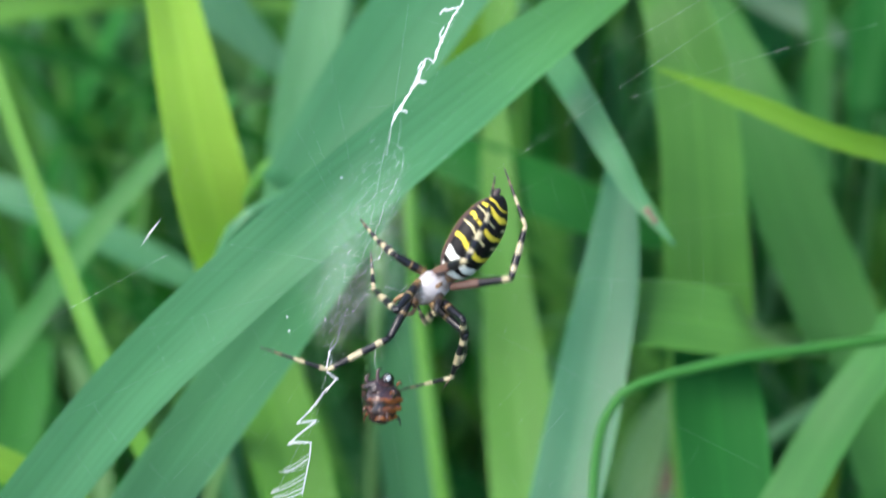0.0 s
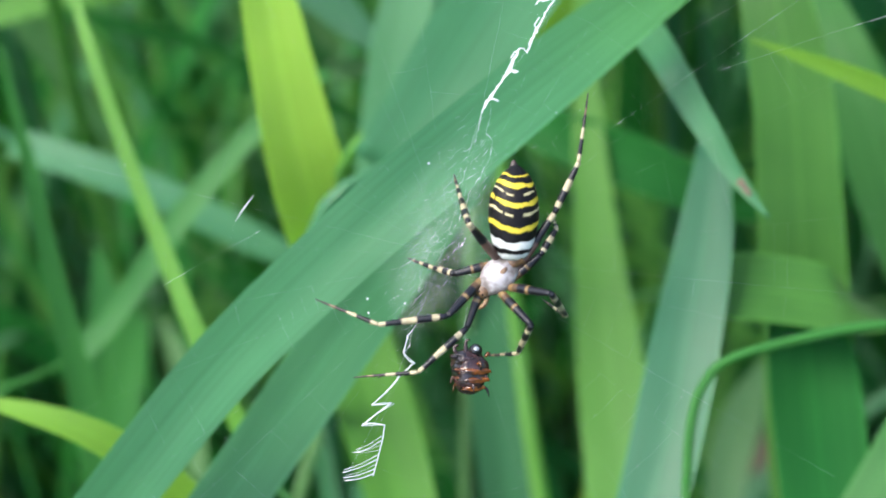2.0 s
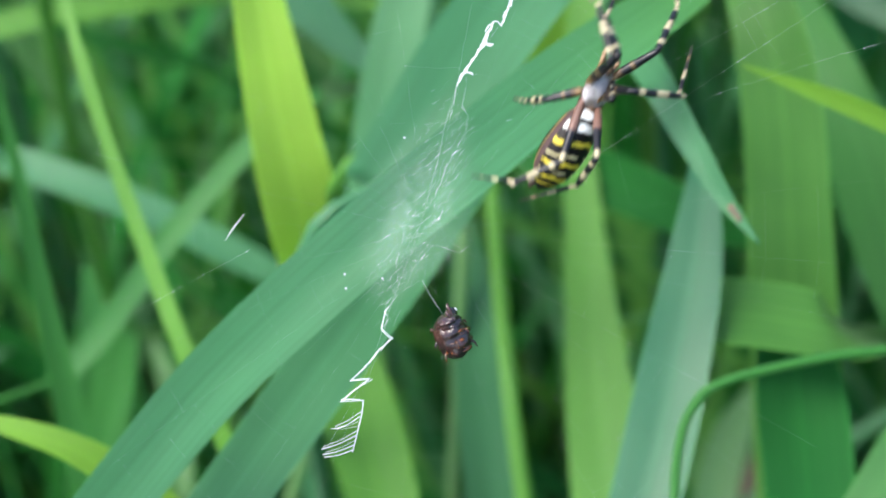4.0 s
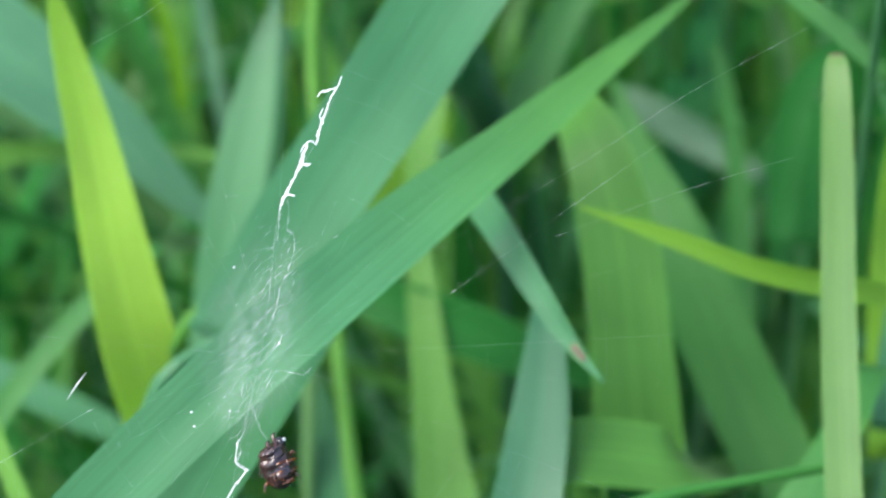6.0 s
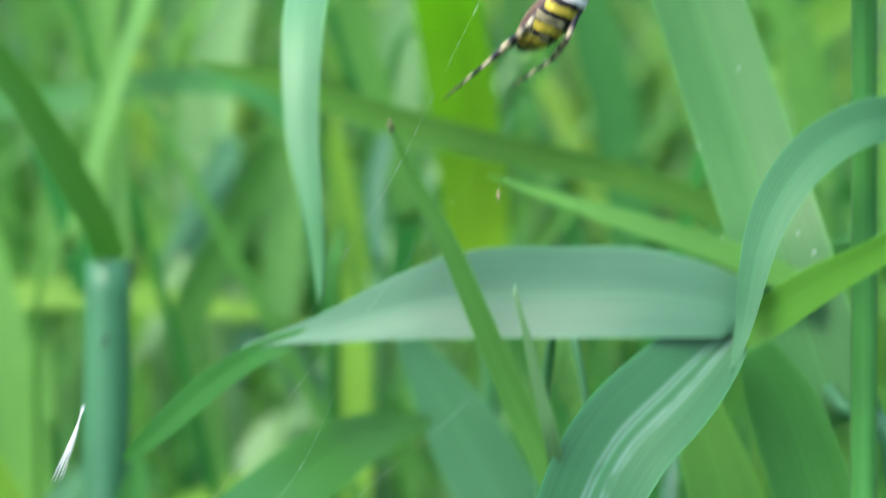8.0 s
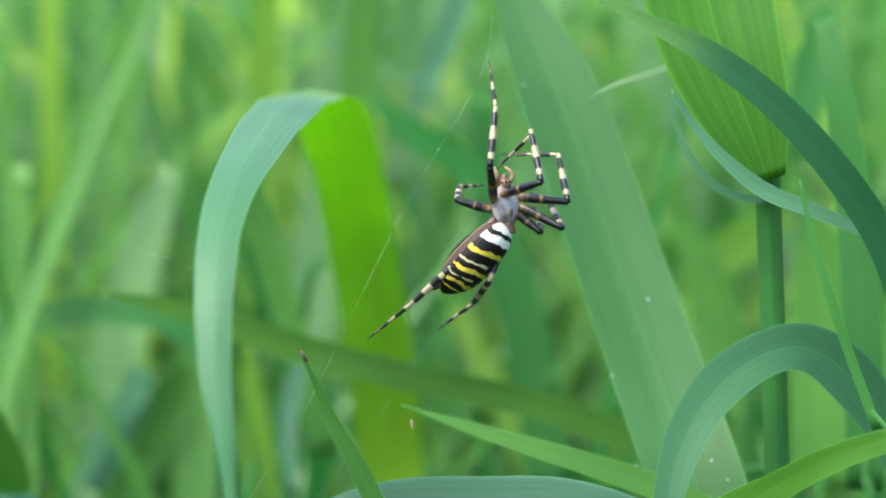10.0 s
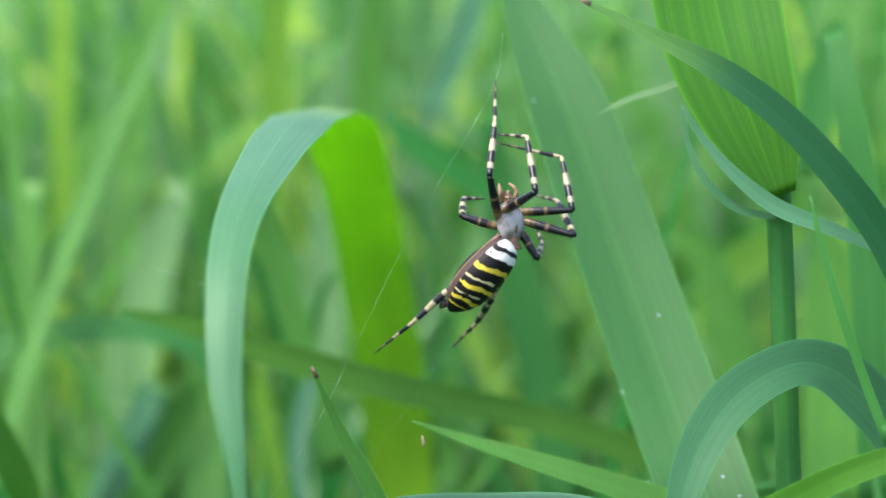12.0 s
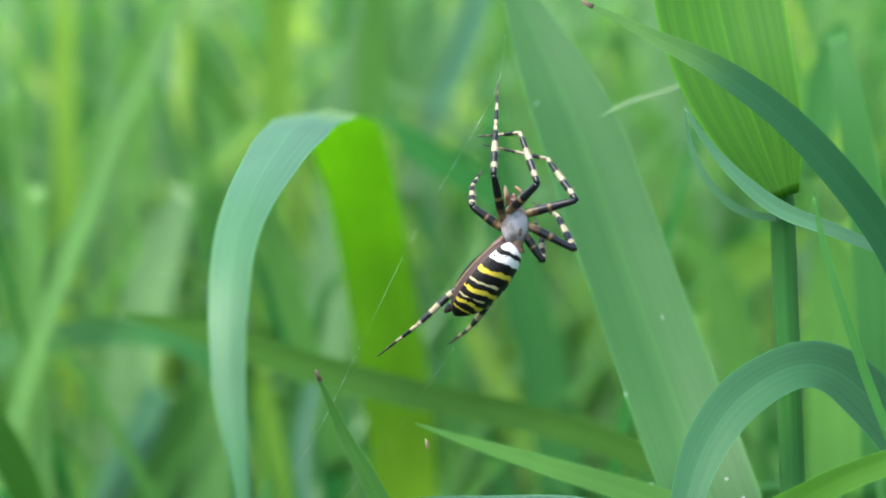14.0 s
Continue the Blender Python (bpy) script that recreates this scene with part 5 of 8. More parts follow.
blade(plant, [(-0.1168, 0.3132, 0.3751, 4.77, 8), (-0.1160, 0.3173, 0.3784, 5.75, 8), (-0.1132, 0.3226, 0.3826, 5.54, 8), (-0.1089, 0.3276, 0.3854, 5.32, 8), (-0.1036, 0.3309, 0.3851, 4.36, 8), (-0.0986, 0.3321, 0.3808, 2.44, 8), (-0.0969, 0.3319, 0.3763, 0.74, 8)], (0.2814, -0.8468, 0.4513), LEAF["citron"])
culm(plant, [(-0.1363, 0.3655, -0.005, 0.0008), (-0.1310, 0.3514, 0.2015, 0.0007), (-0.1223, 0.3280, 0.3664, 0.0004)], LEAF["citron"])
plant = shoot("grass_leaf", "broad pale blue-green waxy grass leaf", (-0.0228, 0.4369, 0))
blade(plant, [(-0.0207, 0.3969, 0.2909, 3.00, 8), (-0.0286, 0.4008, 0.2928, 6.94, 8), (-0.0412, 0.4052, 0.2967, 9.40, 8), (-0.0525, 0.4096, 0.3009, 7.92, 8), (-0.0609, 0.4138, 0.3047, 1.22, 8)], (0.0850, -0.8355, 0.5429), LEAF["wax"])
culm(plant, [(-0.0228, 0.4369, -0.005, 0.0009), (-0.0220, 0.4219, 0.1600, 0.0008), (-0.0207, 0.3969, 0.2909, 0.0005)], LEAF["wax"])
plant = shoot("grass_leaf", "dark green shaded grass leaf", (-0.0146, 0.3625, 0))
blade(plant, [(-0.0129, 0.3226, 0.3238, 5.00, 8), (-0.0126, 0.3300, 0.3307, 6.28, 8), (-0.0125, 0.3386, 0.3400, 7.32, 8), (-0.0110, 0.3465, 0.3486, 6.60, 8), (-0.0068, 0.3524, 0.3546, 3.82, 8), (-0.0026, 0.3555, 0.3558, 1.02, 8)], (0.0272, -0.8533, 0.5207), LEAF["deep"])
culm(plant, [(-0.0146, 0.3625, -0.005, 0.0008), (-0.0139, 0.3475, 0.1781, 0.0007), (-0.0129, 0.3226, 0.3238, 0.0004)], LEAF["deep"])
plant = shoot("grass_leaf", "pale green grass leaf in the shade", (-0.0605, 0.3244, 0))
blade(plant, [(-0.0532, 0.2850, 0.2159, 8.44, 8), (-0.0537, 0.2972, 0.2230, 10.46, 8), (-0.0523, 0.3076, 0.2288, 9.38, 8), (-0.0504, 0.3154, 0.2325, 5.15, 8), (-0.0494, 0.3210, 0.2343, 1.15, 8)], (0.1150, -0.6760, 0.7278), LEAF["pale"])
culm(plant, [(-0.0605, 0.3244, -0.005, 0.0014), (-0.0577, 0.3096, 0.1187, 0.0012), (-0.0532, 0.2850, 0.2159, 0.0007)], LEAF["pale"])
plant = shoot("grass_leaf", "long fresh green grass leaf with fine parallel veins", (-0.2003, 0.4009, 0))
blade(plant, [(-0.1824, 0.3651, 0.3478, 4.31, 8), (-0.1764, 0.3642, 0.3360, 4.91, 8), (-0.1700, 0.3621, 0.3229, 4.94, 8), (-0.1637, 0.3578, 0.3075, 4.38, 8), (-0.1596, 0.3555, 0.2972, 1.17, 8)], (0.3656, -0.7787, 0.5099), LEAF["mid"])
culm(plant, [(-0.2003, 0.4009, -0.005, 0.0007), (-0.1936, 0.3875, 0.1913, 0.0006), (-0.1824, 0.3651, 0.3478, 0.0003)], LEAF["mid"])
plant = shoot("grass_leaf", "broad pale blue-green waxy grass leaf", (-0.1703, 0.4017, 0))
blade(plant, [(-0.1546, 0.3649, 0.3073, 2.94, 8), (-0.1595, 0.3735, 0.3170, 3.85, 8), (-0.1643, 0.3819, 0.3269, 4.47, 8), (-0.1683, 0.3910, 0.3382, 4.50, 8)], (0.3446, -0.8013, 0.4891), LEAF["wax"])
culm(plant, [(-0.1703, 0.4017, -0.005, 0.0007), (-0.1644, 0.3879, 0.1690, 0.0006), (-0.1546, 0.3649, 0.3073, 0.0003)], LEAF["wax"])
plant = shoot("grass_leaf", "bright yellow-green grass leaf lit through", (-0.1870, 0.4096, 0))
blade(plant, [(-0.1704, 0.3732, 0.3109, 3.90, 8), (-0.1739, 0.3823, 0.3207, 4.23, 8), (-0.1793, 0.3902, 0.3311, 4.26, 8), (-0.1839, 0.3975, 0.3403, 3.06, 8)], (0.3684, -0.8019, 0.4704), LEAF["moss"])
culm(plant, [(-0.1870, 0.4096, -0.005, 0.0007), (-0.1808, 0.3960, 0.1710, 0.0006), (-0.1704, 0.3732, 0.3109, 0.0003)], LEAF["citron"])
plant = shoot("grass_leaf", "light lime-green grass leaf with fine parallel veins", (-0.0222, 0.3981, 0))
blade(plant, [(-0.0200, 0.3581, 0.2720, 5.75, 8), (-0.0236, 0.3719, 0.2861, 5.78, 8), (-0.0267, 0.3852, 0.3009, 5.52, 8), (-0.0312, 0.3969, 0.3150, 4.38, 8), (-0.0354, 0.4053, 0.3246, 1.47, 8)], (0.0574, -0.8283, 0.5573), LEAF["mid"])
culm(plant, [(-0.0222, 0.3981, -0.005, 0.0008), (-0.0214, 0.3831, 0.1496, 0.0007), (-0.0200, 0.3581, 0.2720, 0.0004)], LEAF["lime"])
# Deep green on a paler leaf, so its colour gives the gap's shade.
plant = shoot("grass_leaf", "pale green grass leaf in the shade", (-0.0163, 0.4375, 0))
blade(plant, [(-0.0148, 0.3975, 0.2571, 6.25, 8), (-0.0150, 0.4094, 0.2675, 7.23, 8), (-0.0179, 0.4190, 0.2756, 6.33, 8), (-0.0220, 0.4266, 0.2814, 1.59, 8)], (0.0352, -0.8269, 0.5612), LEAF["deep"])
culm(plant, [(-0.0163, 0.4375, -0.005, 0.0009), (-0.0157, 0.4225, 0.1414, 0.0008), (-0.0148, 0.3975, 0.2571, 0.0005)], LEAF["pale"])
plant = shoot("grass_leaf", "dark green shaded grass leaf", (-0.0367, 0.4199, 0))
blade(plant, [(-0.0332, 0.3801, 0.2368, 6.25, 8), (-0.0412, 0.3915, 0.2464, 6.92, 8), (-0.0475, 0.4020, 0.2553, 6.33, 8), (-0.0536, 0.4104, 0.2621, 1.27, 8)], (0.0938, -0.7934, 0.6014), LEAF["deep"])
culm(plant, [(-0.0367, 0.4199, -0.005, 0.0009), (-0.0354, 0.4050, 0.1302, 0.0008), (-0.0332, 0.3801, 0.2368, 0.0004)], LEAF["deep"])
plant = shoot("grass_leaf", "long fresh green grass leaf with fine parallel veins", (-0.1980, 0.2491, 0))
blade(plant, [(-0.1731, 0.2178, 0.2726, 6.25, 8), (-0.1758, 0.2307, 0.2797, 8.32, 8), (-0.1774, 0.2420, 0.2855, 7.88, 8), (-0.1782, 0.2500, 0.2882, 3.84, 8)], (0.4362, -0.5952, 0.6749), LEAF["mid"])
culm(plant, [(-0.1980, 0.2491, -0.005, 0.0011), (-0.1887, 0.2374, 0.1499, 0.0010), (-0.1731, 0.2178, 0.2726, 0.0005)], LEAF["mid"])
plant = shoot("grass_leaf", "pale green grass leaf in the shade", (-0.2065, 0.2953, 0))
blade(plant, [(-0.1835, 0.2625, 0.2161, 4.41, 8), (-0.1892, 0.2751, 0.2245, 5.32, 8), (-0.1957, 0.2860, 0.2327, 5.06, 8), (-0.2030, 0.2942, 0.2396, 1.50, 8)], (0.4107, -0.5999, 0.6866), LEAF["pale"])
culm(plant, [(-0.2065, 0.2953, -0.005, 0.0007), (-0.1979, 0.2830, 0.1188, 0.0006), (-0.1835, 0.2625, 0.2161, 0.0003)], LEAF["pale"])
plant = shoot("grass_leaf", "light lime-green grass leaf with fine parallel veins", (-0.0696, 0.4395, 0))
blade(plant, [(-0.0633, 0.3999, 0.3418, 7.19, -15), (-0.0511, 0.4058, 0.3423, 8.11, -15), (-0.0357, 0.4103, 0.3406, 7.29, -15), (-0.0213, 0.4122, 0.3353, 4.41, -15)], (0.0764, -0.8793, 0.4702), LEAF["lime"])
culm(plant, [(-0.0696, 0.4395, -0.005, 0.0011), (-0.0672, 0.4246, 0.1880, 0.0009), (-0.0633, 0.3999, 0.3418, 0.0005)], LEAF["lime"])
plant = shoot("grass_leaf", "long fresh green grass leaf with fine parallel veins", (-0.0792, 0.4265, 0))
blade(plant, [(-0.0719, 0.3871, 0.3637, 1.92, -15), (-0.0589, 0.3921, 0.3635, 5.53, -15), (-0.0441, 0.3957, 0.3612, 5.84, -15), (-0.0289, 0.3971, 0.3557, 4.75, -15), (-0.0177, 0.3968, 0.3485, 1.12, -15)], (0.0990, -0.8892, 0.4467), LEAF["mid"])
culm(plant, [(-0.0792, 0.4265, -0.005, 0.0007), (-0.0765, 0.4117, 0.2000, 0.0006), (-0.0719, 0.3871, 0.3637, 0.0004)], LEAF["mid"])
plant = shoot("grass_leaf", "bright yellow-green grass leaf lit through", (-0.1055, 0.4627, 0))
blade(plant, [(-0.0966, 0.4237, 0.3809, 1.76, -15), (-0.0885, 0.4268, 0.3775, 5.32, -15), (-0.0775, 0.4325, 0.3794, 7.12, -15), (-0.0677, 0.4374, 0.3809, 6.56, -15), (-0.0592, 0.4411, 0.3802, 1.20, -15)], (0.1631, -0.9105, 0.3801), LEAF["citron"])
culm(plant, [(-0.1055, 0.4627, -0.005, 0.0007), (-0.1021, 0.4480, 0.2095, 0.0006), (-0.0966, 0.4237, 0.3809, 0.0003)], LEAF["citron"])
plant = shoot("grass_leaf", "broad pale blue-green waxy grass leaf", (-0.1309, 0.4251, 0))
blade(plant, [(-0.1192, 0.3869, 0.3635, 1.97, 8), (-0.1161, 0.3984, 0.3795, 4.24, 8), (-0.1112, 0.4065, 0.3884, 6.26, 8), (-0.1059, 0.4128, 0.3936, 4.29, 8), (-0.1045, 0.4165, 0.3952, 1.15, 8)], (0.2443, -0.8933, 0.3772), LEAF["frost"])
culm(plant, [(-0.1309, 0.4251, -0.005, 0.0007), (-0.1265, 0.4108, 0.1999, 0.0006), (-0.1192, 0.3869, 0.3635, 0.0003)], LEAF["frost"])
plant = shoot("grass_leaf", "broad pale blue-green waxy grass leaf", (-0.1416, 0.4250, 0))
blade(plant, [(-0.1289, 0.3871, 0.3475, 5.75, 8), (-0.1332, 0.3942, 0.3562, 8.69, 8), (-0.1294, 0.4034, 0.3644, 8.75, 8), (-0.1273, 0.4108, 0.3705, 2.94, 8)], (0.2772, -0.8645, 0.4192), LEAF["frost"])
culm(plant, [(-0.1416, 0.4250, -0.005, 0.0011), (-0.1368, 0.4108, 0.1911, 0.0010), (-0.1289, 0.3871, 0.3475, 0.0006)], LEAF["frost"])
plant = shoot("grass_leaf", "bright yellow-green grass leaf lit through", (-0.1522, 0.3945, 0))
blade(plant, [(-0.1378, 0.3572, 0.3873, 6.56, -10), (-0.1315, 0.3610, 0.3843, 6.86, -10), (-0.1249, 0.3631, 0.3779, 6.11, -10), (-0.1191, 0.3642, 0.3704, 4.01, -10), (-0.1171, 0.3646, 0.3644, 1.07, -10)], (0.2938, -0.8545, 0.4285), LEAF["citron"])
culm(plant, [(-0.1522, 0.3945, -0.005, 0.0009), (-0.1468, 0.3805, 0.2130, 0.0008), (-0.1378, 0.3572, 0.3873, 0.0004)], LEAF["citron"])
plant = shoot("grass_leaf", "light lime-green grass leaf with fine parallel veins", (-0.1320, 0.3701, 0))
blade(plant, [(-0.1186, 0.3324, 0.3717, 6.25, -10), (-0.1165, 0.3394, 0.3776, 6.54, -10), (-0.1104, 0.3445, 0.3780, 6.07, -10), (-0.1039, 0.3474, 0.3740, 4.58, -10), (-0.1000, 0.3476, 0.3670, 1.28, -10)], (0.2726, -0.8507, 0.4495), LEAF["lime"])
culm(plant, [(-0.1320, 0.3701, -0.005, 0.0009), (-0.1270, 0.3559, 0.2045, 0.0008), (-0.1186, 0.3324, 0.3717, 0.0004)], LEAF["lime"])
plant = shoot("grass_leaf", "broad pale blue-green waxy grass leaf", (0.0311, 0.3303, 0))
blade(plant, [(0.0274, 0.2904, 0.4058, 2.06, 8), (0.0254, 0.2974, 0.4135, 2.70, 8), (0.0264, 0.3048, 0.4236, 3.14, 8), (0.0283, 0.3119, 0.4341, 2.53, 8), (0.0294, 0.3160, 0.4381, 0.64, 8)], (-0.0787, -0.9099, 0.4073), LEAF["wax"])
culm(plant, [(0.0311, 0.3303, -0.005, 0.0007), (0.0297, 0.3153, 0.2232, 0.0006), (0.0274, 0.2904, 0.4058, 0.0003)], LEAF["wax"])
plant = shoot("grass_leaf", "broad pale blue-green waxy grass leaf", (-0.1159, 0.5592, 0))
blade(plant, [(-0.1078, 0.5200, 0.4169, 1.72, 8), (-0.1019, 0.5275, 0.4273, 5.19, 8), (-0.0941, 0.5353, 0.4396, 7.65, 8), (-0.0879, 0.5424, 0.4520, 7.00, 8)], (0.1690, -0.9616, 0.2163), LEAF["frost"])
culm(plant, [(-0.1159, 0.5592, -0.005, 0.0007), (-0.1129, 0.5445, 0.2293, 0.0006), (-0.1078, 0.5200, 0.4169, 0.0003)], LEAF["wax"])
plant = shoot("grass_leaf", "bright yellow-green grass leaf lit through", (0.0754, 0.5289, 0))
blade(plant, [(0.0697, 0.4893, 0.4843, 6.25, 8), (0.0793, 0.4927, 0.4948, 11.01, 8), (0.0905, 0.4950, 0.5008, 9.50, 8), (0.1001, 0.4971, 0.5053, 1.59, 8)], (-0.1786, -0.9770, 0.1169), LEAF["citron"])
culm(plant, [(0.0754, 0.5289, -0.005, 0.0014), (0.0733, 0.5140, 0.2664, 0.0013), (0.0697, 0.4893, 0.4843, 0.0007)], LEAF["citron"])
plant = shoot("grass_leaf", "broad pale blue-green waxy grass leaf", (-0.1006, 0.5330, 0))
blade(plant, [(-0.0932, 0.4937, 0.4260, 9.75, 8), (-0.0863, 0.5013, 0.4371, 10.79, 8), (-0.0776, 0.5088, 0.4485, 8.23, 8), (-0.0718, 0.5146, 0.4556, 1.66, 8)], (0.1474, -0.9661, 0.2117), LEAF["wax"])
culm(plant, [(-0.1006, 0.5330, -0.005, 0.0014), (-0.0978, 0.5183, 0.2343, 0.0013), (-0.0932, 0.4937, 0.4260, 0.0007)], LEAF["wax"])
plant = shoot("grass_leaf", "dark green shaded grass leaf", (-0.1135, 0.4592, 0))
blade(plant, [(-0.1039, 0.4204, 0.4376, 8.44, 8), (-0.1077, 0.4264, 0.4499, 9.35, 8), (-0.1127, 0.4314, 0.4612, 8.56, 8), (-0.1203, 0.4354, 0.4730, 2.87, 8)], (0.2468, -0.9446, 0.2163), LEAF["deep"])
culm(plant, [(-0.1135, 0.4592, -0.005, 0.0012), (-0.1099, 0.4447, 0.2407, 0.0011), (-0.1039, 0.4204, 0.4376, 0.0006)], LEAF["deep"])
plant = shoot("grass_leaf", "broad pale blue-green waxy grass leaf", (-0.0058, 0.6393, 0))
blade(plant, [(-0.0054, 0.5993, 0.5316, 5.62, 8), (0.0021, 0.6032, 0.5483, 8.30, 8), (0.0096, 0.6065, 0.5687, 8.34, 8), (0.0152, 0.6093, 0.5855, 3.81, 8)], (-0.0158, -0.9998, -0.0144), LEAF["frost"])
culm(plant, [(-0.0058, 0.6393, -0.005, 0.0011), (-0.0057, 0.6243, 0.2924, 0.0010), (-0.0054, 0.5993, 0.5316, 0.0005)], LEAF["frost"])
plant = shoot("grass_leaf", "long fresh green grass leaf with fine parallel veins", (0.0916, 0.4495, 0))
blade(plant, [(0.0836, 0.4103, 0.5277, 5.25, 8), (0.0853, 0.4143, 0.5429, 7.94, 8), (0.0883, 0.4174, 0.5545, 7.47, 8), (0.0913, 0.4202, 0.5622, 2.69, 8)], (-0.2069, -0.9783, 0.0130), LEAF["mid"])
culm(plant, [(0.0916, 0.4495, -0.005, 0.0010), (0.0886, 0.4348, 0.2903, 0.0009), (0.0836, 0.4103, 0.5277, 0.0005)], LEAF["mid"])
plant = shoot("grass_leaf", "broad pale blue-green waxy grass leaf", (-0.0339, 0.4248, 0))
blade(plant, [(-0.0307, 0.3849, 0.4555, 2.50, 8), (-0.0323, 0.3916, 0.4691, 4.28, 8), (-0.0308, 0.3971, 0.4781, 4.32, 8), (-0.0292, 0.4020, 0.4849, 1.28, 8)], (0.0758, -0.9766, 0.2013), LEAF["wax"])
culm(plant, [(-0.0339, 0.4248, -0.005, 0.0007), (-0.0327, 0.4098, 0.2505, 0.0006), (-0.0307, 0.3849, 0.4555, 0.0003)], LEAF["wax"])
plant = shoot("grass_leaf", "dark green shaded grass leaf", (-0.0064, 0.3791, 0))
blade(plant, [(-0.0057, 0.3391, 0.3122, 7.87, 8), (-0.0061, 0.3507, 0.3230, 11.91, 8), (-0.0059, 0.3620, 0.3342, 10.67, 8), (-0.0039, 0.3710, 0.3426, 2.69, 8)], (0.0137, -0.8484, 0.5292), LEAF["deep"])
culm(plant, [(-0.0064, 0.3791, -0.005, 0.0015), (-0.0062, 0.3641, 0.1717, 0.0014), (-0.0057, 0.3391, 0.3122, 0.0008)], LEAF["deep"])
# Added dark leaf: the shade of the gap behind is put into its colour.
plant = shoot("grass_leaf", "dark green shaded grass leaf", (-0.0435, 0.4484, 0))
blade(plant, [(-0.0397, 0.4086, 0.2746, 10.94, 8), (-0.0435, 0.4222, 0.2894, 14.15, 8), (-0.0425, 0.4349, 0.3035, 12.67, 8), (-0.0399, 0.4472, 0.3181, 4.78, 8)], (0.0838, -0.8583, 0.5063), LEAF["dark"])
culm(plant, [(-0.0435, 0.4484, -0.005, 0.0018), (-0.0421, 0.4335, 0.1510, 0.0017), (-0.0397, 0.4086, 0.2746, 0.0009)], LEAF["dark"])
plant = shoot("grass_leaf", "light lime-green grass leaf with fine parallel veins", (-0.0712, 0.5129, 0))
blade(plant, [(-0.0657, 0.4733, 0.4127, 9.37, 8), (-0.0650, 0.4826, 0.4327, 11.01, 8), (-0.0648, 0.4896, 0.4470, 11.08, 8), (-0.0646, 0.4968, 0.4645, 6.37, 8)], (0.1279, -0.9664, 0.2231), LEAF["bright"])
culm(plant, [(-0.0712, 0.5129, -0.005, 0.0014), (-0.0692, 0.4980, 0.2270, 0.0013), (-0.0657, 0.4733, 0.4127, 0.0007)], LEAF["bright"])
plant = shoot("grass_leaf", "light lime-green grass leaf with fine parallel veins", (-0.1422, 0.5091, 0))
blade(plant, [(-0.1314, 0.4706, 0.3820, 6.50, 8), (-0.1343, 0.4816, 0.4053, 8.18, 8), (-0.1345, 0.4921, 0.4290, 8.89, 8), (-0.1329, 0.5011, 0.4499, 6.62, 8)], (0.2554, -0.9343, 0.2487), LEAF["bright"])
culm(plant, [(-0.1422, 0.5091, -0.005, 0.0011), (-0.1381, 0.4947, 0.2101, 0.0010), (-0.1314, 0.4706, 0.3820, 0.0005)], LEAF["bright"])
plant = shoot("grass_leaf", "broad pale blue-green waxy grass leaf", (-0.0921, 0.5533, 0))
blade(plant, [(-0.0856, 0.5139, 0.3836, 5.16, 8), (-0.0795, 0.5223, 0.3955, 8.64, 8), (-0.0643, 0.5232, 0.3810, 10.44, 8), (-0.0557, 0.5232, 0.3683, 5.25, 8)], (0.1154, -0.9398, 0.3215), LEAF["wax"])
culm(plant, [(-0.0921, 0.5533, -0.005, 0.0011), (-0.0897, 0.5385, 0.2110, 0.0010), (-0.0856, 0.5139, 0.3836, 0.0006)], LEAF["wax"])
plant = shoot("grass_leaf", "light lime-green grass leaf with fine parallel veins", (-0.0177, 0.6396, 0))
blade(plant, [(-0.0166, 0.5996, 0.5465, 5.62, 8), (-0.0186, 0.6047, 0.5650, 8.32, 8), (-0.0168, 0.6093, 0.5837, 5.72, 8)], (0.0307, -0.9995, -0.0083), LEAF["bright"])
culm(plant, [(-0.0177, 0.6396, -0.005, 0.0011), (-0.0173, 0.6246, 0.3006, 0.0010), (-0.0166, 0.5996, 0.5465, 0.0005)], LEAF["bright"])
plant = shoot("grass_leaf", "bright yellow-green grass leaf lit through", (0.0976, 0.4727, 0))
blade(plant, [(0.0895, 0.4335, 0.4791, 8.44, 8), (0.0943, 0.4382, 0.4922, 9.92, 8), (0.0977, 0.4428, 0.5056, 7.13, 8), (0.0997, 0.4467, 0.5136, 1.44, 8)], (-0.2139, -0.9696, 0.1190), LEAF["citron"])
culm(plant, [(0.0976, 0.4727, -0.005, 0.0013), (0.0946, 0.4580, 0.2635, 0.0012), (0.0895, 0.4335, 0.4791, 0.0006)], LEAF["citron"])
plant = shoot("grass_leaf", "dry brown grass leaf in the shade", (-0.0581, 0.3611, 0))
blade(plant, [(-0.0517, 0.3216, 0.1806, 2.19, 8), (-0.0515, 0.3315, 0.1847, 3.46, 8), (-0.0508, 0.3397, 0.1875, 2.22, 8), (-0.0503, 0.3462, 0.1889, 0.64, 8)], (0.1003, -0.6705, 0.7351), DRY)
culm(plant, [(-0.0581, 0.3611, -0.005, 0.0007), (-0.0557, 0.3463, 0.0994, 0.0006), (-0.0517, 0.3216, 0.1806, 0.0003)], DRY)
# Lower end of the yellow leaf, in darker green that carries its shade.
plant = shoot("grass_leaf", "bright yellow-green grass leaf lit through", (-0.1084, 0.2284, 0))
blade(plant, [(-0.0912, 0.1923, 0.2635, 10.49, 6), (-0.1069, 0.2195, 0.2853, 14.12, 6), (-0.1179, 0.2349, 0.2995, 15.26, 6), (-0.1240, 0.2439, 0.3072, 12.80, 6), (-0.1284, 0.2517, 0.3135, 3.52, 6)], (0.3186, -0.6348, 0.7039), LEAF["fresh"])
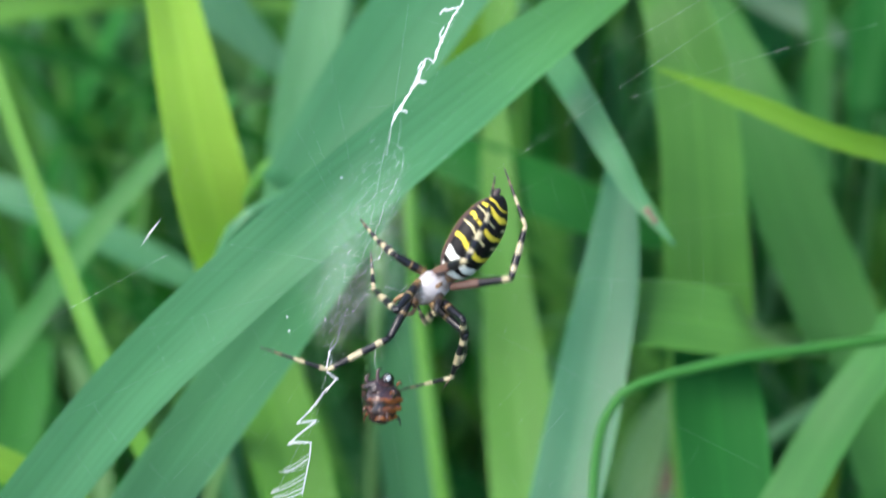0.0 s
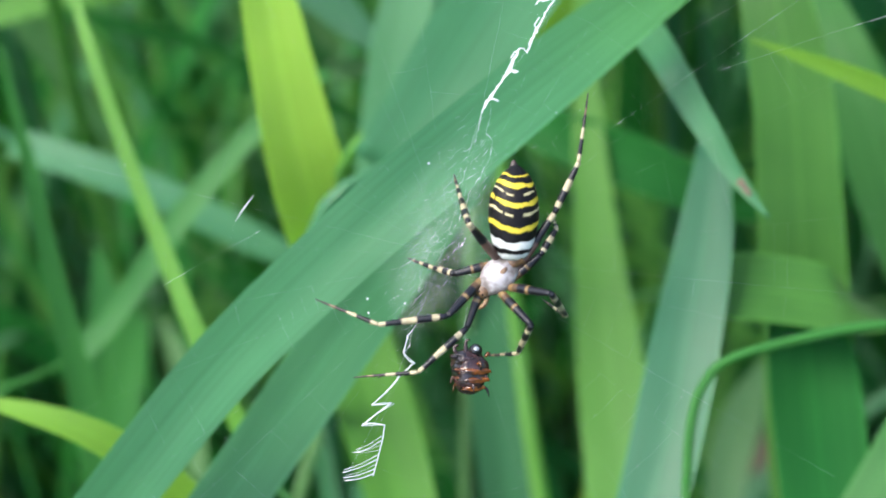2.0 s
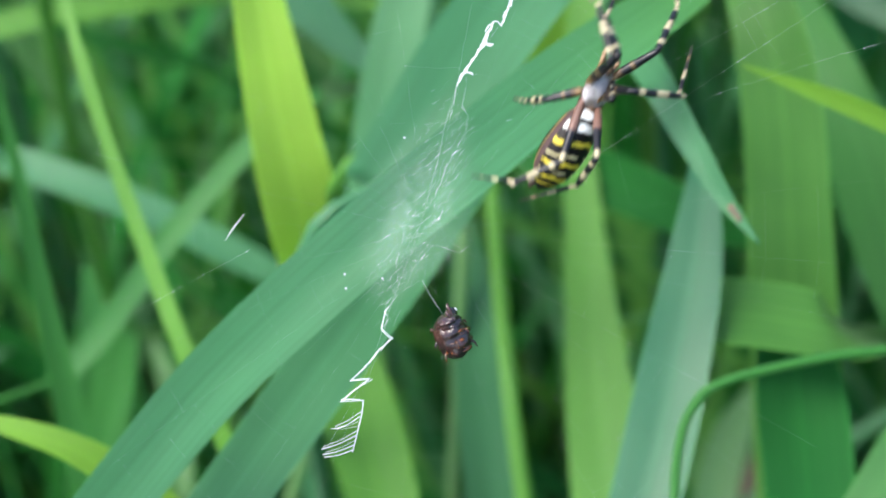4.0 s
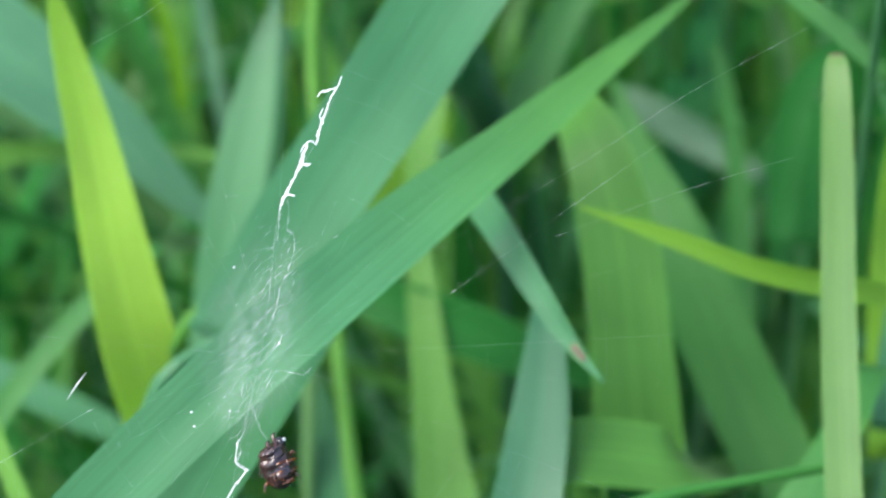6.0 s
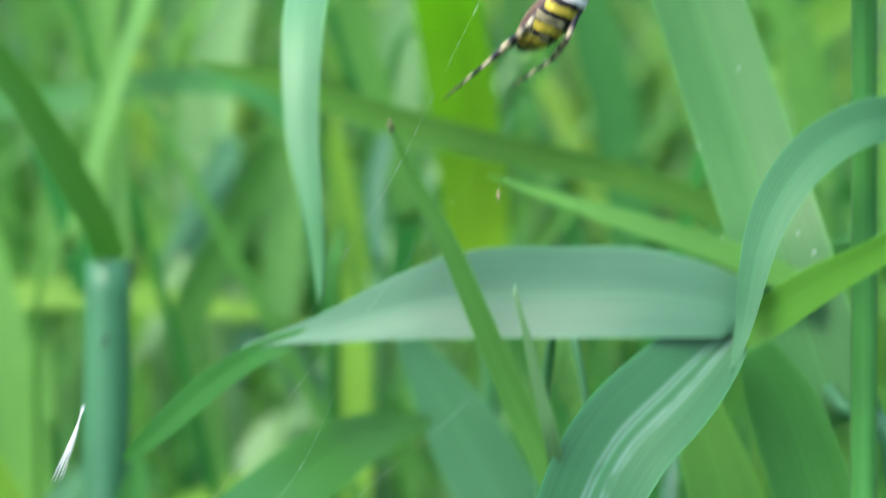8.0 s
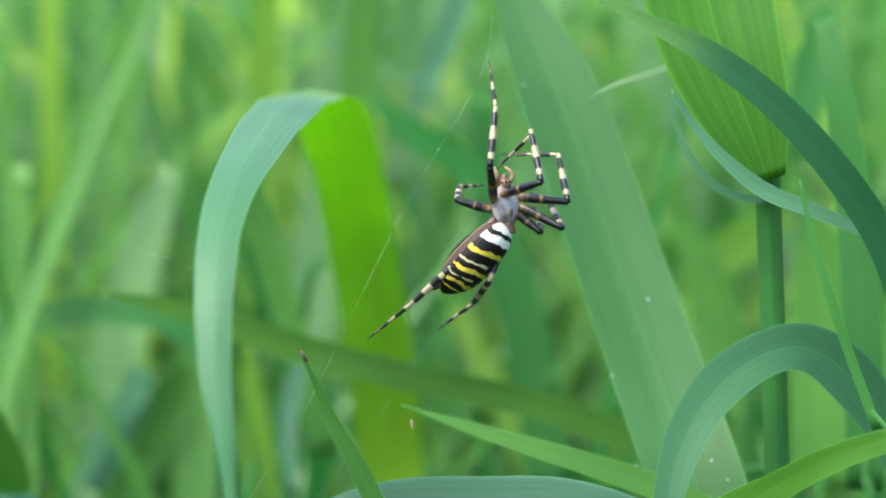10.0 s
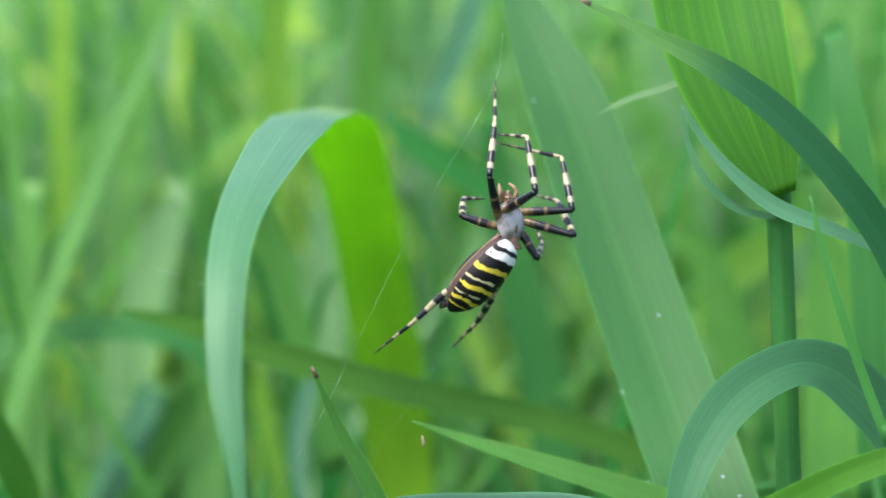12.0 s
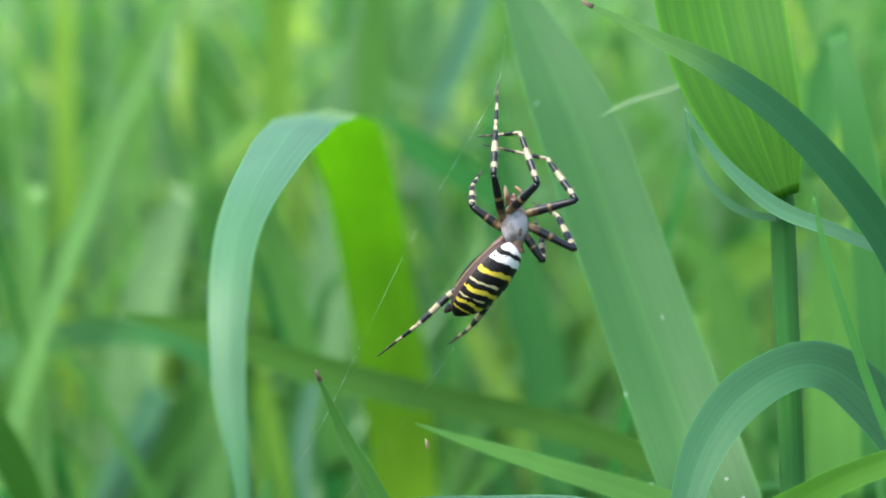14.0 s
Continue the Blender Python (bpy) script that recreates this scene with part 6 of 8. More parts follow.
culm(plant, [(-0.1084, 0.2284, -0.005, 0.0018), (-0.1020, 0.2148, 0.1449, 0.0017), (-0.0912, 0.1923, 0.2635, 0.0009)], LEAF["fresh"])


# ---- the meadow round them ----
def open_view(p, near):
    """Whether a place keeps clear of the air between the eye and the web."""
    d = p - EYE
    yaw = math.degrees(math.atan2(-d.x, d.y))
    pitch = math.degrees(math.atan2(d.z, math.hypot(d.x, d.y)))
    if -24 < yaw < 44 and -58 < pitch < 12:
        return d.length > near
    return d.length > 0.11


def wild_rows(rng, x, y, tall, wide):
    lean, turn = rng.uniform(0.08, 0.65), rng.uniform(0, math.tau)
    rows = []
    for k in range(5):
        f = k / 4
        out = tall * lean * f**1.7
        w = wide * (0.55 + 0.9 * f if f < 0.5 else 2.0 * (1.02 - f))
        droop = tall * 0.45 * lean * f**3.2
        rows.append((x + out * math.cos(turn), y + out * math.sin(turn), tall * f - droop - 0.004, w, 25 * math.sin(3 * f + turn)))
    return rows, (-math.sin(turn) * 0.3 - math.cos(turn) * 0.6, -0.4 + math.cos(turn) * 0.3 - math.sin(turn) * 0.6, 0.6)


def simple_ribbon(verts, faces, uvs, rows, face):
    start, along = len(verts), 0.0
    s = spline(rows, 2)
    for i, row in enumerate(s):
        p = Vector(row[:3])
        ahead = Vector(s[min(i + 1, len(s) - 1)][:3] - s[max(i - 1, 0)][:3]).normalized()
        n = Vector(face)
        n = Matrix.Rotation(radians(row[4]), 3, ahead) @ (n - n.dot(ahead) * ahead).normalized()
        side = ahead.cross(n)
        half = max(row[3], 0.2) * 0.0005
        if i:
            along += (p - Vector(s[i - 1][:3])).length * 100
        for u in (-1, 0, 1):
            verts.append(p + side * (u * half) + n * (abs(u) * 0.25 * half))
            uvs.append((u, along))
    for i in range(len(s) - 1):
        for j in range(2):
            a = start + i * 3 + j
            faces.append((a, a + 1, a + 4, a + 3))


def meadow(name, count, near, far, clear, tall, wide, material, label, seed, spread=0.35):
    """A stretch of grass that nobody could count, as one object."""
    rng = random.Random(seed)
    verts, faces, uvs = [], [], []
    made = 0
    while made < count:
        r = math.sqrt(rng.uniform(near * near, far * far)) if far < 3.5 else near + (far - near) * rng.random() ** 0.9
        w = rng.uniform(0, math.tau) if rng.random() < spread else radians(90 + rng.uniform(-34, 52))
        x, y = r * math.cos(w), r * math.sin(w)
        rows, face = wild_rows(rng, x, y, rng.uniform(*tall), rng.uniform(*wide))
        made += 1
        if y < 0.12 and r < 1.4 and tall[1] > 0.3:
            continue  # trodden down where one stands
        if all(open_view(Vector(q[:3]), clear) for q in spline(rows, 2)):
            simple_ribbon(verts, faces, uvs, rows, face)
    mesh = bpy.data.meshes.new(name)
    mesh.from_pydata(verts, [], faces)
    layer = mesh.uv_layers.new(name="UVMap")
    flat = np.array(uvs, np.float32)[np.array([i for f in faces for i in f])]
    layer.data.foreach_set("uv", flat.ravel())
    mesh.polygons.foreach_set("use_smooth", [True] * len(faces))
    mesh.materials.append(material)
    ob = new(name, mesh)
    return tagged(ob, label, "grass", kind="stuff")


meadow("near_grass", 420, 0.25, 1.0, 0.44, (0.22, 0.52), (3, 10), LEAF["deep"], "dense fresh green meadow grass", 1)
meadow("near_grass", 420, 0.25, 1.0, 0.50, (0.30, 0.60), (3, 9), LEAF["lime"], "dense lime-green meadow grass", 12)
meadow("near_grass", 380, 0.25, 1.0, 0.44, (0.18, 0.42), (3, 11), LEAF["blue"], "dense blue-green meadow grass", 2)
meadow("near_grass", 80, 0.30, 1.0, 0.52, (0.22, 0.50), (3, 8), LEAF["pale"], "scattered pale grass blades", 22)
meadow("slender_grass", 260, 0.42, 1.1, 0.42, (0.45, 0.78), (2, 5), LEAF["lime"], "slender lime-green meadow grass", 31)
meadow("slender_grass", 260, 0.42, 1.1, 0.42, (0.45, 0.78), (2, 5), LEAF["pale"], "slender pale meadow grass", 32)
meadow("slender_grass", 260, 0.42, 1.1, 0.42, (0.40, 0.75), (2, 6), LEAF["deep"], "slender deep green meadow grass", 33)
meadow("tangled_grass", 300, 0.28, 0.85, 0.40, (0.14, 0.42), (2, 5), LEAF["lime"], "tangle of narrow lime-green grass blades", 41)
meadow("tangled_grass", 300, 0.28, 0.85, 0.40, (0.14, 0.40), (2, 6), LEAF["deep"], "tangle of narrow dark green grass blades", 42)
meadow("tangled_grass", 160, 0.28, 0.85, 0.42, (0.14, 0.38), (2, 6), LEAF["frost"], "tangle of narrow pale blue-green grass blades", 43)
meadow("tangled_grass", 120, 0.28, 0.85, 0.42, (0.14, 0.38), (2, 5), LEAF["citron"], "tangle of narrow yellow-green grass blades", 44)
# Dark and deep green blades: shade between the leaves is put into their colour.
meadow("thick_grass", 2600, 0.42, 1.5, 0.46, (0.14, 0.36), (4, 9), LEAF["dark"], "thick undergrowth of grass, deep shade put into its dark colour", 45)
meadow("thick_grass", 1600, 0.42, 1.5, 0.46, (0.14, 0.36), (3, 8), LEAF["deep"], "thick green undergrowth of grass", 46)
meadow("low_grass", 3600, 0.05, 1.2, 0.30, (0.06, 0.24), (3, 8), LEAF["dark"], "short undergrowth of grass, deep shade put into its dark colour", 4)
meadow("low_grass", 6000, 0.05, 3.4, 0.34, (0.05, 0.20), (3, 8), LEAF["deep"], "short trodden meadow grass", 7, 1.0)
meadow("far_grass", 3000, 0.9, 5.5, 0.5, (0.45, 0.92), (8, 18), LEAF["mid"], "tall meadow grass farther off", 5, 0.65)
meadow("far_grass", 8000, 0.9, 5.5, 0.5, (0.45, 0.98), (8, 18), LEAF["lime"], "tall lime-green meadow grass farther off", 6, 0.65)
meadow("far_grass", 6500, 0.9, 5.5, 0.5, (0.45, 0.98), (8, 18), LEAF["pale"], "tall pale meadow grass farther off", 26, 0.65)
meadow("far_grass", 2000, 0.9, 5.5, 0.5, (0.45, 0.95), (8, 18), LEAF["yellow"], "tall yellow-green meadow grass farther off", 16, 0.65)

# ---- spider ----
def banded(name, stops, rough=0.45, wobble=0.03, axis="Y", grain=1500.0):
    """Cuticle ringed along the limb, from its near end to its far end."""
    n = Nodes(name)
    coord = n.tree.nodes.new("ShaderNodeTexCoord")
    split = n.tree.nodes.new("ShaderNodeSeparateXYZ")
    n.link(coord.outputs["Generated"], split.inputs[0])
    shake = n.noise(coord.outputs["Object"], grain, 3.0)
    off = n.add("Math")
    off.operation = "MULTIPLY_ADD"
    n.link(shake, off.inputs[0])
    off.inputs[1].default_value = wobble
    n.link(split.outputs[axis], off.inputs[2])
    colour = n.ramp(off.outputs[0], stops, False)
    colour = n.mix(0.5, colour, n.ramp(shake, [(0.3, (0.55, 0.52, 0.5)), (0.7, (1, 1, 1))]), "MULTIPLY")
    n.link(colour, n.bsdf.inputs["Base Color"])
    n.bsdf.inputs["Roughness"].default_value = rough
    n.bsdf.inputs["Specular IOR Level"].default_value = 0.32
    n.bump(shake, 0.35, 0.0001)
    return n.mat


def rings(marks):
    """Colour stops for rings: (from, to, colour)."""
    stops = []
    for a, b, colour in marks:
        stops += [(a + 0.012, colour), (b - 0.012, colour)]
    return stops


INK, TAN, RUST, CREAM = (0.005, 0.005, 0.008), (0.145, 0.095, 0.042), (0.060, 0.036, 0.018), (0.29, 0.255, 0.160)
FEMUR = banded("femur_cuticle", rings([(0, 0.12, RUST), (0.12, 0.24, TAN), (0.24, 0.34, RUST), (0.34, 0.52, INK), (0.52, 0.58, TAN), (0.58, 1.0, INK)]), 0.35)
FEMUR_HIND = banded("hind_femur_cuticle", rings([(0, 0.55, (0.11, 0.06, 0.045)), (0.55, 0.9, INK), (0.9, 1.0, CREAM)]), 0.4)
TIBIA = banded("tibia_cuticle", rings([(0, 0.14, INK), (0.14, 0.24, CREAM), (0.24, 0.46, INK), (0.46, 0.68, CREAM), (0.68, 0.92, INK), (0.92, 1.0, CREAM)]), 0.35)
TARSUS = banded("tarsus_cuticle", rings([(0, 0.14, CREAM), (0.14, 0.36, INK), (0.36, 0.52, CREAM), (0.52, 0.70, (0.02, 0.016, 0.015)), (0.70, 0.80, (0.13, 0.095, 0.055)), (0.80, 1.0, (0.025, 0.019, 0.017))]), 0.5)
PALE_HAIR = plain("silver_hair", (0.28, 0.265, 0.275), 0.42, (0.085, 0.068, 0.058), 480, 0.8)
BROWN = plain("brown_cuticle", (0.13, 0.068, 0.028), 0.5, (0.055, 0.028, 0.013), 1200)
DUSK = plain("dark_brown_cuticle", (0.035, 0.020, 0.014), 0.45, (0.012, 0.008, 0.007), 1200)
BLACK = plain("black_gloss", (0.012, 0.010, 0.012), 0.2, (0.006, 0.006, 0.008), 900, 0.1)
SILK = plain("white_silk", (0.62, 0.65, 0.67), 0.45, (0.50, 0.54, 0.56), 2000, 0.1, 0.4)


def abdomen_material():
    n = Nodes("wasp_banded_abdomen")
    coord = n.tree.nodes.new("ShaderNodeTexCoord")
    split = n.tree.nodes.new("ShaderNodeSeparateXYZ")
    n.link(coord.outputs["Object"], split.inputs[0])

    def calc(how, a, b, c=None):
        node = n.add("Math")
        node.operation = how
        for socket, value in zip(node.inputs, (a, b, c)):
            if value is None:
                continue
            if hasattr(value, "links"):
                n.link(value, socket)
            else:
                socket.default_value = value
        return node.outputs[0]

    shake = n.noise(coord.outputs["Object"], 420.0, 3.0)
    fine = n.noise(coord.outputs["Object"], 2600.0, 2.0)
    # Back along the body, bands bowed towards the tail at the flanks.
    back = calc("MULTIPLY_ADD", split.outputs["Y"], -1 / 0.0119, -0.03)
    bow = calc("MULTIPLY", calc("MULTIPLY", split.outputs["X"], split.outputs["X"]), -11000.0)
    s = calc("ADD", calc("ADD", back, bow), calc("MULTIPLY_ADD", shake, 0.11, -0.055))
    white, yellow, cream, ink = (0.52, 0.53, 0.50), (0.42, 0.34, 0.032), (0.40, 0.36, 0.20), (0.0035, 0.003, 0.0035)
    bands = [(0.0, 0.05, white), (0.05, 0.10, ink), (0.10, 0.185, white), (0.185, 0.288, ink), (0.288, 0.34, yellow), (0.34, 0.455, ink), (0.455, 0.48, cream), (0.48, 0.548, ink), (0.548, 0.596, yellow), (0.596, 0.68, ink), (0.68, 0.70, cream), (0.70, 0.755, ink), (0.755, 0.80, yellow), (0.80, 0.87, ink), (0.87, 0.89, yellow), (0.89, 1.0, ink)]
    stops = []
    for a, b, colour in bands:
        stops += [(a + 0.006, colour), (b - 0.006, colour)]
    colour = n.ramp(s, stops, False)
    gap = n.ramp(calc("MULTIPLY_ADD", split.outputs["X"], 150.0, 0.5), [(0.38, (0, 0, 0)), (0.44, (1, 1, 1)), (0.58, (1, 1, 1)), (0.64, (0, 0, 0))])
    thin = []
    for a, b in ((0.455, 0.48), (0.68, 0.70)):
        thin += [(a - 0.03, (0, 0, 0)), (a - 0.01, (1, 1, 1)), (b + 0.01, (1, 1, 1)), (b + 0.03, (0, 0, 0))]
    colour = n.mix(n.mix(1.0, gap, n.ramp(s, thin, False), "MULTIPLY"), colour, ink)
    # Dark gaps break the bands on the sides; dots of ink lie in them.
    dots = n.noise(coord.outputs["Object"], 900.0, 1.0)
    colour = n.mix(n.ramp(dots, [(0.66, (0, 0, 0)), (0.70, (1, 1, 1))]), colour, ink)
    # Underside: brown-black with a yellow stripe along each flank.
    flank = (0.045, 0.027, 0.026)
    low = n.ramp(calc("MULTIPLY_ADD", split.outputs["Z"], 300.0, 0.5), [(0.0, ink), (0.12, ink), (0.14, (0.22, 0.17, 0.05)), (0.17, (0.22, 0.17, 0.05)), (0.19, flank), (0.45, flank)], False)
    mask = n.ramp(calc("MULTIPLY_ADD", split.outputs["Z"], 300.0, 0.5), [(0.45, (1, 1, 1)), (0.52, (0, 0, 0))])
    colour = n.mix(mask, colour, low)
    n.link(n.mix(0.3, colour, n.ramp(fine, [(0.3, (0.6, 0.6, 0.58)), (0.7, (1, 1, 1))]), "MULTIPLY"), n.bsdf.inputs["Base Color"])
    n.bsdf.inputs["Roughness"].default_value = 0.5
    n.bsdf.inputs["Specular IOR Level"].default_value = 0.14
    n.bump(fine, 0.4, 0.0001)
    return n.mat


def body_part(name, bm, material, parent, label=""):
    """A part whose mesh lies in its parent's space."""
    ob = part(name, bm, material, None, label)
    ob.parent = parent
    return ob


def egg(bm, centre, size, taper=0.0, point=0.0, blunt=1.0, rows=20, cols=24, lumps=0.0):
    """A closed rounded body along y; taper narrows the +y end, point sharpens the -y end."""
    rings = []
    for i in range(1, rows):
        a = math.pi * i / rows
        y = math.cos(a)
        r = math.sin(a) ** (1.0 + point * -y if y < 0 else blunt)
        r *= 1.0 - taper * max(0.0, y)
        ring = []
        for k in range(cols):
            w = math.tau * k / cols
            bump = 1 + lumps * noise.noise((math.cos(w) * 2.3, y * 3.1, math.sin(w) * 2.3))
            ring.append(bm.verts.new((centre[0] + size[0] * r * math.cos(w) * bump, centre[1] + size[1] * y, centre[2] + size[2] * r * math.sin(w) * bump)))
        rings.append(ring)
    for a, b in zip(rings, rings[1:]):
        for k in range(cols):
            j = (k + 1) % cols
            bm.faces.new([a[k], a[j], b[j], b[k]])
    head = bm.verts.new((centre[0], centre[1] + size[1], centre[2]))
    tail = bm.verts.new((centre[0], centre[1] - size[1], centre[2]))
    for k in range(cols):
        j = (k + 1) % cols
        bm.faces.new([head, rings[0][j], rings[0][k]])
        bm.faces.new([tail, rings[-1][k], rings[-1][j]])


MM = 0.001
spider = new("wasp_spider")
spider.empty_display_size = 0.005
tagged(spider, "large spider with black and yellow banded abdomen in its web", "spider")

bm = bmesh.new()
egg(bm, (0, 2.45 * MM, 0), (2.1 * MM, 3.05 * MM, 1.15 * MM), taper=0.28, lumps=0.10)
carapace = body_part("carapace", bm, PALE_HAIR, spider, "flat carapace with silvery white hair")
bm = bmesh.new()
egg(bm, (0, 1.5 * MM, 1.02 * MM), (0.34 * MM, 0.75 * MM, 0.16 * MM), rows=8, cols=10)
body_part("groove", bm, BROWN, carapace, "dark groove in the middle of the carapace")
bm = bmesh.new()
egg(bm, (0, 4.9 * MM, -0.1 * MM), (0.95 * MM, 1.05 * MM, 0.85 * MM))
head = body_part("head", bm, BROWN, spider, "brown head with dark eyes")
for x, z in ((0.3, 0.62), (-0.3, 0.62), (0.75, 0.38), (-0.75, 0.38)):
    bm = bmesh.new()
    egg(bm, (x * MM, 5.35 * MM, z * MM), (0.15 * MM, 0.15 * MM, 0.15 * MM), rows=8, cols=10)
    body_part("eye", bm, BLACK, head, "small black eye")
for sx in (-1, 1):
    bm = bmesh.new()
    egg(bm, (sx * 0.45 * MM, 5.7 * MM, -0.7 * MM), (0.42 * MM, 0.75 * MM, 0.5 * MM), rows=10, cols=12)
    body_part("jaw", bm, BROWN, spider, "brown jaw")
    bm = bmesh.new()
    tube(bm, [(sx * 0.8 * MM, 4.9 * MM, -0.5 * MM, 0.28 * MM), (sx * 1.3 * MM, 5.9 * MM, 0.0 * MM, 0.30 * MM), (sx * 1.2 * MM, 6.7 * MM, -0.3 * MM, 0.28 * MM), (sx * 0.8 * MM, 7.3 * MM, -0.9 * MM, 0.16 * MM)], 8, 4)
    body_part("feeler", bm, plain("feeler_cuticle", (0.22, 0.14, 0.065), 0.5, (0.11, 0.06, 0.028), 1500), spider, "short tan feeler")
bm = bmesh.new()
tube(bm, [(0, -1.4 * MM, -0.1 * MM, 1.3 * MM), (0, -0.5 * MM, -0.15 * MM, 1.1 * MM), (0, 0.5 * MM, -0.2 * MM, 1.0 * MM)], 10, 3)
body_part("waist", bm, BROWN, spider)
bm = bmesh.new()
egg(bm, (0, 2.2 * MM, -0.9 * MM), (1.35 * MM, 2.1 * MM, 0.6 * MM))
body_part("breastplate", bm, BROWN, spider)

bm = bmesh.new()
egg(bm, (0, -6.35 * MM, 0.25 * MM), (3.2 * MM, 6.0 * MM, 2.75 * MM), taper=0.05, point=0.35, blunt=0.62, rows=34, cols=36, lumps=0.03)
abdomen = body_part("abdomen", bm, abdomen_material(), spider, "abdomen ringed black, yellow and white")
bm = bmesh.new()
tube(bm, [(0, -11.6 * MM, -0.9 * MM, 0.6 * MM), (0, -12.3 * MM, -1.0 * MM, 0.5 * MM), (0, -12.9 * MM, -1.0 * MM, 0.2 * MM)], 10, 3)
body_part("spinnerets", bm, DUSK, abdomen, "brown spinnerets at the tail")


def limb(bm, length, r0, r1, bulge, bristles, seed):
    """One leg segment along +y with short bristles."""
    rows = []
    for k in range(7):
        f = k / 6
        r = r0 + (r1 - r0) * f + bulge * math.sin(math.pi * min(1, f * 1.15)) ** 2
        rows.append((0, length * f, 0, r * (0.8 if k in (0, 6) else 1.0)))
    tube(bm, rows, 12, 3)
    rng = random.Random(seed)
    for _ in range(bristles):
        f, w = rng.uniform(0.05, 0.97), rng.uniform(0, math.tau)
        r = r0 + (r1 - r0) * f
        out = Vector((math.cos(w), 0, math.sin(w)))
        foot = out * r * 0.9 + Vector((0, length * f, 0))
        tip = foot + out * r * rng.uniform(0.9, 1.6) + Vector((0, 0.35 * MM, 0))
        side = out.cross(Vector((0, 1, 0))) * 0.035 * MM
        a, b, c, d = (bm.verts.new(p) for p in (foot - side, foot + side, foot + Vector((0, 0.07 * MM, 0)), tip))
        for f3 in ((a, b, d), (b, c, d), (c, a, d), (a, c, b)):
            bm.faces.new(f3)


LENGTHS = {"1": (7.6, 8.6, 8.8), "2": (7.8, 8.2, 8.4), "3": (5.0, 4.0, 4.5), "4": (9.3, 7.0, 8.8)}
ROOTS = {"1": (1.15, 3.5), "2": (1.5, 2.6), "3": (1.5, 1.7), "4": (1.25, 0.9)}
LEGS = {}
for side, sign in (("L", -1), ("R", 1)):
    for pair in "1234":
        a, b, c = (v * MM for v in LENGTHS[pair])
        bm = bmesh.new()
        limb(bm, a, 0.50 * MM, 0.45 * MM, 0.13 * MM, 40, 5)
        leg = body_part("leg", bm, FEMUR_HIND if pair == "4" else FEMUR, spider, "black and tan ringed leg")
        bm = bmesh.new()
        limb(bm, b, 0.45 * MM, 0.34 * MM, 0.06 * MM, 44, 6)
        shin = body_part("shin", bm, TIBIA, leg, "shin ringed black and cream")
        bm = bmesh.new()
        limb(bm, c, 0.31 * MM, 0.085 * MM, 0.0, 40, 7)
        foot = body_part("foot", bm, TARSUS, leg, "thin foot ringed black and cream")
        LEGS[side + pair] = (leg, shin, foot, Vector((sign * ROOTS[pair][0], ROOTS[pair][1], -0.5)) * MM)

# ---- where the spider, its web and its prey go ----
BODY = [
    (0.0, (-0.0536, 0.1601, 0.4098), (-0.698, -0.606, -0.380), (0.469, -0.789, 0.397)),
    (0.5, (-0.0561, 0.1583, 0.4087), (-0.750, -0.582, -0.315), (0.252, -0.691, 0.677)),
    (1.0, (-0.0561, 0.1578, 0.4083), (-0.749, -0.583, -0.314), (0.208, -0.657, 0.725)),
    (1.5, (-0.0580, 0.1610, 0.4124), (-0.399, -0.701, -0.592), (0.358, -0.713, 0.603)),
    (2.0, (-0.0566, 0.1582, 0.4088), (-0.580, -0.668, -0.467), (0.277, -0.700, 0.658)),
    (2.2, (-0.0577, 0.1577, 0.4088), (-0.580, -0.668, -0.467), (0.277, -0.700, 0.658)),
    (2.8, (-0.0572, 0.1589, 0.4098), (-0.835, -0.523, 0.171), (0.482, -0.547, 0.684)),
    (3.3, (-0.0551, 0.1633, 0.4137), (-0.592, -0.038, 0.805), (0.721, -0.473, 0.507)),
    (3.8, (-0.0515, 0.1712, 0.4206), (0.075, 0.457, 0.886), (0.795, -0.564, 0.224)),
    (4.3, (-0.0474, 0.1802, 0.4285), (0.424, 0.594, 0.683), (0.748, -0.656, 0.106)),
    (4.5, (-0.0441, 0.1797, 0.4268), (0.342, 0.604, 0.720), (0.773, -0.617, 0.150)),
    (4.6, (-0.0327, 0.1890, 0.4367), (0.342, 0.604, 0.720), (0.773, -0.617, 0.150)),
    (5.8, (0.0081, 0.2335, 0.5345), (-0.044, 0.107, 0.993), (0.583, -0.804, 0.112)),
    (8.0, (0.0081, 0.2335, 0.5345), (-0.044, 0.107, 0.993), (0.583, -0.804, 0.112)),
    (8.3, (0.0093, 0.2334, 0.5343), (-0.044, 0.107, 0.993), (0.583, -0.804, 0.112)),
    (8.5, (0.0086, 0.2334, 0.5341), (-0.044, 0.107, 0.993), (0.583, -0.804, 0.112)),
    (9.0, (0.0096, 0.2332, 0.5325), (-0.044, 0.107, 0.993), (0.583, -0.804, 0.112)),
    (9.2, (0.0096, 0.2332, 0.5326), (-0.044, 0.107, 0.993), (0.583, -0.804, 0.112)),
    (11.3, (0.0090, 0.2333, 0.5332), (-0.070, 0.105, 0.992), (0.587, -0.800, 0.126)),
    (12.5, (0.0087, 0.2333, 0.5328), (-0.070, 0.105, 0.992), (0.587, -0.800, 0.126)),
    (14.0, (0.0088, 0.2333, 0.5329), (-0.012, 0.103, 0.995), (0.589, -0.803, 0.090)),
]
